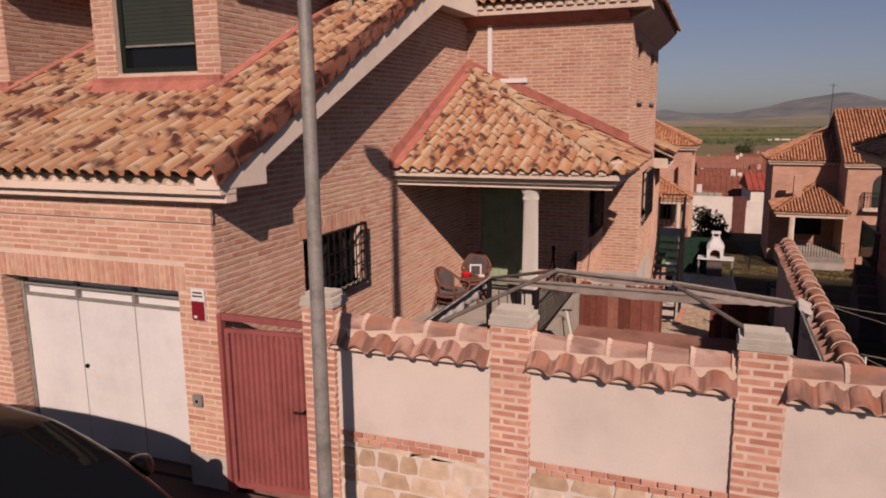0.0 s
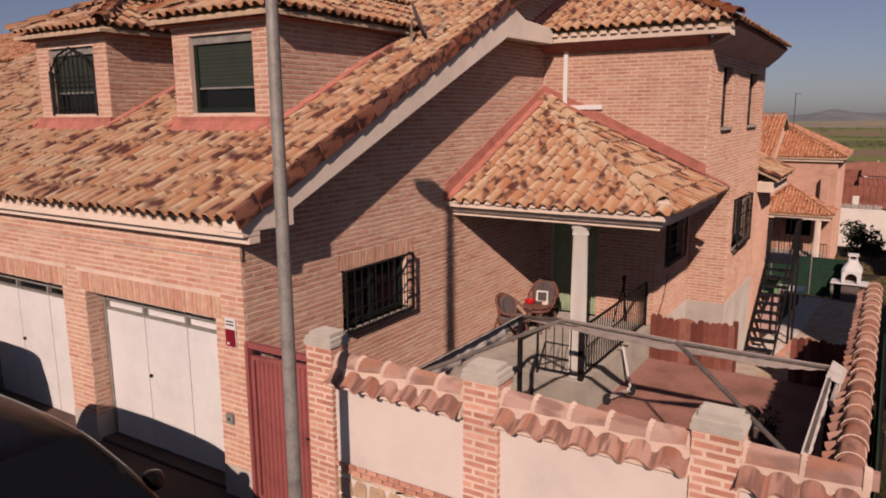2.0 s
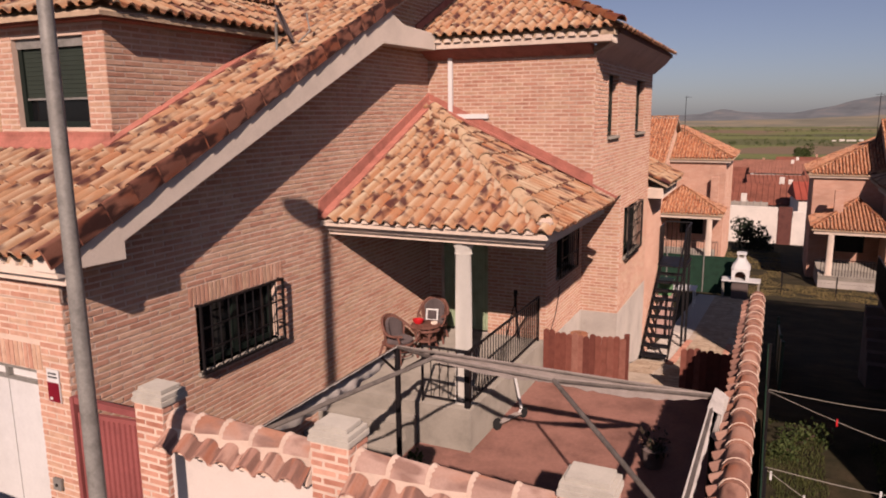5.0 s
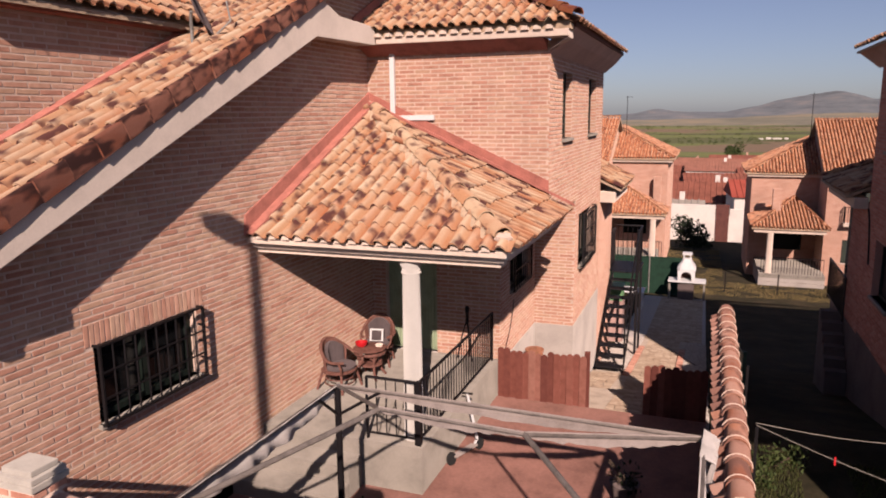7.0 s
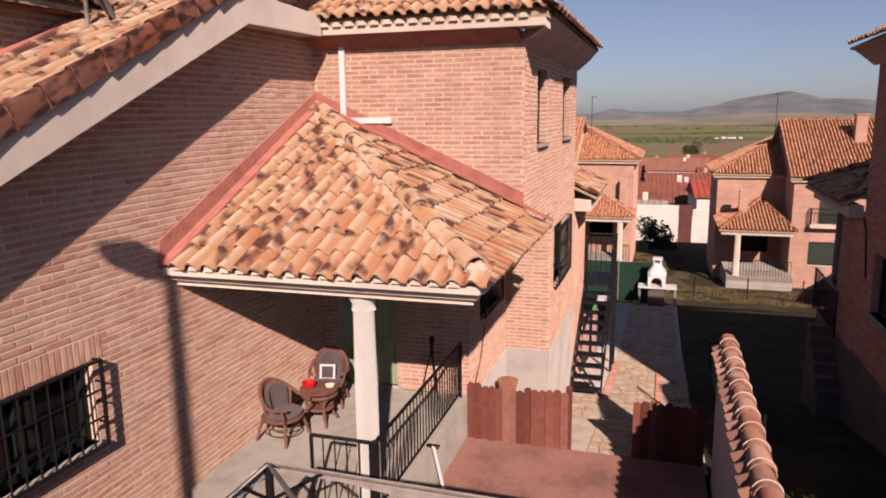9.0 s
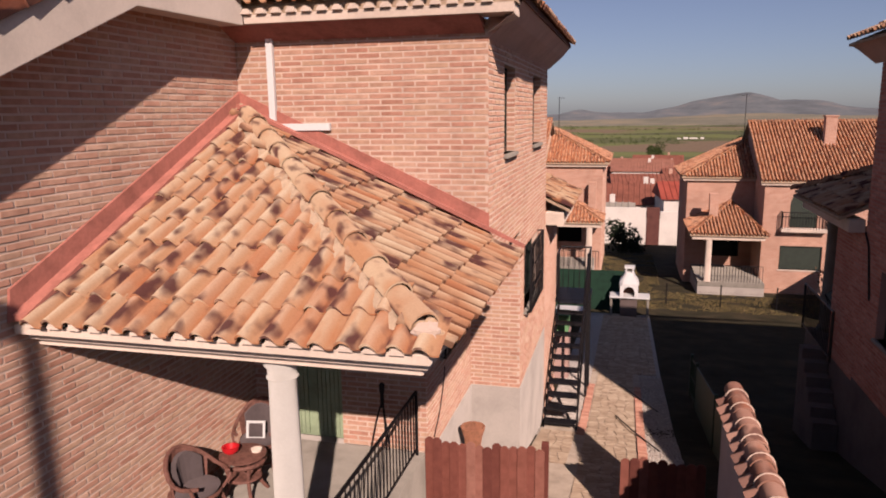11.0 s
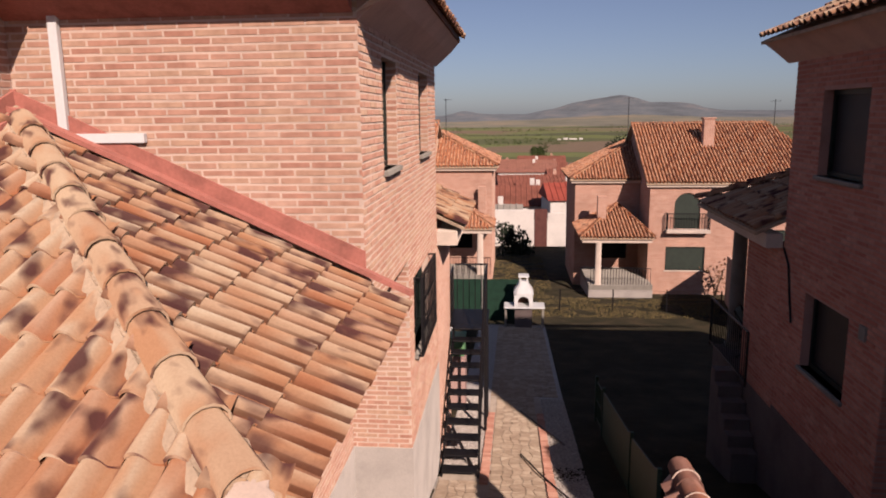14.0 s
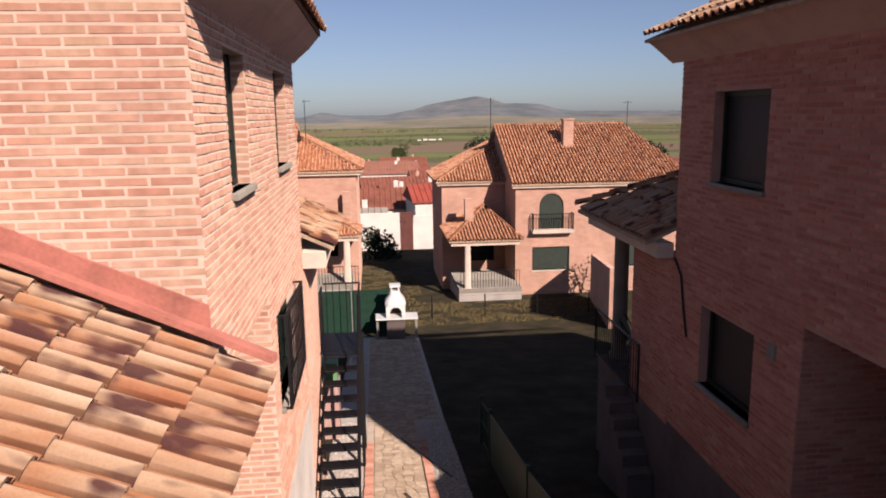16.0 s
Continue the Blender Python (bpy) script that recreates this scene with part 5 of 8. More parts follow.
# ---- houses further down the slope ----
def far_house(label, x0, x1, y0, y1, zg, ze, porch, tower, windows, arch=None, chimney=None, ridge_x=None, seed=200):
    """A house with a gabled block x0..x1, y0..y1, eaves at ze; porch and tower: (x0, x1, y0, y1, eave height)."""
    h = thing("house", label, "house")
    holes = [(a, b, c, d) for a, b, c, d in windows]
    part("wall", wall_core([(x0, zg), (x1, zg), (x1, ze - 0.1), (x0, ze - 0.1)], holes + ([arch[:2] + (arch[2], arch[3])] if arch else []), Vector((0, y0, 0)), X, -Y, 0.25), M_FARBRICK, h)
    ym = (y0 + y1) / 2
    rise = 0.5 * (y1 - y0 + 0.6) / 2
    part("wall", Shape().prism([(x0, y0 + 0.25, zg), (x0, y1, zg), (x0, y1, ze - 0.1), (x0, ym, ze + rise - 0.2), (x0, y0 + 0.25, ze - 0.1)], (0.25, 0, 0)), M_FARBRICK, h)
    part("wall", Shape().prism([(x1 - 0.25, y0 + 0.25, zg), (x1 - 0.25, y1, zg), (x1 - 0.25, y1, ze - 0.1), (x1 - 0.25, ym, ze - 0.099 if ridge_x else ze + rise - 0.2), (x1 - 0.25, y0 + 0.25, ze - 0.1)], (0.25, 0, 0)), M_FARBRICK, h)
    part("wall", Shape().box(x0 + 0.25, x1 - 0.25, y1 - 0.25, y1, zg, ze - 0.1), M_FARBRICK, h)
    sl = math.atan2(rise, (y1 - y0 + 0.6) / 2)
    c, s = math.cos(sl), math.sin(sl)
    run = (y1 - y0 + 0.6) / 2
    ra, rb = x0 - 0.25, x1 + 0.3
    rl, rr = ra, (ridge_x or rb)
    r = part("roof", Shape().prism([(ra, y0 - 0.3, ze - 0.03), (rb, y0 - 0.3, ze - 0.03), (rr, ym, ze + rise - 0.03), (rl, ym, ze + rise - 0.03)], (0, 0, -0.08)).prism([(ra, y1 + 0.3, ze - 0.03), (rb, y1 + 0.3, ze - 0.03), (rr, ym, ze + rise - 0.03), (rl, ym, ze + rise - 0.03)], (0, 0, -0.08)), M_MORTAR_TILE, h)
    if rr < rb - 0.5:
        part("roof", Shape().prism([(rb, y0 - 0.3, ze - 0.03), (rb, y1 + 0.3, ze - 0.03), (rr, ym, ze + rise - 0.03)], (0, 0, -0.08)), M_TILE, h)
    tile_field(r, [(ra, 0), (rb, 0), (rr, run / c), (rl, run / c)], (0, y0 - 0.33, ze), X, (0, c, s), far=True, seed=seed)
    barrel_row(r, (rl, ym, ze + rise + 0.02), (rr, ym, ze + rise + 0.021), 0.11, 0.5, M_TILE, "ridge_tile", seed=seed + 1)
    part("cornice", Shape().box(ra + 0.05, rb - 0.1, y0 - 0.22, y0 - 0.002, ze - 0.22, ze - 0.09), M_CREAM, h)
    for a, b, p, q in windows:
        w = part("window", Shape().box(a, b, y0 + 0.1, y0 + 0.14, p, q), M_SHUTTER if seed < 300 else M_GLASS, h, "window with dark green shutters")
        part("window_frame", Shape().box(a, a + 0.06, y0 + 0.05, y0 + 0.099, p, q).box(b - 0.06, b, y0 + 0.05, y0 + 0.099, p, q).box(a + 0.06, b - 0.06, y0 + 0.05, y0 + 0.099, q - 0.06, q).box(a + 0.06, b - 0.06, y0 + 0.05, y0 + 0.099, p, p + 0.06), M_DARKGREEN, w)
        part("window_sill", Shape().box(a - 0.05, b + 0.05, y0 - 0.06, y0 + 0.05, p - 0.06, p), M_CREAM, w)
    if arch:
        a, b, p, q = arch
        rad = (b - a) / 2
        pts = [(a, y0 + 0.1, p), (b, y0 + 0.1, p)] + [((a + b) / 2 + rad * math.cos(t * math.pi / 10), y0 + 0.1, q - rad + rad * math.sin(t * math.pi / 10)) for t in range(11)]
        w = part("arched_window", Shape().prism(pts, (0, 0.05, 0)), M_SHUTTER, h, "arched window with a green shutter")
        ring = Shape()
        surround = [((a + b) / 2 + (rad + 0.002) * math.cos(t * math.pi / 10), q - rad + (rad + 0.002) * math.sin(t * math.pi / 10)) for t in range(11)]
        for side in (0, 1):
            cx = b if side == 0 else a
            half = surround[:6] if side == 0 else surround[5:]
            poly = [(px, y0 + 0.001, pz) for px, pz in half]
            corner = (cx + (0.002 if side == 0 else -0.002), y0 + 0.001, q + 0.002)
            for (p0, p1) in zip(poly, poly[1:]):
                ring.prism([corner, p0, p1], (0, 0.2, 0))
        part("arch_spandrel", ring.fuse(), M_FARBRICK, w)
        bal = part("balcony", Shape().box(a - 0.45, b + 0.45, y0 - 0.55, y0 - 0.002, p - 0.16, p), M_CREAM, h, "small balcony with an iron railing", bevel=0.02)
        for i in range(17):
            x = a - 0.4 + (b - a + 0.8) * i / 16
            part("baluster", Shape().cyl((x, y0 - 0.5, p), (x, y0 - 0.5, p + 0.85), 0.014, n=5), M_BLACK, bal)
        for x in (a - 0.4, b + 0.4):
            for i in range(4):
                part("baluster", Shape().cyl((x, y0 - 0.1 - i * 0.12, p), (x, y0 - 0.1 - i * 0.12, p + 0.85), 0.014, n=5), M_BLACK, bal)
            part("handrail", Shape().cyl((x, y0 - 0.5, p + 0.85), (x, y0, p + 0.85), 0.022, n=6), M_BLACK, bal)
        part("handrail", Shape().cyl((a - 0.4, y0 - 0.5, p + 0.85), (b + 0.4, y0 - 0.5, p + 0.85), 0.022, n=6), M_BLACK, bal)
    if chimney:
        cx, cy, z0, z1 = chimney
        part("chimney", Shape().box(cx - 0.28, cx + 0.28, cy - 0.25, cy + 0.25, z0, z1).box(cx - 0.33, cx + 0.33, cy - 0.3, cy + 0.3, z1, z1 + 0.08), M_FARBRICK, h, "brick chimney")
    # tower with a hipped roof against the gable
    a, b, p, q, te = tower
    part("wall", Shape().box(a, b, p, q, zg, te - 0.1), M_FARBRICK, h)
    wdt = b - a + 0.35
    left = a - 0.35
    t = part("roof", Shape().prism([(left, p - 0.35, te - 0.03), (b, p - 0.35, te - 0.03), (b, p - 0.35 + wdt, te + 0.47 * wdt - 0.03)], (0, 0, -0.06)).prism([(left, p - 0.35, te - 0.03), (left, q, te - 0.03), (b, q, te + 0.47 * wdt - 0.03), (b, p - 0.35 + wdt, te + 0.47 * wdt - 0.03)], (0, 0, -0.06)), M_MORTAR_TILE, h)
    tile_field(t, [(0, 0), (wdt, 0), (wdt, wdt / CS)], (left, p - 0.38, te), X, (0, CS, SN), far=True, seed=seed + 2)
    tile_field(t, [(-q, 0), (-(p - 0.35), 0), (-(p - 0.35 + wdt), wdt / CS), (-q, wdt / CS)], (left, 0, te), -Y, (CS, 0, SN), far=True, seed=seed + 3)
    barrel_row(t, (left, p - 0.35, te + 0.05), (b, p - 0.35 + wdt, te + 0.47 * wdt + 0.05), 0.1, 0.45, M_TILE, "hip_tile", seed=seed + 4)
    part("cornice", Shape().box(left + 0.1, b, p - 0.24, p - 0.002, te - 0.22, te - 0.09), M_CREAM, h)
    # porch
    a, b, p, q, pe, floor = porch
    wd, dp = b - a, q - p
    pk = 0.5 * wd * 0.70
    r = part("roof", Shape().prism([(a, p, pe), (b, p, pe), ((a + b) / 2 + wd * 0.15, q, pe + pk * 0.9)], (0, 0, -0.06)).prism([(a, p, pe), (a, q, pe), ((a + b) / 2 + wd * 0.15, q, pe + pk * 0.9)], (0, 0, -0.06)).prism([(b, p, pe), (b, q, pe), ((a + b) / 2 + wd * 0.15, q, pe + pk * 0.9)], (0, 0, -0.06)), M_MORTAR_TILE, h)
    sr = math.atan2(pk * 0.9, dp)
    tile_field(r, [(a, 0), (b, 0), ((a + b) / 2 + wd * 0.15, dp / math.cos(sr))], (0, p - 0.03, pe + 0.02), X, (0, math.cos(sr), math.sin(sr)), far=True, seed=seed + 5)
    xm = (a + b) / 2 + wd * 0.15
    for side, e, d in ((0, a, -Y), (1, b, Y)):
        reach = abs(xm - e)
        sl_ = math.atan2(pk * 0.9, reach)
        up_ = (math.cos(sl_) * (1 if side == 0 else -1), 0, math.sin(sl_))
        tip = -1 if side == 0 else 1
        tile_field(r, [(tip * p, 0), (tip * q, 0), (tip * q, reach / math.cos(sl_))], (e, 0, pe + 0.02), d, up_, far=True, seed=seed + 8 + side)
    barrel_row(r, (a, p, pe + 0.06), ((a + b) / 2 + wd * 0.15, q, pe + pk * 0.9 + 0.05), 0.1, 0.45, M_TILE, "hip_tile", seed=seed + 6)
    barrel_row(r, (b, p, pe + 0.06), ((a + b) / 2 + wd * 0.15, q, pe + pk * 0.9 + 0.05), 0.1, 0.45, M_TILE, "hip_tile", seed=seed + 7)
    part("porch_beam", Shape().box(a + 0.12, b - 0.12, p + 0.12, p + 0.35, pe - 0.24, pe - 0.07), M_CREAM, h)
    part("porch_beam", Shape().box(a + 0.12, a + 0.35, p + 0.35, q, pe - 0.24, pe - 0.07), M_CREAM, h)
    part("porch_beam", Shape().box(b - 0.35, b - 0.12, p + 0.35, q, pe - 0.24, pe - 0.07), M_CREAM, h)
    part("porch_floor", Shape().box(a + 0.5, b, p + 0.2, q, zg - 1.0, floor - 0.25), M_CONC_PINK, h)
    part("porch_floor", Shape().box(a + 0.5, b, p + 0.2, q, floor - 0.249, floor), M_CONC, h)
    return h


h3 = far_house("pink brick house with arched balcony window and tiled porch", 6.85, 16.2, 44.6, 55.4, -5.2, 1.15,
                   (3.2, 6.9, 43.0, 47.6, -1.5, -3.95), (3.3, 6.85, 47.6, 54.0, 1.08),
                   [(7.75, 9.75, -3.45, -2.2), (12.2, 14.0, -3.4, -1.3)], arch=(8.1, 9.4, -1.25, 0.62), chimney=(10.4, 47.8, 2.2, 4.3), ridge_x=14.3, seed=200)
h2 = far_house("pink brick house with hipped tile roofs beyond the path", 4.4, 13.0, 41.0, 51.0, -4.4, 1.65,
                   (1.1, 4.9, 41.8, 44.6, -0.85, -3.2), (1.3, 4.4, 45.0, 52.0, 2.0),
                   [(8, 9.5, -2.5, -1.0)], seed=220)
h2.scale.x = -1     # a mirrored twin


# ---- doors and windows of the brick house ----
def garage_door(x0, x1, glazed):
    y = 5.72
    d = part("garage_door", Shape().box(x0, x1, y + 0.05, y + 0.09, 0.271, 2.3), M_WHITE if not glazed else M_GLASS, house, "white sheet-metal garage door with three leaves" if not glazed else "white garage door with dark top lights")
    w = (x1 - x0) / 3
    for i in range(3):
        part("leaf", Shape().box(x0 + i * w + 0.008, x0 + (i + 1) * w - 0.008, y, y + 0.049, 0.272, 2.0), M_WHITE, d, bevel=0.006)
    for z in (2.0, 2.13, 2.27):
        part("rail", Shape().box(x0, x1, y - 0.004, y + 0.049, z + 0.002, z + 0.032), M_STEEL, d)
    for i in (1, 2):
        part("mullion", Shape().box(x0 + i * w - 0.02, x0 + i * w + 0.02, y - 0.008, y + 0.045, 2.034, 2.3), M_STEEL, d)
    part("jamb", Shape().box(x0 - 0.001, x0 + 0.03, y - 0.02, y + 0.09, 0.3, 2.3), M_STEEL, d)
    part("handle", Shape().cyl((x0 + w + 0.06, y - 0.03, 1.25), (x0 + w + 0.06, y, 1.25), 0.022), M_BLACK, d)
    part("latch_mark", Shape().prism([(x0 + w + 0.13, y - 0.003, 1.2), (x0 + w + 0.15, y - 0.003, 1.21), (x0 + w + 0.19, y - 0.003, 1.1), (x0 + w + 0.17, y - 0.003, 1.09)], (0, 0.003, 0)), M_CREAM, d)


garage_door(-7.35, -4.92, False)
garage_door(-10.33, -7.89, True)
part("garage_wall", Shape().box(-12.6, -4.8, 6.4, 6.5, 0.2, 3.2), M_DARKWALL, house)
sill = part("door_sill", Shape().box(-10.33, -4.92, 5.501, 5.83, 0.2, 0.27), M_PAVE, house)

sign = thing("wall_sign", "small white and red enamel notice on the garage pier", "sign")
part("plate", Shape().box(-4.735, -4.575, 5.45, 5.462, 2.025, 2.345), M_WHITE, sign)
part("red_field", Shape().box(-4.73, -4.58, 5.444, 5.449, 2.03, 2.22), M_CRIMSON, sign)
for zz, wd in ((2.30, 0.11), (2.265, 0.12)):
    part("text_bar", Shape().box(-4.655 - wd / 2, -4.655 + wd / 2, 5.445, 5.449, zz, zz + 0.014), M_BLACK, sign)
part("text_bar", Shape().box(-4.705, -4.67, 5.440, 5.443, 2.05, 2.075), M_WHITE, sign)
mb = thing("intercom_box", "small grey metal box on the garage pier", "intercom")
part("body", Shape().box(-4.80, -4.69, 5.43, 5.462, 1.12, 1.24), M_STEEL, mb, bevel=0.006)
part("button", Shape().box(-4.76, -4.73, 5.424, 5.429, 1.16, 1.19), M_BLACK, mb)


def grille_window(parent, o, u, n, w, h, out, label, bars=9, rows=2, inset=0.14, sill=True):
    """A window set back in the wall, with an iron cage standing out from it. o: lower corner on the wall's face."""
    o, u, n = Vector(o), Vector(u), Vector(n)

    def slab(s, a, b, c, d, p, q):
        pts = [o + u * a + Z * c + n * p, o + u * b + Z * c + n * p, o + u * b + Z * d + n * p, o + u * a + Z * d + n * p]
        return s.prism(pts, n * (q - p))
    win = part("window", slab(Shape(), 0, w, 0, h, -inset - 0.04, -inset), M_GLASS, parent, label)
    f = Shape()
    for a, b, c, d in ((0, 0.06, 0, h), (w - 0.06, w, 0, h), (0.06, w - 0.06, 0, 0.06), (0.06, w - 0.06, h - 0.06, h), (w / 2 - 0.035, w / 2 + 0.035, 0.06, h - 0.06)):
        slab(f, a, b, c, d, -inset + 0.001, -inset + 0.05)
    part("window_frame", f, M_DARKGREEN, win)
    if sill:
        part("window_sill", slab(Shape(), -0.03, w + 0.03, -0.05, 0.0, -inset, 0.05), M_CONC, win)
    if out is None:
        return win
    g = part("grille", Shape(), M_BLACK, win, "black wrought-iron window grille")
    s = Shape()
    e = 0.022
    for a, b, c, d in ((-e, 0.0, -e, h + e), (w, w + e, -e, h + e), (0, w, -e, 0), (0, w, h, h + e)):
        slab(s, a, b, c, d, out - 0.03, out)
    for i in range(1, rows + 1):
        slab(s, 0, w, h * i / (rows + 1) - 0.008, h * i / (rows + 1) + 0.008, out - 0.02, out - 0.005)
    for a, c in ((-e, -e), (w, -e), (-e, h), (w, h)):
        slab(s, a, a + e, c, c + e, 0.0, out - 0.03)
    for i in range(1, 4):
        slab(s, w + 0.005, w + 0.02, h * i / 4 - 0.007, h * i / 4 + 0.007, 0, out - 0.03)
        slab(s, w * i / 4 - 0.007, w * i / 4 + 0.007, -0.02, -0.006, 0, out - 0.03)
    g.data = s.mesh("grille", M_BLACK)
    for i in range(bars):
        a = w * (i + 1) / (bars + 1)
        b = o + u * a + n * (out - 0.012)
        part("bar", Shape().cyl(b, b + Z * h, 0.009, n=6), M_BLACK, win)
    return win


grille_window(house, (WX, 7.07, 1.80), Y, X, 1.43, 0.7625, 0.10, "dark window behind an iron cage")
grille_window(house, (TX, 15.85, 1.72), Y, X, 1.55, 1.0, 0.12, "dark window behind an iron cage")
grille_window(house, (-2.2, 13.6, 1.7), Y, X, 1.2, 1.0, 0.1, "dark window behind an iron cage", bars=7)
for ya, wd in ((14.0, 0.85), (16.65, 1.0)):
    w = part("window", Shape().box(TX - 0.2, TX - 0.16, ya, ya + wd, 4.22, 5.3), M_GLASS, house, "narrow dark window")
    part("window_frame", Shape().box(TX - 0.159, TX - 0.11, ya, ya + 0.06, 4.22, 5.3).box(TX - 0.159, TX - 0.11, ya + wd - 0.06, ya + wd, 4.22, 5.3).box(TX - 0.159, TX - 0.11, ya + 0.06, ya + wd - 0.06, 4.22, 4.28), M_DARKGREEN, w)
    part("roller_blind", Shape().box(TX - 0.155, TX - 0.12, ya + 0.06, ya + wd - 0.06, 4.6, 5.29), M_SHUTTER, w)
    part("window_sill", Shape().box(TX - 0.11, TX + 0.05, ya - 0.03, ya + wd + 0.03, 4.17, 4.22), M_CONC, w, bevel=0.006)
    lay = brick_layout([(0, 4.22), (0.12, 4.22), (0.12, 5.3), (0, 5.3)], [], seed=3)
    lay_bricks(w, lay, Vector((TX - 0.12, ya + wd + 0.002, 0)), X, -Y, M_BRICK, name="jamb_bricks")

# green porch door
dr = part("porch_door", Shape().box(-4.2, DOOR_X, 13.10, 13.14, 0.7, 2.75), M_GREEN, house, "pale green slatted porch door")
for a, b in ((-4.2, -3.75), (-3.73, DOOR_X)):
    for i in range(7):
        xx = a + 0.03 + (b - a - 0.06) * i / 7
        part("slat", Shape().box(xx + 0.004, xx + (b - a - 0.06) / 7 - 0.004, 13.07, 13.099, 0.74, 2.7), M_GREEN, dr)

# iron grille on the far dormer, satellite dish
a, b = DORMERS[1]
dg = Shape()
for i in range(10):
    x = a + 0.38 + (b - a - 0.75) * i / 9
    dg.cyl((x, D_Y0 - 0.02, 4.52), (x, D_Y0 - 0.02, 5.32 + 0.2 * math.sin(math.pi * i / 9)), 0.009, n=6)
for z in (4.55, 4.62, 5.0, 5.08):
    dg.cyl((a + 0.34, D_Y0 - 0.02, z), (b - 0.33, D_Y0 - 0.02, z), 0.01, n=6)
dg.tube([(a + 0.34, D_Y0 - 0.02, 5.15), (a + 0.6, D_Y0 - 0.02, 5.42), ((a + b) / 2, D_Y0 - 0.02, 5.53), (b - 0.6, D_Y0 - 0.02, 5.42), (b - 0.33, D_Y0 - 0.02, 5.15)], 0.016)
dg.cyl((a + 0.35, D_Y0 - 0.02, 4.5), (a + 0.35, D_Y0 - 0.02, 5.2), 0.016, n=6).cyl((b - 0.34, D_Y0 - 0.02, 4.5), (b - 0.34, D_Y0 - 0.02, 5.2), 0.016, n=6)
part("grille", dg, M_BLACK, house, "black wrought-iron dormer grille")
dish = thing("satellite_dish", "grey satellite dish on a short mast on the roof", "satellite dish")
dz = main_roof_z(9.4)
part("mast", Shape().tube([(-4.95, 9.4, dz + 0.0), (-4.95, 9.4, dz + 0.3), (-4.9, 9.35, dz + 0.38)], 0.02), M_STEEL, dish, smooth=True)
ds = Shape()
vs, fs = [], []
for i in range(7):
    rr = 0.25 * i / 6
    for k in range(16):
        t = 2 * math.pi * k / 16
        vs.append(Vector((rr * math.cos(t), rr * math.sin(t) * 1.1, 0.35 * rr * rr * 2)))
for i in range(6):
    fs += [(i * 16 + k, i * 16 + (k + 1) % 16, (i + 1) * 16 + (k + 1) % 16, (i + 1) * 16 + k) for k in range(16)]
rot = Euler((radians(66), 0, radians(118))).to_matrix()
back = [v + Vector((0, 0, -0.012)) for v in vs]
off = Vector((-4.86, 9.42, dz + 0.36))
nv = len(vs)
ds.add([rot @ v + off for v in vs] + [rot @ v + off for v in back], fs + [tuple(q + nv for q in f[::-1]) for f in fs] + [(96 + k, 96 + (k + 1) % 16, nv + 96 + (k + 1) % 16, nv + 96 + k) for k in range(16)])
part("reflector", ds, M_CUSHION, dish, smooth=True)
part("feed_arm", Shape().tube([off + rot @ Vector((0, -0.3, 0.05)), off + rot @ Vector((0, -0.22, 0.3)), off + rot @ Vector((0, 0, 0.36))], 0.012), M_STEEL, dish, smooth=True)

# low rear wing of the house beside the outdoor stair
part("wall", Shape().box(-4.3, TX, 18.66, 21.0, -2.2, 2.85), M_FARBRICK, house)
rw = part("roof", Shape().prism([(-1.0, 18.7, 2.92), (-1.0, 21.4, 2.92), (-3.2, 21.4, 3.95), (-3.2, 18.7, 3.95)], (0, 0, -0.05)), M_MORTAR_TILE, house)
tile_field(rw, [(18.68, 0), (21.45, 0), (21.45, 2.2 / CS), (18.68, 2.2 / CS)], (-0.97, 0, 2.95), Y, (-CS, 0, SN), seed=120)
part("cornice", Shape().box(TX, -1.12, 18.7, 21.35, 2.62, 2.85).prism([(-1.1, 21.3, 2.86), (-3.2, 21.3, 3.85), (-3.2, 21.3, 2.6), (-1.3, 21.3, 2.6)], (0, 0.1, 0)), M_CREAM, house)

# ---- red gate, standing open ----
gate = thing("red_gate", "red-painted ribbed metal garden gate standing ajar", "gate")
ga, gb = Vector((-4.37, 5.455, 0)), Vector((-3.45, 5.56, 0))
gu = (gb - ga).normalized()
gn = Vector((gu.y, -gu.x, 0))
part("post", Shape().box(-4.43, -4.385, 5.43, 5.50, 0.2, 2.12), M_REDMETAL, gate)
part("post", Shape().box(-3.44, -3.385, 5.42, 5.52, 0.2, 2.12), M_REDMETAL, gate)
L = (gb - ga).length
gp = Shape()
for a, b, c, d in ((0, 0.04, 0.3, 1.97), (L - 0.04, L, 0.3, 1.97), (0.04, L - 0.04, 0.3, 0.36), (0.04, L - 0.04, 1.93, 1.97)):
    gp.prism([ga + gu * a + Z * c, ga + gu * b + Z * c, ga + gu * b + Z * d, ga + gu * a + Z * d], -gn * 0.045)
part("gate_frame", gp, M_REDMETAL, gate)
for i in range(14):
    a = 0.052 + (L - 0.104) * i / 14
    b = a + (L - 0.104) / 14
    part("rib", Shape().prism([ga + gu * a + Z * 0.36 - gn * 0.03, ga + gu * (a + 0.012) + Z * 0.36 - gn * 0.008, ga + gu * (b - 0.016) + Z * 0.36 - gn * 0.008, ga + gu * (b - 0.004) + Z * 0.36 - gn * 0.03], Z * 1.57), M_REDMETAL, gate)
part("top_beam", Shape().box(-4.384, -3.441, 5.44, 5.495, 2.06, 2.12), M_REDMETAL, gate)
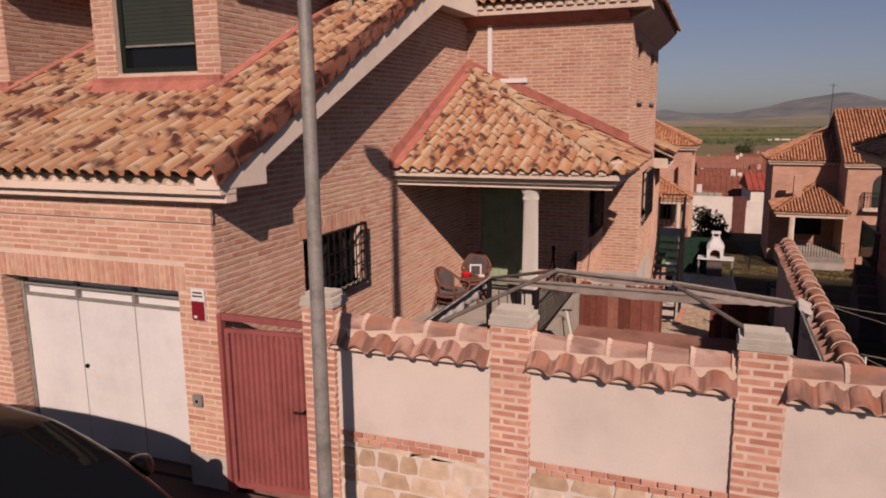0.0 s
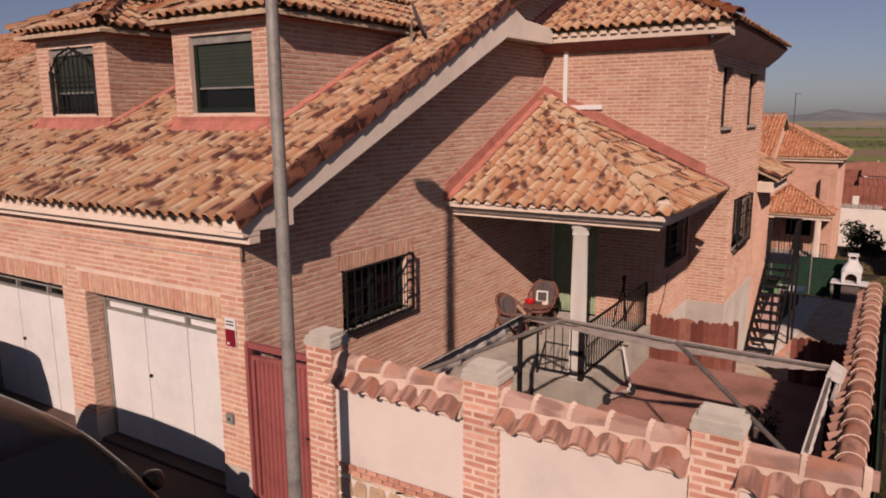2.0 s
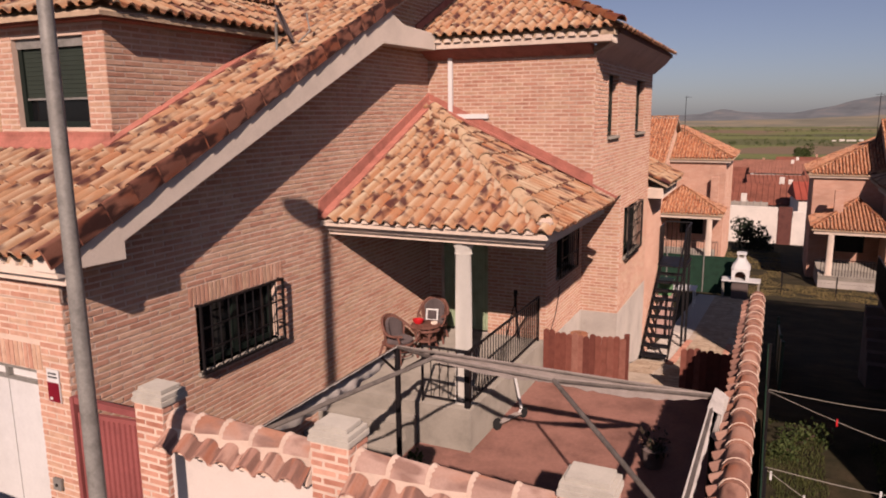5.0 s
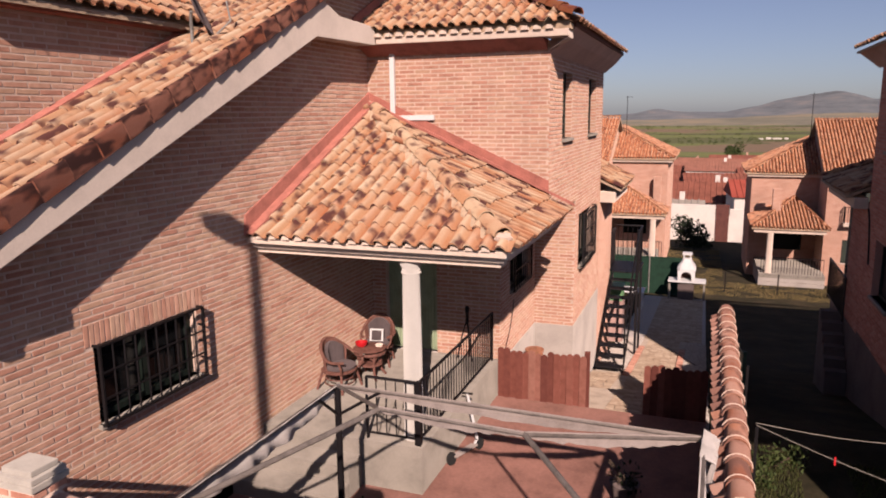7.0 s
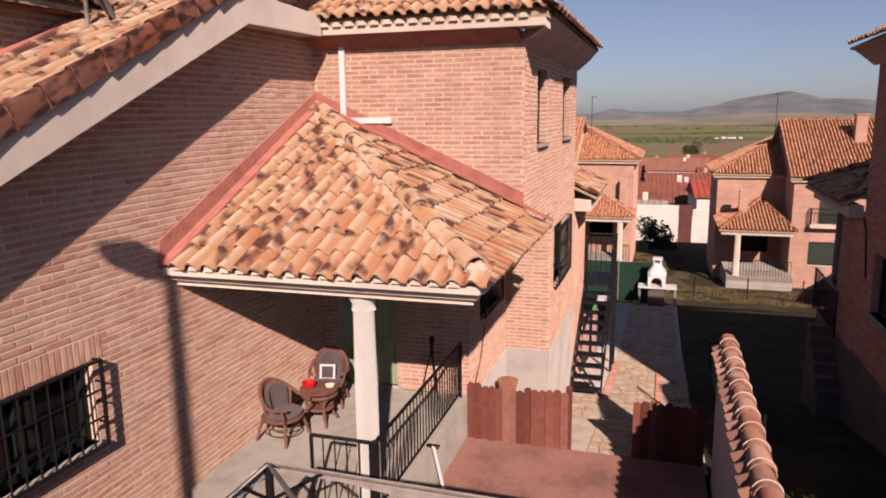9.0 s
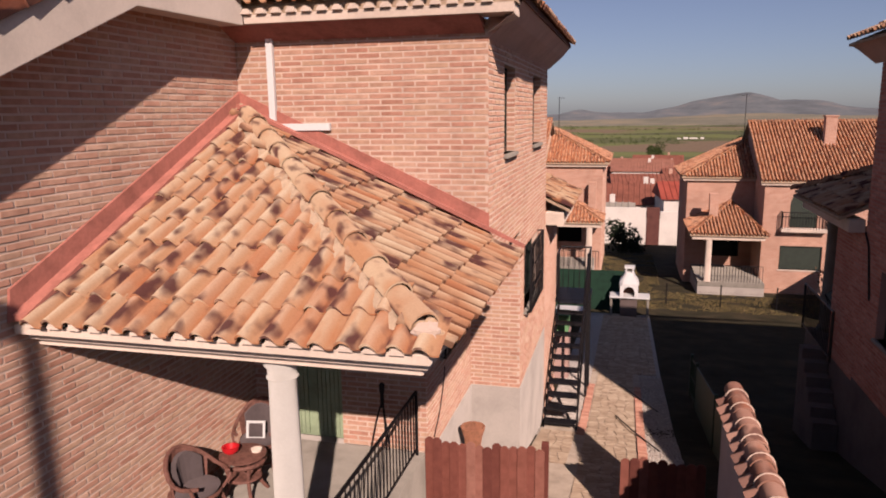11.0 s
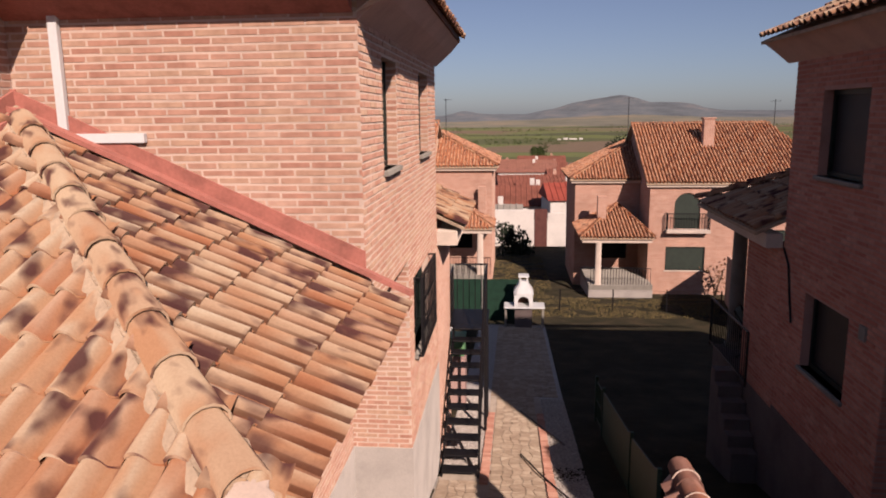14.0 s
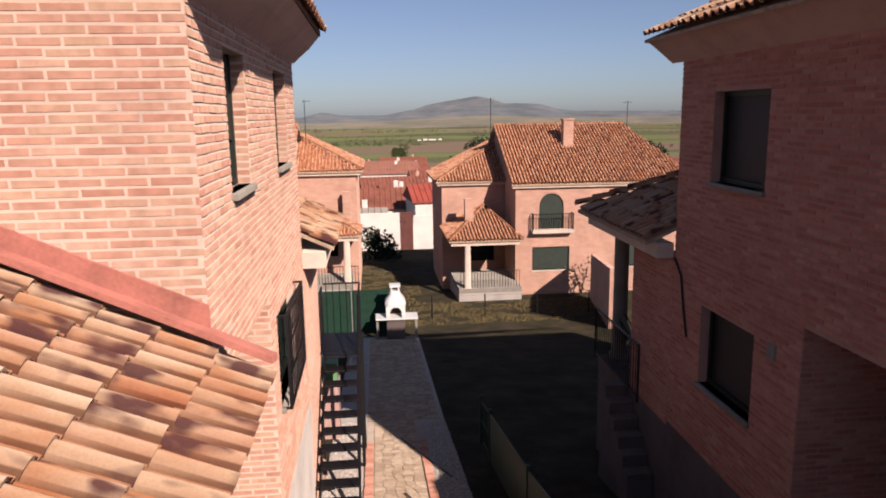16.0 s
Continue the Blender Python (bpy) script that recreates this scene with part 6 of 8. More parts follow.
part("handle", Shape().tube([ga + gu * (L - 0.1) + Z * 1.2 + gn * 0.0, ga + gu * (L - 0.1) + Z * 1.2 + gn * 0.06, ga + gu * (L - 0.2) + Z * 1.2 + gn * 0.06], 0.011), M_BLACK, gate)

# ---- street lamp ----
lamp = thing("street_lamp", "grey galvanised street lamp post on the pavement", "street lamp")
part("pole", Shape().lathe((-2.55, 4.2, 0.235), [(0.06, 0), (0.058, 0.5), (0.052, 2.5), (0.046, 4.5), (0.039, 6.0)], 16), M_STEEL, lamp, smooth=True)
part("base_plate", Shape().box(-2.75, -2.45, 4.05, 4.35, 0.235, 0.26), M_STEEL, lamp)
part("arm", Shape().tube([(-2.55, 4.2, 6.2), (-2.56, 4.17, 6.3), (-2.6, 4.08, 6.33)], 0.035), M_STEEL, lamp, smooth=True)
part("lantern", Shape().prism([(-2.70, 4.14, 6.31), (-2.50, 4.14, 6.31), (-2.46, 3.78, 6.31), (-2.54, 3.68, 6.31), (-2.66, 3.68, 6.31), (-2.74, 3.78, 6.31)], (0, 0, 0.13)), M_STEEL, lamp, bevel=0.03)
part("lens", Shape().box(-2.68, -2.52, 3.75, 4.05, 6.29, 6.31), M_CREAM, lamp)

# ---- porch platform, steps and railings ----
part("porch_floor", Shape().box(WX + 0.01, -2.22, 9.62, 12.96, -0.3, 0.70), M_CONC, house, "grey concrete porch platform", bevel=0.012)
part("porch_step", Shape().box(WX + 0.01, -3.02, 9.26, 9.615, 0.0, 0.5), M_CONC, house, bevel=0.012)
part("porch_step", Shape().box(WX + 0.01, -3.02, 8.9, 9.255, 0.0, 0.3), M_CONC, house, bevel=0.012)
rail = thing("railing", "black wrought-iron porch railing", "railing")


def railing_run(parent, p, q, h, gap=0.11, low=0.08):
    p, q = Vector(p), Vector(q)
    d = q - p
    flat = Vector((d.x, d.y, 0))
    n = max(2, int(flat.length / gap))
    part("top_rail", Shape().cyl(p + Z * h, q + Z * h, 0.02, n=8), M_BLACK, parent)
    part("bottom_rail", Shape().cyl(p + Z * low, q + Z * low, 0.014, n=8), M_BLACK, parent)
    for i in range(n + 1):
        b = p + d * i / n
        part("baluster" if 0 < i < n else "post", Shape().cyl(b + Z * (low if 0 < i < n else 0), b + Z * h, 0.008 if 0 < i < n else 0.02, n=6), M_BLACK, parent)


railing_run(rail, (-2.97, 9.70, 0.7), (-2.32, 9.70, 0.7), 0.80)
railing_run(rail, (-2.28, 9.76, 0.7), (-2.30, 12.88, 0.7), 0.80)
part("post", Shape().box(-2.305, -2.255, 9.675, 9.725, 0.68, 1.52), M_BLACK, rail)

# ---- wicker seats and table on the porch ----
def ring(c, rx, ry, r, n=24, tilt=None):
    pts = [Vector((math.cos(2 * math.pi * k / n) * rx, math.sin(2 * math.pi * k / n) * ry, 0)) for k in range(n + 1)]
    return [Vector(c) + ((tilt @ p) if tilt else p) for p in pts]


def wicker_chair(m):
    ch = thing("wicker_chair", "brown wicker armchair with grey cushions on the porch", "chair", group="wicker chairs on the porch")
    part("seat", Shape().lathe((0, 0, 0.36), [(0.2, 0), (0.3, 0.02), (0.31, 0.05), (0.28, 0.07)], 18), M_WICKER, ch, smooth=True)
    part("cushion", Shape().lathe((0, -0.02, 0.43), [(0.2, 0), (0.27, 0.02), (0.28, 0.06), (0.22, 0.095), (0.05, 0.105)], 18), M_CUSHION, ch, "grey seat cushion", smooth=True)
    arc = [(0.34 * math.sin(t), -0.06 + 0.34 * math.cos(t), 0.66 + 0.34 * max(0, math.cos(t)) ** 1.3) for t in [math.pi * (i / 16 * 1.5 - 0.75) for i in range(17)]]
    part("back_rim", Shape().tube(arc, 0.028, 8), M_WICKER, ch, smooth=True)
    low = [(x * 0.86, y * 0.86, 0.42) for x, y, z in arc]
    vs, fs = [], []
    for p, q in zip(arc[4:13], low[4:13]):
        vs += [p, q]
    fs = [(2 * i, 2 * i + 1, 2 * i + 3, 2 * i + 2) for i in range(8)]
    back = Shape().add(vs, fs)
    bk = part("backrest", back, M_WICKER, ch)
    sol = bk.modifiers.new("thickness", 'SOLIDIFY')
    sol.thickness = 0.02
    cush = [((x * 0.9, y * 0.86 - 0.03, 0.5 + (z - 0.5) * 0.9), (x * 0.8, y * 0.72 - 0.04, 0.5)) for x, y, z in arc[5:12]]
    cs = Shape()
    cv = [p for pair in cush for p in pair]
    cs.add(cv, [(2 * i, 2 * i + 1, 2 * i + 3, 2 * i + 2) for i in range(6)])
    cb = part("back_cushion", cs, M_CUSHION, ch, "grey back cushion")
    sol = cb.modifiers.new("thickness", 'SOLIDIFY')
    sol.thickness = 0.06
    for sx, sy in ((-1, -1), (1, -1), (-1, 1), (1, 1)):
        part("leg", Shape().cyl((sx * 0.2, sy * 0.2, 0.37), (sx * 0.27, sy * 0.27, 0), 0.022, n=8), M_WICKER, ch)
    for sx in (-1, 1):
        part("arm_brace", Shape().tube([(sx * 0.32, -0.24, 0.68), (sx * 0.3, -0.28, 0.55), (sx * 0.22, -0.22, 0.4)], 0.02, 8), M_WICKER, ch, smooth=True)
    for k in range(2):
        part("stretcher", Shape().tube(ring((0, 0, 0.14 + 0.1 * k), 0.25 - 0.02 * k, 0.25 - 0.02 * k, 0.01), 0.012, 6), M_WICKER, ch, smooth=True)
    ch.matrix_basis = m
    return ch


wicker_chair(pose(-4.1, 11.06, 0.7, 0, 0, 80) @ Matrix.Diagonal((0.86, 0.86, 0.72, 1)))
wicker_chair(pose(-4.0, 12.2, 0.7, 0, 0, 14) @ Matrix.Diagonal((0.78, 0.78, 0.76, 1)))
tb = thing("wicker_table", "small round brown wicker side table with a woven shelf", "table")
TB_X, TB_Y = -3.86, 11.6
part("tabletop", Shape().lathe((TB_X, TB_Y, 1.14), [(0.23, 0), (0.25, 0.015), (0.25, 0.03), (0.21, 0.04)], 24), M_WICKER, tb, smooth=True)
part("shelf", Shape().lathe((TB_X, TB_Y, 0.9), [(0.17, 0), (0.19, 0.01), (0.17, 0.03)], 20), M_WICKER, tb, smooth=True)
for k in range(4):
    t = math.pi / 4 + k * math.pi / 2
    cx_, sx_ = math.cos(t), math.sin(t)
    part("leg", Shape().tube([(TB_X + 0.21 * cx_, TB_Y + 0.21 * sx_, 1.14), (TB_X + 0.16 * cx_, TB_Y + 0.16 * sx_, 0.92), (TB_X + 0.18 * cx_, TB_Y + 0.18 * sx_, 0.8), (TB_X + 0.25 * cx_, TB_Y + 0.25 * sx_, 0.7)], 0.02, 8), M_WICKER, tb, smooth=True)
    part("brace", Shape().tube([(TB_X + 0.19 * cx_, TB_Y + 0.19 * sx_, 1.0), (TB_X + 0.12 * (cx_ - sx_), TB_Y + 0.12 * (sx_ + cx_), 1.1), (TB_X - 0.19 * sx_, TB_Y + 0.19 * cx_, 1.0)], 0.012, 6), M_WICKER, tb, smooth=True)
part("skirt", Shape().tube(ring((TB_X, TB_Y, 1.1), 0.225, 0.225, 0.02), 0.024, 6), M_WICKER, tb, smooth=True)
tagged(part("red_bowl", Shape().lathe((TB_X - 0.12, TB_Y - 0.04, 1.182), [(0.05, 0), (0.085, 0.03), (0.095, 0.075), (0.075, 0.075), (0.04, 0.03)], 16), M_RED, None, "bright red bowl on the wicker table", smooth=True), category="bowl")
tagged(part("ashtray", Shape().lathe((TB_X + 0.13, TB_Y + 0.06, 1.182), [(0.05, 0), (0.06, 0.03), (0.045, 0.03), (0.03, 0.01)], 12), M_CREAM, None, "small pale dish on the wicker table", smooth=True), category="dish")
fr = thing("white_frame", "white picture frame leaning on the chair cushion", "frame")
fs_ = Shape()
for x0, x1, z0, z1 in ((-0.16, -0.12, 0, 0.3), (0.12, 0.16, 0, 0.3), (-0.12, 0.12, 0.26, 0.3), (-0.12, 0.12, 0.0, 0.03)):
    fs_.box(x0, x1, -0.012, 0.012, z0, z1)
part("border", fs_, M_WHITE, fr)
part("panel", Shape().box(-0.12, 0.12, 0.002, 0.008, 0.03, 0.26), M_CUSHION, fr)
fr.matrix_basis = pose(-3.99, 12.10, 1.09, -14, 0, 12) @ Matrix.Scale(0.68, 4)

# ---- folded stand leaning by the porch door ----
stand = thing("tripod_stand", "thin black tripod stand on the porch floor by the wall", "tripod")
TOP = Vector((-2.71, 12.84, 1.5))
for foot in ((-2.87, 12.80, 0.7), (-2.585, 12.72, 0.7), (-2.70, 12.93, 0.7)):
    part("leg", Shape().tube([TOP - Z * 0.12, TOP.lerp(Vector(foot), 0.5), foot], 0.011, 6), M_BLACK, stand)
part("head", Shape().lathe(TOP - Z * 0.22, [(0.018, 0), (0.026, 0.05), (0.024, 0.18), (0.034, 0.22), (0.036, 0.29), (0.02, 0.31)], 10), M_BLACK, stand, smooth=True)
cab = thing("wall_cable", "thin dark cable hanging down the brick wall", "cable")
part("cable", Shape().tube([(-2.185, 13.80, 1.50), (-2.184, 13.745, 1.325), (-2.186, 13.55, 1.02), (-2.184, 13.40, 0.90), (-2.186, 13.24, 0.77)], 0.007, 5), M_BLACK, cab)

# ---- kick scooter on the patio ----
sc = thing("kick_scooter", "white and grey kick scooter leaning by the porch", "scooter")
part("deck", Shape().box(-0.06, 0.06, -0.26, 0.2, 0.09, 0.115), M_CLOTH, sc, bevel=0.008)
part("stem", Shape().tube([(0, 0.2, 0.1), (0, 0.27, 0.16), (0, 0.24, 0.45), (0, 0.2, 0.82)], 0.02), M_WHITE, sc, smooth=True)
part("handlebar", Shape().tube([(-0.09, 0.2, 0.82), (0.09, 0.2, 0.82)], 0.015), M_BLACK, sc, smooth=True)
for yy in (-0.3, 0.3):
    wh = part("wheel", Shape().lathe((0, 0, -0.02), [(0.06, 0), (0.085, 0.005), (0.09, 0.02), (0.085, 0.035), (0.06, 0.04)], 18), M_RUBBER, sc, smooth=True)
    wh.matrix_basis = pose(0, yy, 0.09, 0, 90, 0)
sc.matrix_basis = pose(-2.02, 10.72, 0.1, 0, -10, -20)

# ---- collapsed gazebo frame over the patio ----
M_TENT = plain("dull_tent_tube", (0.20, 0.175, 0.155), 0.6, 0.2, var=0.4, scale=7, fine=45, bumps=0.15)
gz = thing("gazebo_frame", "grey metal gazebo frame with torn cloth strips over the patio", "gazebo")
A_, B_, C_, D_, E_, F_ = (-2.52, 8.18, 2.01), (-1.42, 6.86, 2.46), (0.91, 8.16, 1.99), (0.88, 5.62, 2.06), (-2.6, 5.62, 1.98), (-0.31, 6.92, 2.40)
for p, q, r in ((E_, A_, 0.018), (A_, C_, 0.017), (C_, D_, 0.02), (D_, E_, 0.018), (F_, B_, 0.018), (A_, B_, 0.018), (E_, B_, 0.021), (C_, F_, 0.021), (D_, F_, 0.02)):
    part("rail", Shape().cyl(p, q, r, n=8), M_TENT, gz)
part("strut", Shape().cyl((-2.52, 8.18, 1.7), Vector(A_).lerp(Vector(C_), 0.14), 0.016, n=8), M_BLACK, gz)
part("strut", Shape().cyl((-2.52, 8.18, 1.7), Vector(A_).lerp(Vector(E_), 0.14), 0.016, n=8), M_BLACK, gz)
part("post", Shape().cyl((-2.52, 8.18, 0.1), A_, 0.035, n=10), M_BLACK, gz)
part("post", Shape().cyl((0.91, 8.16, 0.1), C_, 0.03, n=10), M_BLACK, gz)
part("post", Shape().cyl((0.88, 5.62, 0.1), D_, 0.03, n=10), M_BLACK, gz)
part("post", Shape().cyl((-2.6, 5.62, 0.1), E_, 0.03, n=10), M_BLACK, gz)


M_CLOTH_PALE = plain("bleached_cloth", (0.5, 0.47, 0.44), 0.95, var=0.2, scale=6, fine=90, bumps=0.4)


def cloth_strip(p, q, drop, sag, seed, wide=0.05, material=None):
    """A loose strip of cloth hanging from the bar p to q."""
    p, q = Vector(p), Vector(q)
    rnd = random.Random(seed)
    side = (q - p).cross(Z).normalized()
    n = 26
    vs, fs = [], []
    for i in range(n + 1):
        t = i / n
        c = p.lerp(q, t)
        s = sag * math.sin(math.pi * t)
        w = rnd.uniform(-1, 1)
        vs += [c + side * wide * 0.6 + Z * 0.03, c - side * wide * (1 + 0.3 * w) + Z * (-0.02 - s * 0.4), c - side * wide * (0.4 + 0.5 * w) + Z * (-drop * rnd.uniform(0.7, 1.1) - s)]
    for i in range(n):
        fs += [(3 * i, 3 * i + 1, 3 * i + 4, 3 * i + 3), (3 * i + 1, 3 * i + 2, 3 * i + 5, 3 * i + 4)]
    ob = part("cloth", Shape().add(vs, fs), material or M_CLOTH, gz, "torn grey cloth strip", smooth=True)
    sol = ob.modifiers.new("thickness", 'SOLIDIFY')
    sol.thickness = 0.006


cloth_strip(A_, C_, 0.03, 0.08, 5, 0.026)
cloth_strip(E_, A_, 0.12, 0.10, 6, 0.06, M_CLOTH_PALE)
cloth_strip(C_, D_, 0.05, 0.12, 7, 0.03, M_CLOTH_PALE)
cloth_strip((0.95, 8.2, 2.03), (0.92, 7.75, 2.0), 0.26, 0.0, 8, 0.07, M_CLOTH_PALE)
cloth_strip(B_, F_, 0.03, 0.04, 9, 0.03)
cloth_strip(F_, C_, 0.04, 0.06, 10, 0.03)

# small pot with a plant by the gazebo post
pp = thing("potted_plant", "small green plant in a dark pot on the patio", "plant")
part("pot", Shape().lathe((-2.62, 8.72, 0.1), [(0.07, 0), (0.1, 0.16), (0.11, 0.17), (0.09, 0.17), (0.08, 0.14)], 14), M_BLACK, pp, smooth=True)


# ---- foliage ----
def leaf_material(name, c1, c2):
    m, n, l, b = mat(name, 0.7, spec=0.25)
    rnd = piece_random(n, l)
    r = ramp(n, [(0.0, c1), (1.0, c2)])
    l.new(rnd, r.inputs[0])
    l.new(r.outputs[0], b.inputs["Base Color"])
    return m


M_LEAF = leaf_material("green_leaves", (0.025, 0.045, 0.012), (0.075, 0.10, 0.03))
M_GRASS = leaf_material("green_grass", (0.03, 0.045, 0.012), (0.09, 0.095, 0.03))
M_DRY = leaf_material("dry_grass", (0.10, 0.09, 0.03), (0.28, 0.20, 0.09))
M_DARKLEAF = leaf_material("dark_leaves", (0.008, 0.014, 0.008), (0.02, 0.03, 0.014))
M_BARK = plain("bark", (0.10, 0.07, 0.05), 0.9, var=0.4, scale=8, fine=40, bumps=0.6)


def leaves(centres, count, size, seed, squash=1.0):
    """Small leaf cards scattered through uneven clumps: (x, y, z, radius)."""
    rnd = random.Random(seed)
    verts, faces = [], []
    for x, y, z, r in centres:
        for _ in range(count):
            while True:
                p = Vector((rnd.uniform(-1, 1), rnd.uniform(-1, 1), rnd.uniform(-1, 1)))
                if 0.3 < p.length < 1:
                    break
            at = Vector((x, y, z)) + Vector((p.x, p.y, p.z * squash)) * r
            e = Euler((rnd.uniform(0, 3.1), rnd.uniform(0, 3.1), rnd.uniform(0, 3.1))).to_matrix()
            s = size * rnd.uniform(0.6, 1.3)
            k = len(verts)
            verts += [tuple(at + e @ Vector(q) * s) for q in ((-0.5, 0, 0), (0, 0.28, 0.06), (0.55, 0, 0), (0, -0.28, 0.06))]
            faces.append((k, k + 1, k + 2, k + 3))
    return verts, faces


def bush(name, label, centres, count, size, seed, material, trunk=None, category="bush"):
    b = thing(name, label, category)
    v, f = leaves(centres, count, size, seed)
    big_mesh("leaves", v, f, material, b)
    rnd = random.Random(seed + 1)
    base = trunk or (centres[0][0], centres[0][1], ground_z(centres[0][0], centres[0][1]) - 0.05)
    st = Shape()
    for c in centres:
        mid = Vector(base).lerp(Vector(c[:3]), 0.5) + Vector((rnd.uniform(-0.1, 0.1), rnd.uniform(-0.1, 0.1), 0)) * c[3]
        st.tube([base, mid, c[:3]], max(0.012, c[3] * 0.05), 6)
    part("branching_stem", st, M_BARK, b)
    return b


v, f = leaves([(-2.62, 8.72, 0.36, 0.12)], 60, 0.08, 5)
big_mesh("leaves", v, f, M_LEAF, pp)

# ---- red wooden fence and gate ----
def plank_panel(name, label, x0, x1, y, z0, z1, seed):
    fnc = thing(name, label, "fence")
    rnd = random.Random(seed)
    n = round((x1 - x0) / 0.098)
    w = (x1 - x0) / n
    for i in range(n):
        a, b = x0 + i * w - 0.003, x0 + (i + 1) * w + 0.002 - rnd.uniform(0, 0.003)
        top = z1 + rnd.uniform(-0.035, 0.03)
        c = (a + b) / 2
        lean = rnd.uniform(-0.003, 0.003)
        part("plank", Shape().prism([(a, y, z0), (b, y, z0), (b + lean, y, top - 0.03), (c + 0.02 + lean, y, top), (c - 0.02 + lean, y, top), (a + lean, y, top - 0.03)], (0, 0.02, 0)), M_WOOD, fnc).location.y = -0.024 * (i % 2) + rnd.uniform(-0.004, 0.003)
    for z in (z0 + 0.2, z1 - 0.25):
        part("cross_rail", Shape().box(x0, x1, y + 0.03, y + 0.07, z, z + 0.07), M_WOOD, fnc)
    return fnc


plank_panel("wooden_fence", "weathered red-brown plank fence at the patio's edge", -2.2, -0.78, 12.9, -0.02, 0.92, 131)
plank_panel("wooden_gate", "weathered red-brown plank gate in the wall's shade", 0.07, 1.0, 13.15, -0.1, 0.80, 132)
part("post", Shape().box(-0.82, -0.74, 12.93, 13.01, -0.1, 0.98), M_WOOD, bpy.data.objects["wooden_fence"])

# terracotta pot behind the fence
tp = thing("terracotta_pot", "tall waisted terracotta pot behind the plank fence", "pot")
pz = ground_z(-1.9, 14.2) - 0.03
part("body", Shape().lathe((-1.9, 14.2, pz), [(0.1, 0), (0.14, 0.12), (0.13, 0.35), (0.11, 0.6), (0.13, 0.72), (0.165, 0.83), (0.17, 0.86), (0.15, 0.86), (0.12, 0.74)], 20), plain("terracotta", (0.36, 0.16, 0.095), 0.85, var=0.35, scale=9), tp, smooth=True)

# ---- outdoor steel stair behind the house ----
stair = thing("outdoor_stair", "black steel outdoor stair with open treads and a landing", "stairs")
S_X0, S_X1, S_Y0, S_Z0, RISE, GOING, STEPS = -1.38, -0.74, 18.0, -1.22, 0.166, 0.262, 11
for i in range(STEPS):
    y, z = S_Y0 + i * GOING, S_Z0 + (i + 1) * RISE
    part("tread", Shape().box(S_X0 + 0.03, S_X1 - 0.03, y, y + 0.25, z - 0.035, z), M_BLACK, stair, bevel=0.005)
end_y, end_z = S_Y0 + STEPS * GOING, S_Z0 + STEPS * RISE
for x in (S_X0, S_X1 - 0.03):
    part("stringer", Shape().prism([(x, S_Y0 - 0.05, S_Z0 - 0.05), (x, S_Y0 + 0.16, S_Z0 - 0.05), (x, end_y + 0.05, end_z - 0.2), (x, end_y + 0.05, end_z), (x, end_y - 0.1, end_z)], (0.03, 0, 0)), M_BLACK, stair)
part("landing", Shape().box(S_X0 - 0.1, S_X1 + 0.05, end_y, end_y + 1.15, end_z - 0.06, end_z), M_BLACK, stair)
for i in range(3):
    y = S_Y0 + (0.2 + i * 1.2)
    z = S_Z0 + (y - S_Y0) / GOING * RISE
    part("post", Shape().cyl((S_X1 - 0.0, y, z), (S_X1 - 0.0, y, z + 1.0), 0.018, n=8), M_BLACK, stair)
part("handrail", Shape().tube([(S_X1, S_Y0 + 0.2, S_Z0 + 1.12), (S_X1, end_y, end_z + 1.0), (S_X1, end_y + 1.1, end_z + 1.0)], 0.022), M_BLACK, stair, smooth=True)
part("handrail", Shape().tube([(S_X1, end_y + 1.1, end_z + 1.0), (S_X0 - 0.05, end_y + 1.1, end_z + 1.0)], 0.02), M_BLACK, stair, smooth=True)
for i in range(8):
    y = end_y + 0.14 * i
    part("baluster", Shape().cyl((S_X1, y, end_z), (S_X1, y, end_z + 1.0), 0.009, n=6), M_BLACK, stair)
for i in range(6):
    x = S_X1 - (S_X1 - S_X0) * i / 5
    part("baluster", Shape().cyl((x, end_y + 1.1, end_z), (x, end_y + 1.1, end_z + 1.0), 0.009, n=6), M_BLACK, stair)
for x, y in ((S_X1, end_y + 0.05), (S_X1, end_y + 1.1)):
    part("support", Shape().box(x - 0.03, x + 0.03, y - 0.03, y + 0.03, ground_z(x, y) - 0.1, end_z + (1.05 if y < end_y + 0.5 else 0)), M_BLACK, stair)
part("side_panel", Shape().box(S_X0 - 0.1, S_X0 - 0.07, end_y + 0.1, end_y + 1.1, end_z, end_z + 0.95), M_BLACK, stair)

gb_ = thing("green_crate", "green plastic crate stored under the stair landing", "crate")
gzc = -0.78
part("body", Shape().box(-1.66, -1.3, 22.9, 23.4, gzc, gzc + 0.4), plain("green_plastic", (0.16, 0.36, 0.17), 0.5, var=0.15), gb_, bevel=0.02)
part("rim", Shape().box(-1.68, -1.28, 22.88, 23.42, gzc + 0.4, gzc + 0.45), plain("green_plastic_rim", (0.13, 0.3, 0.14), 0.5, var=0.15), gb_, bevel=0.01)
bin_ = thing("storage_bin", "pale pink plastic storage bin under the green crate", "bin")
part("body", Shape().box(-1.68, -1.28, 22.88, 23.42, ground_z(-1.5, 23.1) - 0.05, gzc - 0.07), plain("pink_plastic", (0.5, 0.33, 0.29), 0.5, var=0.15), bin_, bevel=0.03)
part("lid", Shape().box(-1.7, -1.26, 22.86, 23.44, gzc - 0.07, gzc - 0.002), plain("pink_plastic_lid", (0.45, 0.29, 0.26), 0.5, var=0.15), bin_, bevel=0.015)

# ---- flagged path with brick edging and gravel ----
def sloped(x, y, up=0.0):
    return Vector((x, y, ground_z(x, y) + up))


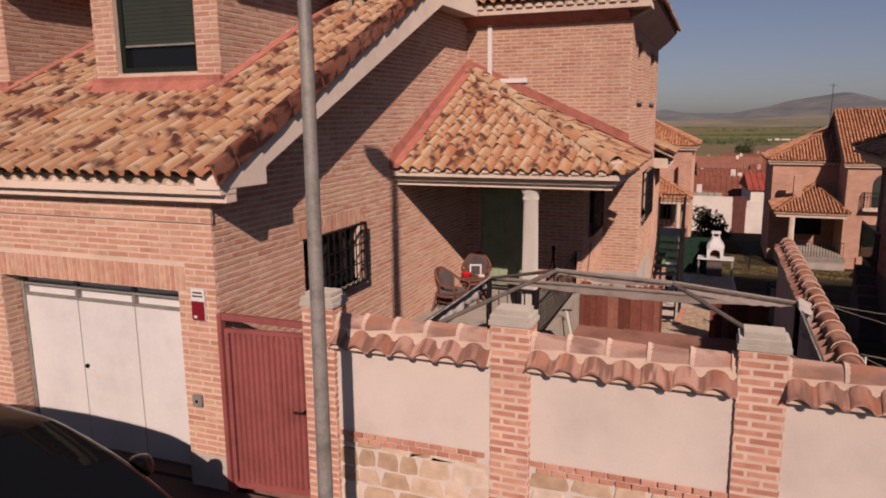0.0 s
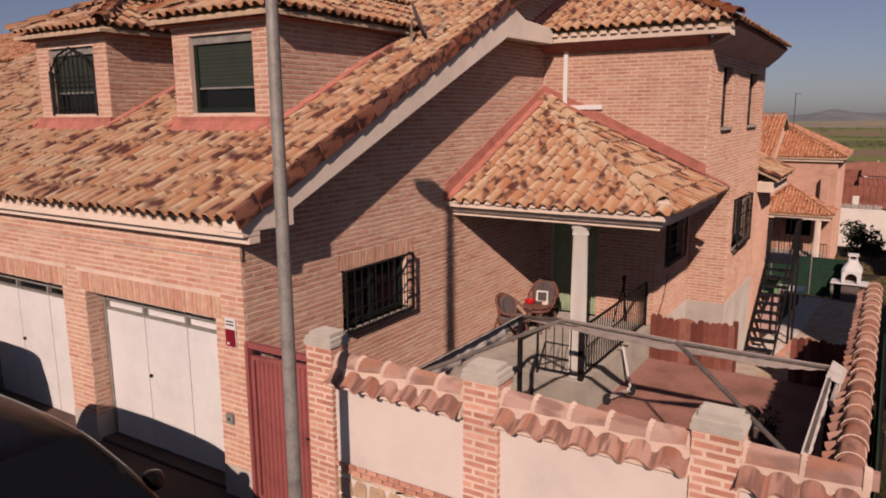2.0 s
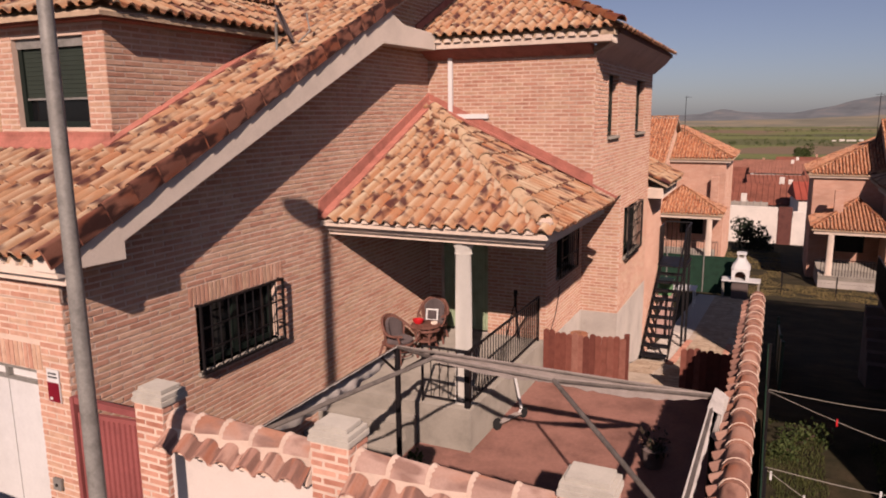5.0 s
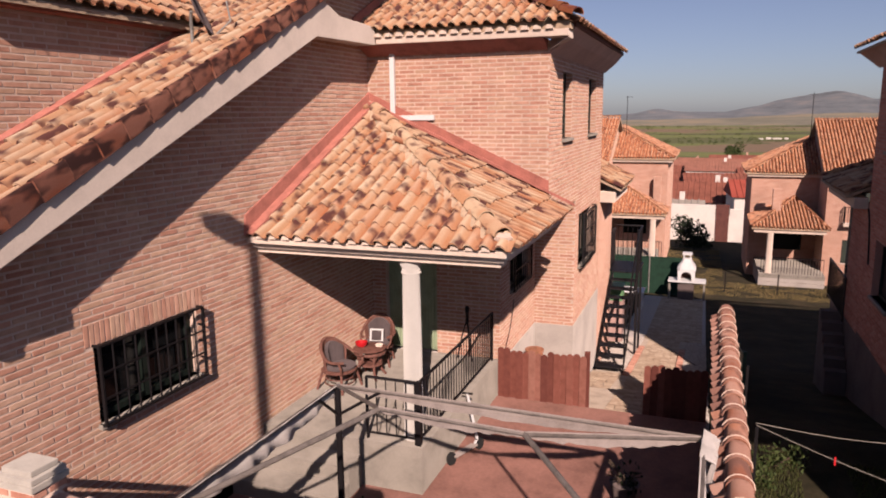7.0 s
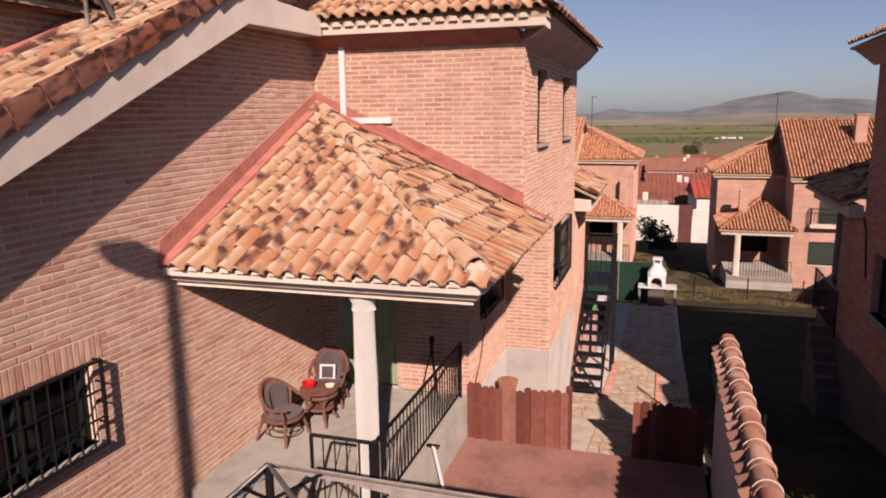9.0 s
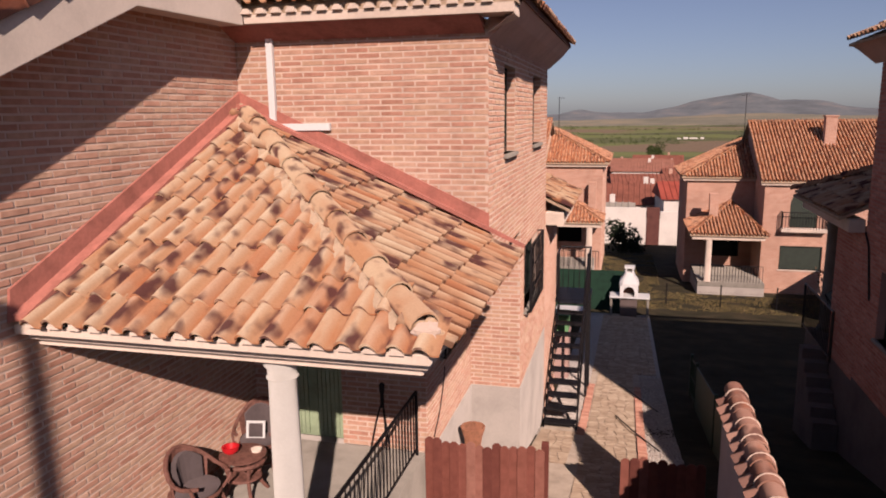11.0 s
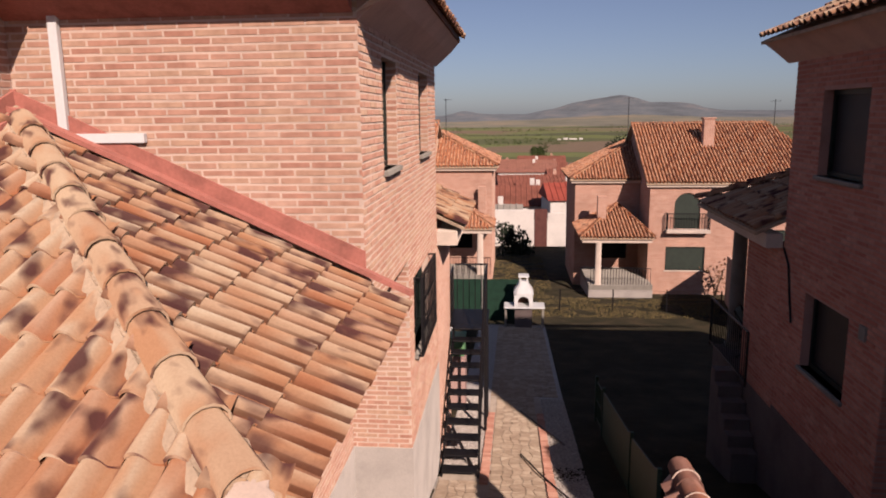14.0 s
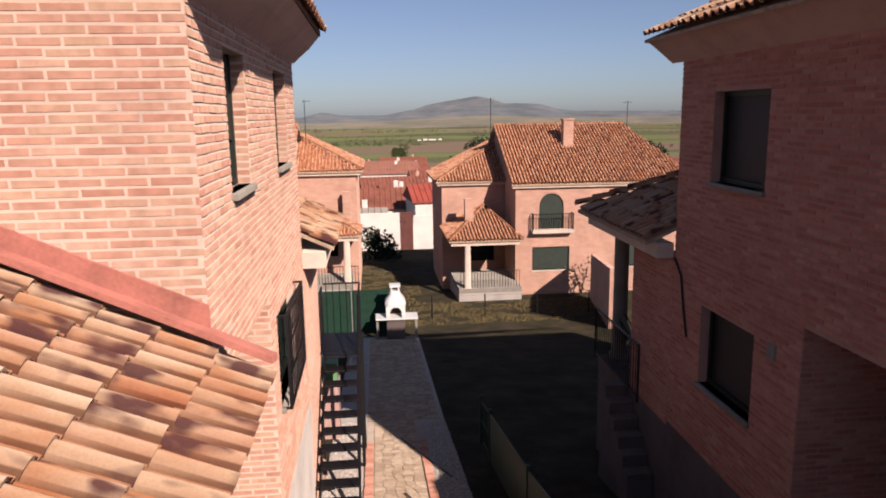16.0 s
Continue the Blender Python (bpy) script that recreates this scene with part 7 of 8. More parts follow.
path = part("path_bed", Shape(), M_MORTAR, None, "flagstone path between brick edgings behind the house", kind="structure")
ps = Shape()
ys = [12.95 + 0.5 * i for i in range(43)]
for y0, y1 in zip(ys, ys[1:]):
    ps.prism([sloped(-0.72, y0, 0.012), sloped(0.5, y0, 0.012), sloped(0.5, y1, 0.012), sloped(-0.72, y1, 0.012)], (0, 0, -0.1))
for y0, y1 in zip([13 + 0.5 * i for i in range(11)], [13.5 + 0.5 * i for i in range(11)]):
    xl = -2.15 if y1 <= 15.4 else -1.4
    ps.prism([sloped(xl, y0, 0.011), sloped(-0.72, y0, 0.011), sloped(-0.72, y1, 0.011), sloped(xl, y1, 0.011)], (0, 0, -0.1))
path.data = ps.mesh("path_bed", plain("path_mortar", (0.42, 0.35, 0.28), 0.95, var=0.25, scale=3))
rr = random.Random(141)
def flag_area(x0, x1, y0, y1, nx, ny, joined=False):
    rest = Shape()
    gridp = {}
    for j in range(ny + 1):
        for i in range(nx + 1):
            jx = 0 if i in (0, nx) else rr.uniform(-0.3, 0.3) * (x1 - x0) / nx
            jy = 0 if j in (0, ny) else rr.uniform(-0.3, 0.3) * (y1 - y0) / ny
            gridp[i, j] = (x0 + (x1 - x0) * i / nx + jx, y0 + (y1 - y0) * j / ny + jy)
    for j in range(ny):
        for i in range(nx):
            q = [gridp[i, j], gridp[i + 1, j], gridp[i + 1, j + 1], gridp[i, j + 1]]
            cx, cy = sum(p[0] for p in q) / 4, sum(p[1] for p in q) / 4
            if rr.random() < 0.3:
                k = rr.choice((0, 1))
                sets = [[q[0], q[1], q[2]], [q[0], q[2], q[3]]] if k else [[q[0], q[1], q[3]], [q[1], q[2], q[3]]]
            else:
                sets = [q]
            for pts in sets:
                cx, cy = sum(p[0] for p in pts) / len(pts), sum(p[1] for p in pts) / len(pts)
                ins = [(cx + (px - cx) * 0.93, cy + (py - cy) * 0.93) for px, py in pts]
                corners = [sloped(px, py, 0.02 + rr.uniform(0, 0.006)) for px, py in ins]
                if joined:
                    rest.prism(corners, (0, 0, -0.03))
                else:
                    part("flagstone", Shape().prism(corners, (0, 0, -0.03)), M_FLAG, path)
    if joined:
        part("flagstones", rest, M_FLAG, path, kind="stuff")


flag_area(-0.56, 0.34, 16.0, 24.0, 5, 44)
flag_area(-0.56, 0.34, 13.3, 16.0, 5, 15, True)
flag_area(-0.72, 0.95, 24.02, 33.2, 9, 50, True)
flag_area(-1.38, -0.74, 15.6, 17.9, 4, 14, True)
M_EDGE = M_PILLAR_BRICK
em = Shape().box(-0.075, 0.075, -0.05, 0.05, -0.04, 0.045).mesh("edging_brick", M_EDGE)
for xx in (-0.65, 0.43):
    for i in range(96):
        y = 13.3 + i * 0.112
        if not (17.7 if xx < 0 else 15.4) < y < 22.3:
            continue
        ob = new("edging_brick", em)
        ob.parent = path
        sl_ = (ground_z(xx, y + 0.1) - ground_z(xx, y - 0.1)) / 0.2
        ob.matrix_basis = Matrix.Translation(sloped(xx + rr.uniform(-0.006, 0.006), y)) @ Euler((math.atan(sl_), 0, rr.uniform(-0.03, 0.03))).to_matrix().to_4x4()


def gravel(name, label, areas, per_m2, size, seed):
    rnd = random.Random(seed)
    verts, faces = [], []
    for x0, x1, y0, y1 in areas:
        for _ in range(int((x1 - x0) * (y1 - y0) * per_m2)):
            x, y = rnd.uniform(x0, x1), rnd.uniform(y0, y1)
            c = sloped(x, y, 0.008)
            s = size * rnd.uniform(0.5, 1.2)
            t = rnd.uniform(0, 3)
            k = len(verts)
            a, b = Vector((math.cos(t), math.sin(t), 0)) * s, Vector((-math.sin(t), math.cos(t), 0)) * s * rnd.uniform(0.6, 0.9)
            verts += [tuple(c + q) for q in (a, b, -a, -b, Z * s * 0.8 + a * 0.2)]
            faces += [(k, k + 1, k + 4), (k + 1, k + 2, k + 4), (k + 2, k + 3, k + 4), (k + 3, k, k + 4)]
    ob = big_mesh(name, verts, faces, M_GRAVEL, None)
    return tagged(ob, label, "gravel")


gbed = Shape()
for y0, y1 in zip(ys, ys[1:]):
    gbed.prism([sloped(0.5, y0, 0.004), sloped(1.05, y0, 0.004), sloped(1.05, y1, 0.004), sloped(0.5, y1, 0.004)], (0, 0, -0.1))
    if y0 > 17.4:
        gbed.prism([sloped(-1.44, y0, 0.004), sloped(-0.72, y0, 0.004), sloped(-0.72, y1, 0.004), sloped(-1.44, y1, 0.004)], (0, 0, -0.1))
part("gravel_bed", gbed, plain("gravel_base", (0.5, 0.46, 0.42), 0.95, var=0.4, scale=25, fine=90, bumps=0.8, dist=0.02), None, "pale bed under white gravel", kind="structure")
gravel("gravel", "white gravel beside the flagstone path", [(0.5, 1.05, 13.3, 23.8), (-1.42, -0.74, 18.3, 24)], 900, 0.026, 142)
part("irrigation_pipe", Shape().tube([sloped(0.0, 22.45, 0.06), sloped(0.4, 21.2, 0.07), sloped(0.8, 20.0, 0.06)], 0.014), M_BLACK, None, kind="structure")
part("irrigation_pipe", Shape().tube([sloped(-0.03, 19.35, 0.06), sloped(0.3, 18.2, 0.07), sloped(0.7, 16.9, 0.06)], 0.014), M_BLACK, None, kind="structure")

# ---- green screened fence between the gardens ----
M_NET = plain("green_netting", (0.012, 0.05, 0.03), 0.85, var=0.35, scale=3, fine=140, bumps=0.3)
M_PANELGREEN = plain("green_fence_panel", (0.028, 0.06, 0.04), 0.6, var=0.2, scale=3, fine=60, bumps=0.15)
gfence = thing("green_fence", "green metal panel fence between the two gardens", "fence")
FENCE_Y = (15.6, 17.6, 20.9, 22.0)
for y0, y1 in zip(FENCE_Y[:-2], FENCE_Y[1:-1]):
    z0, z1 = ground_z(1.62, y0), ground_z(1.62, y1)
    part("panel", Shape().prism([(1.62, y0 + 0.03, z0), (1.62, y1 - 0.03, z1), (1.62, y1 - 0.03, z1 + 0.95), (1.62, y0 + 0.03, z0 + 0.95)], (0.025, 0, 0)), M_PANELGREEN, gfence)
for y0 in FENCE_Y:
    part("post", Shape().box(1.6, 1.66, y0 - 0.03, y0 + 0.03, ground_z(1.62, y0) - 0.1, ground_z(1.62, y0) + 1.03), M_PANELGREEN, gfence)
for h in (0.1, 0.5, 0.92):
    part("rail", Shape().cyl(sloped(1.63, 20.93, h), sloped(1.63, 21.97, h), 0.012, n=6), M_PANELGREEN, gfence)
for i in range(10):
    y0 = 21.0 + i * 0.1
    part("wire", Shape().cyl(sloped(1.63, y0, 0.08), sloped(1.63, y0, 0.94), 0.006, n=5), M_PANELGREEN, gfence)
net = thing("garden_net", "dark green screening net along the neighbour's side of the wall", "fence")
for i in range(4):
    y0 = 5.6 + i * 1.75
    part("net", Shape().box(1.36, 1.37, y0, y0 + 1.74, 0.0, 1.2 + 0.03 * (i % 2)), M_NET, net)
    part("post", Shape().cyl((1.38, y0, -0.1), (1.38, y0, 1.75), 0.015, n=8), M_BLACK, net)

# clothes lines
def line(pts, label, name="clothes_line"):
    t = thing(name, label, "clothes line", group="clothes lines")
    p, q = Vector(pts[0]), Vector(pts[1])
    part("cord", Shape().tube([p.lerp(q, i / 10) - Z * 0.12 * math.sin(math.pi * i / 10) for i in range(11)], 0.0035, 5), M_CONC, t)
    return t


line([(1.38, 9.2, 1.75), (3.78, 9.68, 1.72)], "thin pale clothes line to the neighbouring house")
line([(1.38, 9.2, 1.73), (3.78, 7.92, 1.7)], "thin pale clothes line to the neighbouring house")
line([(1.38, 7.36, 1.75), (3.78, 7.72, 1.72)], "thin pale clothes line to the neighbouring house")
line([(1.38, 7.36, 1.73), (3.2, 5.75, 1.7)], "thin pale clothes line to the neighbouring house")
part("line_post", Shape().cyl((3.2, 5.75, -0.1), (3.2, 5.75, 1.72), 0.02, n=8), M_STEEL, bpy.data.objects["clothes_line"])
for x, y, z, m_, lab in ((2.0, 8.87, 1.59, M_RED, "red clothes peg on the line"), (1.66, 7.115, 1.61, M_WHITE, "white clothes peg on the line"), (2.22, 7.486, 1.585, M_WHITE, "white clothes peg on the line"), (1.42, 7.33, 1.66, M_WHITE, "white clothes peg on the line")):
    peg = Shape().box(x - 0.006, x + 0.001, y - 0.006, y + 0.006, z, z + 0.075).box(x + 0.002, x + 0.009, y - 0.006, y + 0.006, z, z + 0.075)
    tagged(part("clothes_peg", peg, m_, None, lab), category="peg", group="clothes pegs")

# ---- barbecue, benches and screen at the end of the path ----
by, bz = 33.5, ground_z(0.2, 33.5)
bb = thing("barbecue", "white masonry barbecue with a chimney hood and side counters", "barbecue")
part("base", Shape().box(-0.1, 0.55, by - 0.2, by + 0.4, bz - 0.1, bz + 0.8), M_PLINTH_SHADED, bb)
part("counter", Shape().box(-0.5, 1.02, by - 0.35, by + 0.4, bz + 0.8, bz + 0.86), M_WHITE, bb, bevel=0.01)
for x in (-0.44, 0.96):
    part("leg", Shape().box(x - 0.04, x + 0.04, by - 0.2, by + 0.2, bz - 0.1, bz + 0.8), M_CONC, bb)
arch = Shape()
for k in range(8):
    p0, p1 = [(0.225 + 0.21 * math.cos(math.pi * q / 8), bz + 1.07 + 0.19 * math.sin(math.pi * q / 8)) for q in (k, k + 1)]
    arch.prism([(p0[0], by - 0.33, p0[1]), (p1[0], by - 0.33, p1[1]), (p1[0], by - 0.33, bz + 1.3), (p0[0], by - 0.33, bz + 1.3)], (0, 0.06, 0))
arch.box(-0.12, 0.015, by - 0.33, by - 0.27, bz + 0.87, bz + 1.3).box(0.435, 0.57, by - 0.33, by - 0.27, bz + 0.87, bz + 1.3)
part("arched_front", arch.fuse(), M_WHITE, bb)
part("firebox", Shape().box(-0.12, -0.04, by - 0.268, by + 0.4, bz + 0.87, bz + 1.3).box(0.49, 0.57, by - 0.268, by + 0.4, bz + 0.87, bz + 1.3).box(-0.04, 0.49, by + 0.3, by + 0.4, bz + 0.87, bz + 1.3), M_WHITE, bb)
part("fire_back", Shape().box(-0.04, 0.49, by + 0.26, by + 0.299, bz + 0.87, bz + 1.3), plain("firebrick", (0.16, 0.08, 0.06), 0.9, var=0.5, scale=12), bb)
hood, rings = Shape(), []
for z, w in ((1.3, 0.375), (1.38, 0.37), (1.48, 0.33), (1.58, 0.26), (1.68, 0.2), (1.8, 0.17)):
    rings += [(0.225 + sx * w, by + 0.04 + sy * w, bz + z) for sx, sy in ((-1, -0.6), (-0.7, -1), (0.7, -1), (1, -0.6), (1, 1), (-1, 1))]
hood.add(rings, [tuple(range(5, -1, -1)), tuple(range(30, 36))] + [(6 * r + q, 6 * r + (q + 1) % 6, 6 * r + 6 + (q + 1) % 6, 6 * r + 6 + q) for r in range(5) for q in range(6)])
part("hood", hood, M_WHITE, bb, bevel=0.012)
part("chimney_cap", Shape().box(0.03, 0.42, by - 0.15, by + 0.23, bz + 1.95, bz + 2.03).box(0.07, 0.12, by - 0.1, by + 0.18, bz + 1.8, bz + 1.95).box(0.33, 0.38, by - 0.1, by + 0.18, bz + 1.8, bz + 1.95), M_WHITE, bb)
scr = thing("screen_fence", "green netting screen at the end of the path", "fence")
for i in range(4):
    x0 = -6.2 + i * 1.6
    zz = ground_z(x0, 35)
    part("net", Shape().box(x0, x0 + 1.58, 35.0, 35.02, zz, zz + 1.7), M_NET, scr)
    part("post", Shape().cyl((x0, 34.97, zz - 0.1), (x0, 34.97, zz + 1.8), 0.025, n=8), M_STEEL, scr)
tbl = thing("garden_table", "white plastic garden table near the screen", "table")
tz = ground_z(-1.9, 30)
part("tabletop", Shape().box(-2.3, -1.2, 29.6, 30.5, tz + 0.68, tz + 0.72), M_WHITE, tbl, bevel=0.01)
for x in (-2.22, -1.28):
    for y in (29.68, 30.42):
        part("leg", Shape().cyl((x, y, tz - 0.02), (x, y, tz + 0.68), 0.025, n=8), M_WHITE, tbl)

# ---- wire fence at the edge of the dry grass ----
wf_ = thing("wire_fence", "thin black posts with wire across the lower garden", "fence")
for i in range(4):
    x0 = 1.9 + i * 2.3
    part("post", Shape().cyl((x0, 38.0, ground_z(x0, 38) - 0.1), (x0, 38.0, ground_z(x0, 38) + 1.0), 0.03, n=6), M_BLACK, wf_)
for h in (0.35, 0.65, 0.95):
    part("wire", Shape().cyl((1.9, 38.0, ground_z(2, 38) + h), (8.8, 38.0, ground_z(8, 38) + h), 0.004, n=4), M_BLACK, wf_)

# ---- garden wall below the neighbour's porch ----
gw2 = thing("brick_wall", "pink brick boundary wall beside the neighbour's garden", "wall")
part("body", Shape().prism([(8.18, 33.5, ground_z(8, 33.5) - 0.3), (10.26, 42.5, -4.9), (10.26, 42.5, -2.24), (8.18, 33.5, -0.95)], (0.22, 0, 0)), M_FARBRICK, gw2)

# ---- neighbour's stair, shade put into its dark colour, and garden chairs ----
nst = thing("garden_stair", "grey concrete stair up to the neighbour's porch", "stairs")
for i in range(6):
    y = 18.35 + i * 0.23
    z = -0.74 + i * 0.2
    part("step", Shape().box(3.36, 3.77, y, y + 0.25, -2.2, z), M_PLINTH_SHADED, nst, bevel=0.008)
nrl = thing("railing", "black iron railing on the neighbour's porch", "railing")
railing_run(nrl, (3.7, 21.15, 0.2), (3.68, 18.9, 0.2), 0.95)
fch = thing("folding_chair", "dark folding garden chair on the neighbour's porch", "chair")
part("seat", Shape().box(-0.22, 0.22, -0.2, 0.22, 0.42, 0.45), M_BLACK, fch)
part("backrest", Shape().prism([(-0.22, 0.2, 0.55), (0.22, 0.2, 0.55), (0.22, 0.34, 0.92), (-0.22, 0.34, 0.92)], (0, 0.02, 0)), M_BLACK, fch)
for sx in (-1, 1):
    part("leg", Shape().cyl((sx * 0.22, -0.25, 0), (sx * 0.22, 0.34, 0.92), 0.014, n=6), M_BLACK, fch)
    part("leg", Shape().cyl((sx * 0.2, 0.28, 0), (sx * 0.2, -0.2, 0.46), 0.014, n=6), M_BLACK, fch)
fch.matrix_basis = pose(4.3, 20.4, 0.2, 0, 0, 60)
cab = Shape().tube([(RX - 0.02, 17.95, 2.75), (RX - 0.03, 17.7, 2.55), (RX - 0.02, 17.6, 2.1), (RX - 0.03, 17.45, 1.75)], 0.016)
part("cable", cab, M_BLACK, nb)
part("wall_box", Shape().box(RX - 0.03, RX, 15.35, 15.5, 2.15, 2.32), M_CONC, nb)

# ---- parked cars ----
def car(label, m, length, paint, roofline, glass, width=1.8, wheel_at=(0.17, 0.80)):
    """A vehicle lofted from its side outline: roofline gives (part of the length from the nose, height); glass (part, part) spans the side windows."""
    c = thing("car", label, "car")
    h = max(z for _, z in roofline)
    belt = 0.62 * h
    sill = 0.24
    X_ = lambda px: length * (1 - px)

    def top(px):
        """Rounded roofline."""
        return sum(lerp_table(roofline, min(1.0, max(0.0, px + d))) for d in (-0.025, -0.012, 0.0, 0.012, 0.025)) / 5

    def half(px, z):
        """Half width at that place: narrower at nose and tail, drawn in above the belt."""
        w = width / 2 * (1 - 0.10 * max(0.0, 1 - px / 0.16) ** 2 - 0.07 * max(0.0, (px - 0.88) / 0.12) ** 2)
        if z > belt:
            w *= 1 - 0.19 * ((z - belt) / (h - belt)) ** 1.25
        return w * (1 - 0.05 * max(0.0, 1 - (z - sill) / 0.3))
    ny, nx = 9, 44
    vs, fs = [], []
    for i in range(nx + 1):
        px = i / nx
        t = max(top(px), sill + 0.25)
        ring_ = []
        for k in range(ny):
            z = sill + (t - 0.07 - sill) * k / (ny - 1)
            ring_.append((half(px, z), z))
        edge = half(px, t)
        ring_ += [(edge - 0.03, t - 0.03), (edge - 0.12, t - 0.006), (edge * 0.55, t + 0.012), (0.0, t + 0.018)]
        loop = [(X_(px), -w, z) for w, z in ring_] + [(X_(px), w, z) for w, z in ring_[-2::-1]]
        vs += loop
    n = len(loop)
    for i in range(nx):
        fs += [(i * n + k, i * n + k + 1, (i + 1) * n + k + 1, (i + 1) * n + k) for k in range(n - 1)] + [(i * n + n - 1, i * n, (i + 1) * n, (i + 1) * n + n - 1)]
    fs += [tuple(range(n - 1, -1, -1)), tuple(range(nx * n, (nx + 1) * n))]
    part("body", Shape().add(vs, fs), paint, c, smooth=True)

    def sheet(name, a, b, lo, hi, sgn, label=""):
        """A side pane lying 6 mm off the body between two parts of its length."""
        g, gv, gf, st = Shape(), [], [], 8
        for i in range(st + 1):
            px = a + (b - a) * i / st
            ceil_ = min(hi, top(px) - 0.11)
            for z in (lo, max(lo + 0.01, (lo + ceil_) / 2), max(lo + 0.02, ceil_)):
                gv.append((X_(px), sgn * (half(px, z) + 0.006), z))
        gf = [(3 * i + k, 3 * i + k + 1, 3 * i + 4 + k, 3 * i + 3 + k) for i in range(st) for k in range(2)]
        return part(name, g.add(gv, gf), M_GLASS, c, label, smooth=True)

    def crown(name, a, b, inset):
        """A pane over the body's whole width between two parts of its length."""
        g, gv, st = Shape(), [], 8
        for i in range(st + 1):
            px = a + (b - a) * i / st
            t = top(px)
            e = half(px, t) - inset
            gv += [(X_(px) , q * e, t + 0.024 - 0.03 * abs(q) ** 4) for q in (-1, -0.85, -0.5, 0, 0.5, 0.85, 1)]
        part(name, g.add(gv, [(7 * i + k, 7 * i + k + 1, 7 * i + 8 + k, 7 * i + 7 + k) for i in range(st) for k in range(6)]), M_GLASS, c, smooth=True)
    w0, w1 = roofline[3][0], roofline[5][0]
    crown("windscreen", w0 + 0.012, w1 - 0.01, 0.07)
    crown("rear_window", roofline[-4][0] + 0.02, roofline[-3][0], 0.12)
    for sgn in (-1, 1):
        cuts = [glass[0] + (glass[1] - glass[0]) * q for q in (0.0, 0.36, 0.72, 1.0)]
        for a, b in zip(cuts, cuts[1:]):
            sheet("side_window", a + 0.006, b - 0.006, belt + 0.04, h - 0.13, sgn)
            part("door_handle", Shape().box(X_(b) + 0.05, X_(b) + 0.21, sgn * (half(b, belt - 0.1) + 0.012) - 0.014, sgn * (half(b, belt - 0.1) + 0.012) + 0.014, belt - 0.12, belt - 0.085), paint, c, bevel=0.006)
        mx, mw = X_(glass[0]) - 0.02, half(glass[0], belt + 0.08)
        part("mirror", Shape().lathe((mx, sgn * (mw + 0.12), belt + 0.02), [(0.03, 0), (0.085, 0.02), (0.095, 0.09), (0.08, 0.15), (0.03, 0.17)], 12), paint, c, smooth=True)
        part("headlight", Shape().box(X_(0.075), X_(0.012), sgn * width * 0.34 - 0.19, sgn * width * 0.34 + 0.17, 0.62, 0.76), M_GLASS, c, bevel=0.03)
        part("tail_light", Shape().box(X_(0.995), X_(0.965), sgn * width * 0.40 - 0.08, sgn * width * 0.40 + 0.06, 0.75, 1.05), M_CRIMSON, c, bevel=0.02)
        for px in wheel_at:
            wh = part("wheel", Shape().cyl((X_(px), sgn * (width / 2 - 0.22), 0.32), (X_(px), sgn * (width / 2 - 0.005), 0.32), 0.32, n=24), M_RUBBER, c, bevel=0.02)
            part("rim", Shape().cyl((X_(px), sgn * (width / 2 - 0.005), 0.32), (X_(px), sgn * (width / 2 + 0.012), 0.32), 0.21, n=20), M_STEEL, wh)
    for y in (-0.35, 0.1):
        part("wiper", Shape().tube([(X_(w0) + 0.02, y, top(w0) + 0.04), (X_(w0) - 0.1, y + 0.5, top(w0 + 0.02) + 0.05)], 0.009, 5), M_BLACK, c)
    c.matrix_basis = m
    return c


car("black people carrier parked in front of the garage doors", pose(-7.5, 2.97, 0.12, 0, 0, 0), 4.9, M_CARPAINT,
    [(0.0, 0.6), (0.02, 0.74), (0.10, 0.90), (0.20, 1.02), (0.32, 1.43), (0.42, 1.65), (0.52, 1.705), (0.66, 1.735), (0.82, 1.715), (0.90, 1.63), (0.965, 1.10), (0.99, 0.8), (1.0, 0.6)], (0.30, 0.93), 1.84)
# unseen van, added only for the shadow on the left garage door
car("dark high-roofed van out of view, added for its shadow", pose(-8.2, 2.95, 0.10, 0, 0, 180), 4.8, M_CARPAINT,
    [(0.0, 0.6), (0.02, 0.8), (0.10, 1.05), (0.16, 1.2), (0.22, 1.7), (0.30, 2.1), (0.40, 2.18), (0.66, 2.2), (0.90, 2.18), (0.975, 2.12), (0.99, 1.6), (0.995, 1.1), (1.0, 0.6)], (0.22, 0.55), 1.84)

# ---- porch details of the far houses ----
def porch_bits(h, x0, x1, y, floor, pe, col_x, win, mirror=False):
    part("column", Shape().lathe((col_x, y + 0.3, floor), [(0.19, 0), (0.16, 0.08), (0.15, pe - floor - 0.35), (0.19, pe - floor - 0.24)], 14), M_CREAM, h, smooth=True)
    rl = part("railing", Shape().cyl((x0, y + 0.3, floor + 0.85), (x1, y + 0.3, floor + 0.85), 0.022, n=6), M_BLACK, h, "black iron porch railing")
    n = int((x1 - x0) / 0.14)
    for i in range(n + 1):
        x = x0 + (x1 - x0) * i / n
        part("baluster", Shape().cyl((x, y + 0.3, floor), (x, y + 0.3, floor + 0.85), 0.014, n=5), M_BLACK, rl)
    a, b, p, q, wy = win
    w = part("window", Shape().box(a, b, wy - 0.02, wy + 0.05, p, q), M_GLASS, h, "dark porch window")
    part("window_frame", Shape().box(a - 0.05, a, wy - 0.04, wy, p, q).box(b, b + 0.05, wy - 0.04, wy, p, q).box(a, b, wy - 0.04, wy, q, q + 0.05), M_DARKGREEN, w)


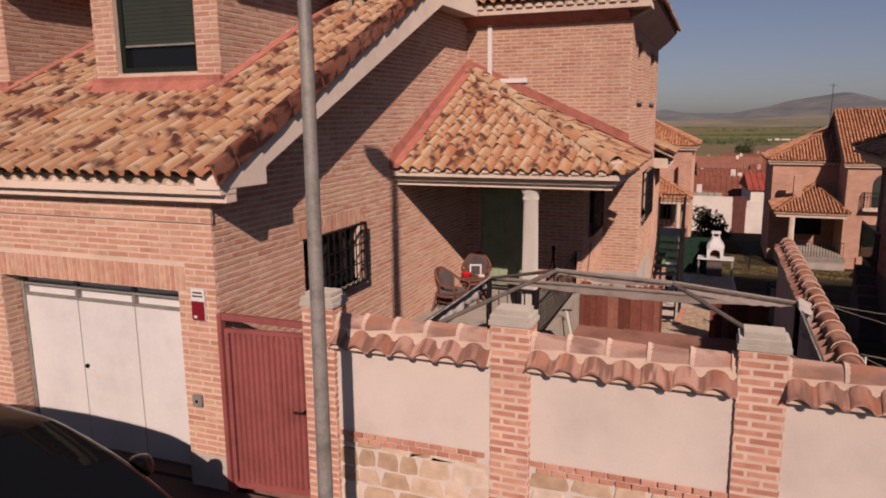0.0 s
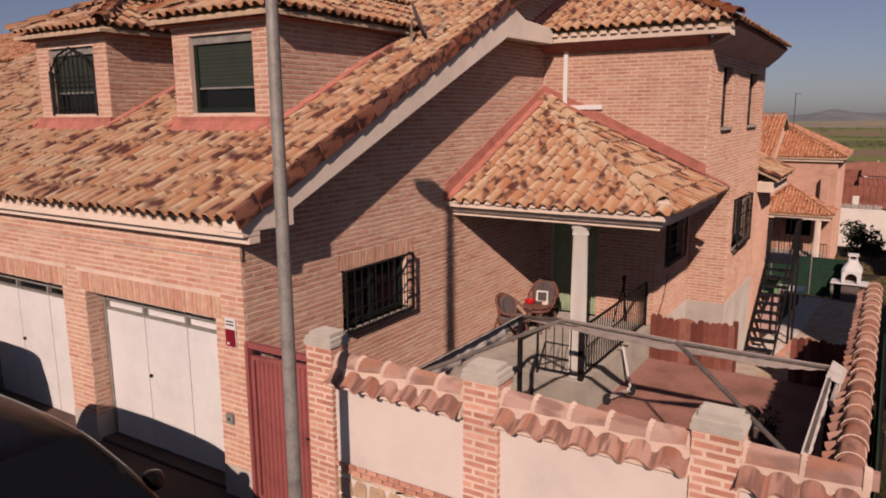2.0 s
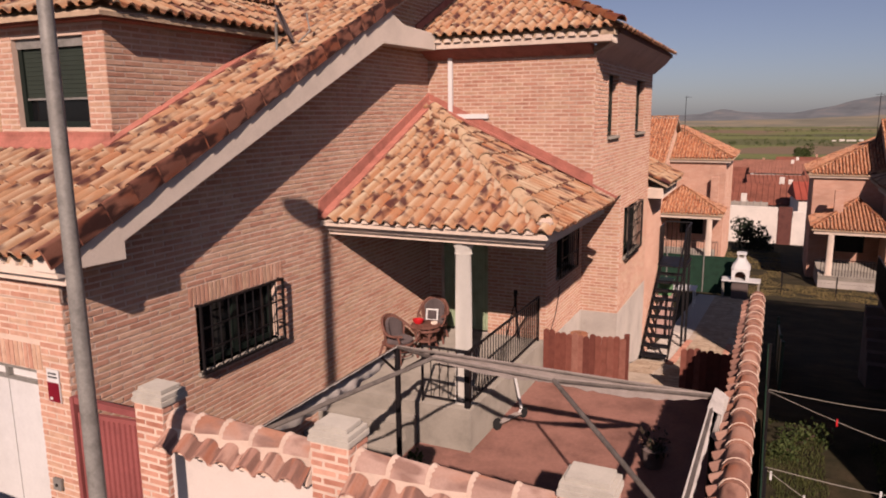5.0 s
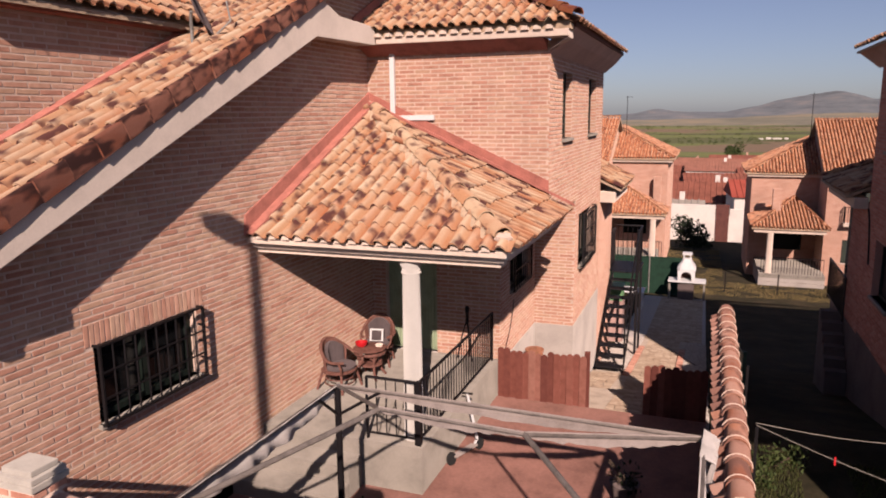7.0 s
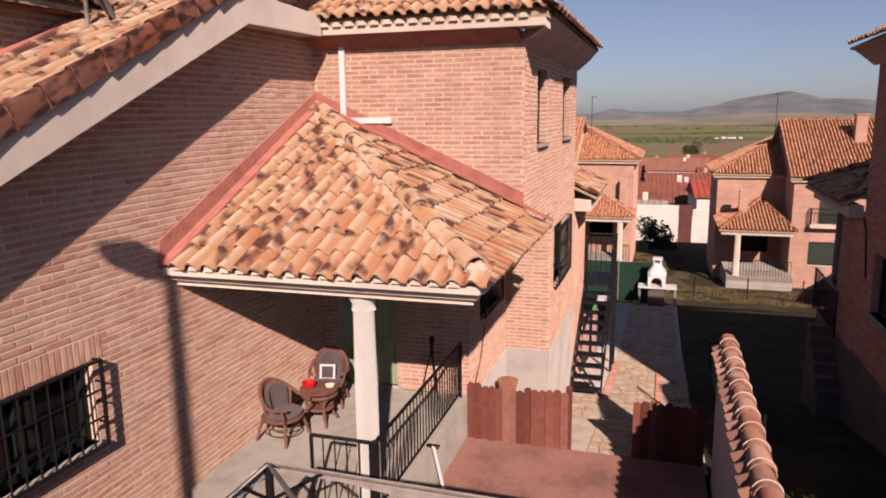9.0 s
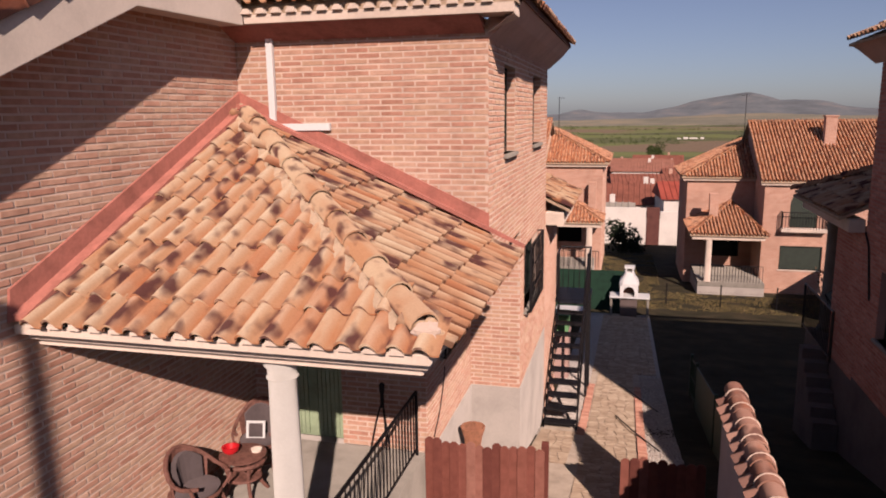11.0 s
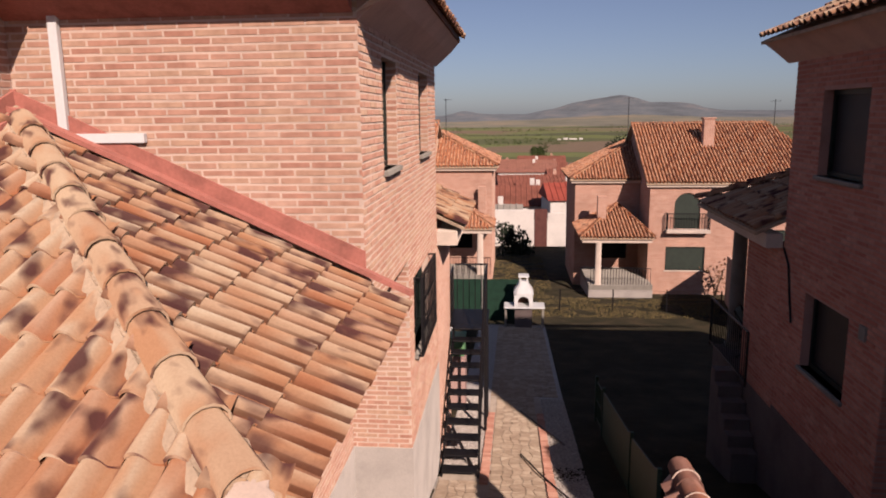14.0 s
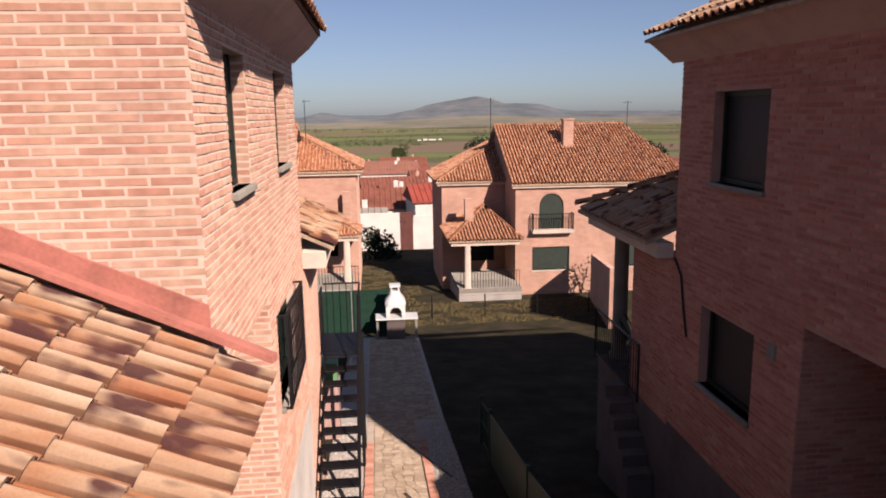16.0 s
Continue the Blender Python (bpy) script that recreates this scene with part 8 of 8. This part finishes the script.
porch_bits(h3, 3.8, 6.8, 43.0, -3.95, -1.5, 4.15, (4.6, 5.9, -3.1, -1.9, 45.98))
part("chimney", Shape().box(4.3, 4.75, 45.3, 45.75, -1.2, 0.35), M_FARBRICK, h3)
for x, y, z0, z1 in ((6.48, 50.2, 2.2, 5.63), (14.6, 50.0, 2.0, 5.34)):
    ant = thing("aerial", "thin television aerial on a roof", "aerial", group="roof aerials")
    part("mast", Shape().cyl((x, y, z0), (x, y, z1), 0.018, n=6), M_BLACK, ant)
    for i in range(5):
        part("element", Shape().cyl((x - 0.2 + 0.1 * i, y - 0.25, z1 - 0.1), (x - 0.2 + 0.1 * i, y + 0.25, z1 - 0.1), 0.008, n=5), M_BLACK, ant)
    part("boom", Shape().cyl((x - 0.25, y, z1 - 0.1), (x + 0.25, y, z1 - 0.1), 0.01, n=5), M_BLACK, ant)
porch_bits(h2, 1.3, 4.6, 41.8, -3.2, -0.85, 1.8, (2.4, 3.6, -2.4, -1.1, 44.98))
part("chimney", Shape().box(1.6, 2.0, 44.2, 44.6, -0.6, 1.0), M_FARBRICK, h2)
ant = thing("aerial", "thin television aerial on a roof", "aerial", group="roof aerials")
part("mast", Shape().cyl((-3.9, 47, 2.2), (-3.9, 47, 5.57), 0.018, n=6), M_BLACK, ant)
part("boom", Shape().cyl((-4.0, 47, 5.5), (-3.6, 47, 5.5), 0.012, n=5), M_BLACK, ant)

# ---- village, fields and trees below ----
M_REDROOF = plain("red_brown_roof", (0.26, 0.095, 0.065), 0.85, var=0.35, scale=0.8, fine=6, bumps=0.3, dist=0.05)
M_REDROOF2 = plain("red_roof", (0.36, 0.08, 0.055), 0.85, var=0.25, scale=0.8, fine=6, bumps=0.3, dist=0.05)
M_REDROOF3 = plain("muted_roof", (0.31, 0.14, 0.10), 0.85, var=0.3, scale=0.8, fine=6, bumps=0.3, dist=0.05)
M_LIME = plain("whitewash", (0.74, 0.70, 0.65), 0.9, var=0.15, scale=0.5, fine=6)


def village_house(x, y, w, d, h, rh, roof_m, wall_m, turn=0):
    v_ = thing("village_house", "small village house with a red-brown tiled roof", "house", group="village houses")
    g = ground_z(x, y) - 0.5
    part("wall", Shape().box(-w / 2, w / 2, -d / 2, d / 2, 0, h + 0.5), wall_m, v_)
    r = part("roof", Shape().prism([(-w / 2 - 0.3, -d / 2 - 0.4, h + 0.5), (-w / 2 - 0.3, 0, h + 0.5 + rh), (-w / 2 - 0.3, d / 2 + 0.4, h + 0.5)], (w + 0.6, 0, 0)), roof_m, v_)
    nrib = int(w / 0.55)
    rb = Shape()
    for i in range(nrib):
        xx = -w / 2 + (i + 0.5) * w / nrib
        rb.cyl((xx, -d / 2 - 0.4, h + 0.53), (xx, 0, h + 0.53 + rh), 0.09, n=5)
    part("roof_ribs", rb, roof_m, r, kind="stuff")
    for i in range(max(1, int(w / 3.5))):
        xx = -w / 2 + (i + 0.5) * w / max(1, int(w / 3.5))
        part("window", Shape().box(xx - 0.45, xx + 0.45, -d / 2 - 0.03, -d / 2 + 0.02, h - 1.1, h - 0.1), M_GLASS, v_)
    part("chimney", Shape().box(w * 0.2, w * 0.2 + 0.5, 0.3, 0.8, h + rh * 0.5, h + rh + 1.2), wall_m, v_)
    v_.matrix_basis = pose(x, y, g, 0, 0, turn)
    return v_


vr = random.Random(151)
village_house(0.2, 86, 7.5, 8, 2.9, 1.8, M_REDROOF, M_LIME)
village_house(7.2, 90, 5.6, 8, 2.4, 1.5, M_REDROOF, M_LIME)
village_house(5.3, 79, 4.4, 6, 3.9, 1.4, M_REDROOF2, M_LIME, 6)
village_house(-9, 88, 9, 8, 2.8, 1.8, M_REDROOF, M_LIME)
for x, y, w in ((1.0, 99, 9), (10.5, 101, 8), (-8, 102, 8), (5.5, 112, 10), (17, 111, 9), (-4, 118, 9)):
    village_house(x, y, w, 8, 2.5, 1.5, M_REDROOF3 if w == 8 else M_REDROOF, M_LIME, vr.uniform(-5, 5))
for k in range(26):
    x, y = vr.uniform(-40, 70), vr.uniform(105, 210)
    village_house(x, y, vr.uniform(8, 16), vr.uniform(7, 10), vr.uniform(2.4, 4.0), vr.uniform(1.3, 2.2), vr.choice((M_REDROOF, M_REDROOF3, M_REDROOF)), vr.choice((M_LIME, M_LIME, M_FARBRICK)), vr.uniform(-12, 12))
ww = thing("white_wall", "long whitewashed yard wall with a dark door", "wall")
for x0, x1, top in ((-9, -2.2, -3.9), (-2.2, 1.7, -3.7), (2.9, 7.2, -4.0), (1.7, 2.9, -4.6)):
    part("wall", Shape().box(x0, x1, 70, 70.3, -8, top), M_LIME, ww)
part("door", Shape().box(1.75, 2.85, 69.9, 70.0, -8, -3.6), plain("brown_door", (0.14, 0.05, 0.04), 0.7, var=0.3), ww)
village_house(-3.0, 75, 7, 6, 3.0, 0.4, M_CONC, M_LIME)
part("lean_roof", Shape().box(2.9, 7.0, 70.3, 76, -5.4, -5.2), M_CONC, ww)


def tree(x, y, h, r, seed, material=None, label="dark green tree beyond the village roofs"):
    rnd = random.Random(seed)
    t = thing("tree", label, "tree", group="far trees")
    g = ground_z(x, y)
    part("trunk", Shape().tube([(x, y, g - 0.2), (x + 0.1, y, g + h * 0.3), (x - 0.1, y, g + h * 0.6)], r * 0.09, 7), M_BARK, t)
    cs = [(x + rnd.uniform(-0.6, 0.6) * r, y + rnd.uniform(-0.6, 0.6) * r, g + h * 0.45 + rnd.uniform(0, h * 0.5), r * rnd.uniform(0.35, 0.6)) for _ in range(9)]
    limbs = Shape()
    for c in cs:
        limbs.tube([(x, y, g + h * 0.3), Vector((x, y, g + h * 0.4)).lerp(Vector(c[:3]), 0.6), c[:3]], r * 0.03, 5)
    part("limbs", limbs, M_BARK, t)
    v, f = leaves(cs, 170, r * 0.16, seed)
    big_mesh("crown", v, f, material or M_LEAF, t)


for x, y, h, r, s in ((27, 190, 9, 5, 1), (15.5, 150, 6, 3.2, 2), (-12, 165, 6, 3, 3), (62, 230, 8, 5, 4), (80, 210, 7, 4, 5), (44, 260, 7, 4, 6), (-30, 240, 8, 5, 7), (9, 270, 7, 3.6, 8)):
    tree(x, y, h, r, 160 + s, M_DARKLEAF if s % 2 else M_LEAF)
# one shrub added for the dark triangle in front of the white wall
for k, (x, y, h, r) in enumerate(((0.4, 64, 2.6, 1.7),)):
    g = ground_z(x, y)
    sr = random.Random(180 + k)
    bush("shrub", "dark shrub added in front of the white wall", [(x + sr.uniform(-0.8, 0.8) * r, y + sr.uniform(-0.5, 0.5) * r, g + sr.uniform(0.15, 0.75) * h, r * sr.uniform(0.4, 0.65)) for _ in range(8)], 150, 0.3, 180 + k, M_DARKLEAF)
fm = thing("farm", "small white farm buildings out in the fields", "farm")
for x, w, top in ((62, 5, -26.6), (69, 9, -27.2), (81, 4, -26.9), (55, 4, -27.6)):
    part("building", Shape().box(x, x + w, 900, 908, -32, top), M_LIME, fm)
for k in range(7):
    x = 150 + k * 26 + vr.uniform(-6, 6)
    y = 300 + vr.uniform(-30, 40)
    part("building", Shape().box(x, x + vr.uniform(9, 16), y, y + 9, ground_z(x, y) - 1, ground_z(x, y) + 4 + vr.uniform(-1, 2)), M_LIME, fm)

# hedges and scrub between the far fields
hr = random.Random(171)
hedge = []
for _ in range(60):
    x, y, turn, count = hr.uniform(-500, 900), 480 + 1900 * hr.random() ** 1.3, hr.uniform(-0.12, 0.12), hr.randint(3, 22)
    for k in range(count):
        a, b_ = x + k * hr.uniform(5, 9) * math.cos(turn), y + k * 7 * math.sin(turn)
        r = hr.uniform(0.9, 2.0) * (1 + y / 1100)
        hedge.append((a, b_, ground_z(a, b_) + r * 0.4, r))
hv, hf = leaves(hedge, 36, 1.0, 172)
tagged(big_mesh("hedge_scrub", hv, hf, M_LEAF, None), "dark scrub and hedges between far fields", "scrub", kind="stuff")

# ---- garden plants and grass ----
bush("bush", "low ragged green plants in the neighbour's garden", [(1.75, 11.9, 0.08, 0.22), (2.05, 12.1, 0.1, 0.26), (1.65, 11.4, 0.06, 0.2)], 200, 0.055, 191, M_LEAF)
bush("bush", "low ragged green plants in the neighbour's garden", [(2.0, 9.2, 0.08, 0.25), (1.7, 8.8, 0.06, 0.2), (2.3, 8.4, 0.05, 0.2)], 200, 0.055, 192, M_LEAF)
bush("bush", "bare thin shrub against the pink house", [(9.9, 43.9, -3.6, 0.7), (10.5, 43.8, -3.3, 0.7), (10.2, 43.7, -4.0, 0.5)], 26, 0.2, 193, leaf_material("dry_twigs", (0.16, 0.08, 0.05), (0.26, 0.15, 0.09)), trunk=(10.2, 43.9, -4.8))


def grass(name, label, areas, per_m2, size, seed, material):
    rnd = random.Random(seed)
    verts, faces = [], []
    for x0, x1, y0, y1 in areas:
        for _ in range(int((x1 - x0) * (y1 - y0) * per_m2)):
            x, y = rnd.uniform(x0, x1), rnd.uniform(y0, y1)
            if noise.noise((x * 0.8, y * 0.8, 1)) < -0.15:
                continue
            c = sloped(x, y, -0.01)
            t, s = rnd.uniform(0, 6.28), size * rnd.uniform(0.5, 1.4)
            side = Vector((math.cos(t), math.sin(t), 0)) * s * 0.12
            tip = Vector((rnd.uniform(-0.4, 0.4), rnd.uniform(-0.4, 0.4), 1)) * s
            k = len(verts)
            verts += [tuple(c - side), tuple(c + side), tuple(c + tip)]
            faces.append((k, k + 1, k + 2))
    return tagged(big_mesh(name, verts, faces, material, None), label, "grass")


grass("grass", "patchy green grass in the neighbour's garden", [(1.4, 2.15, 5.5, 12.7), (2.75, 3.75, 5.5, 12.4)], 2200, 0.055, 195, M_GRASS)
grass("dry_grass", "yellowed dry grass below the pink house", [(2.0, 10, 36, 43), (-3, 2, 36, 62)], 150, 0.09, 196, M_DRY)

# thin grey-leaved shrub in a pot in the shaded corner of the patio
ps_ = thing("potted_shrub", "twiggy grey-green shrub in a dark pot on the patio", "plant")
part("pot", Shape().lathe((0.1, 10.25, 0.1), [(0.12, 0), (0.16, 0.24), (0.18, 0.26), (0.15, 0.26), (0.13, 0.22)], 16), M_PLINTH_SHADED, ps_, smooth=True)
tw_rnd = random.Random(201)
for _ in range(9):
    a = tw_rnd.uniform(0, 6.28)
    tip = Vector((0.1 + 0.2 * math.cos(a), 10.25 + 0.2 * math.sin(a), tw_rnd.uniform(0.4, 0.62)))
    part("twig", Shape().tube([(0.1, 10.25, 0.3), Vector((0.1, 10.25, 0.3)).lerp(tip, 0.5) + Vector((0, 0, 0.05)), tip], 0.008, 5), M_BARK, ps_)
v, f = leaves([(0.1, 10.25, 0.5, 0.18), (0.2, 10.15, 0.42, 0.14)], 45, 0.06, 202)
big_mesh("leaves", v, f, M_DARKLEAF, ps_)

# ---- the twin house up the street ----
th = thing("house", "brick twin house up the street with a tiled hipped roof", "house")
part("wall", Shape().box(-32, -21.9, 13.2, 19, -0.2, 5.33), M_FARBRICK, th)
part("cornice", Shape().box(-32, -21.7, 12.95, 13.199, 5.28, 5.5), M_CREAM, th, bevel=0.01)
part("wall", Shape().box(-32, -21.4, 13.6, 19, 5.34, 6.2), M_FARBRICK, th)
tw_roof = part("roof", Shape().prism([(-32, 13.1, 6.2), (-21.1, 13.1, 6.2), (-22.4, 16, 7.55), (-32, 16, 7.55)], (0, 0, -0.06)).prism([(-21.1, 13.1, 6.2), (-21.1, 19, 6.2), (-22.4, 16, 7.55)], (0, 0, -0.06)), M_MORTAR_TILE, th)
tile_field(tw_roof, [(-32, 0), (-21.0, 0), (-22.3, 2.9 / CS), (-32, 2.9 / CS)], (0, 13.05, 6.23), X, (0, CS, SN), seed=211, far=True)
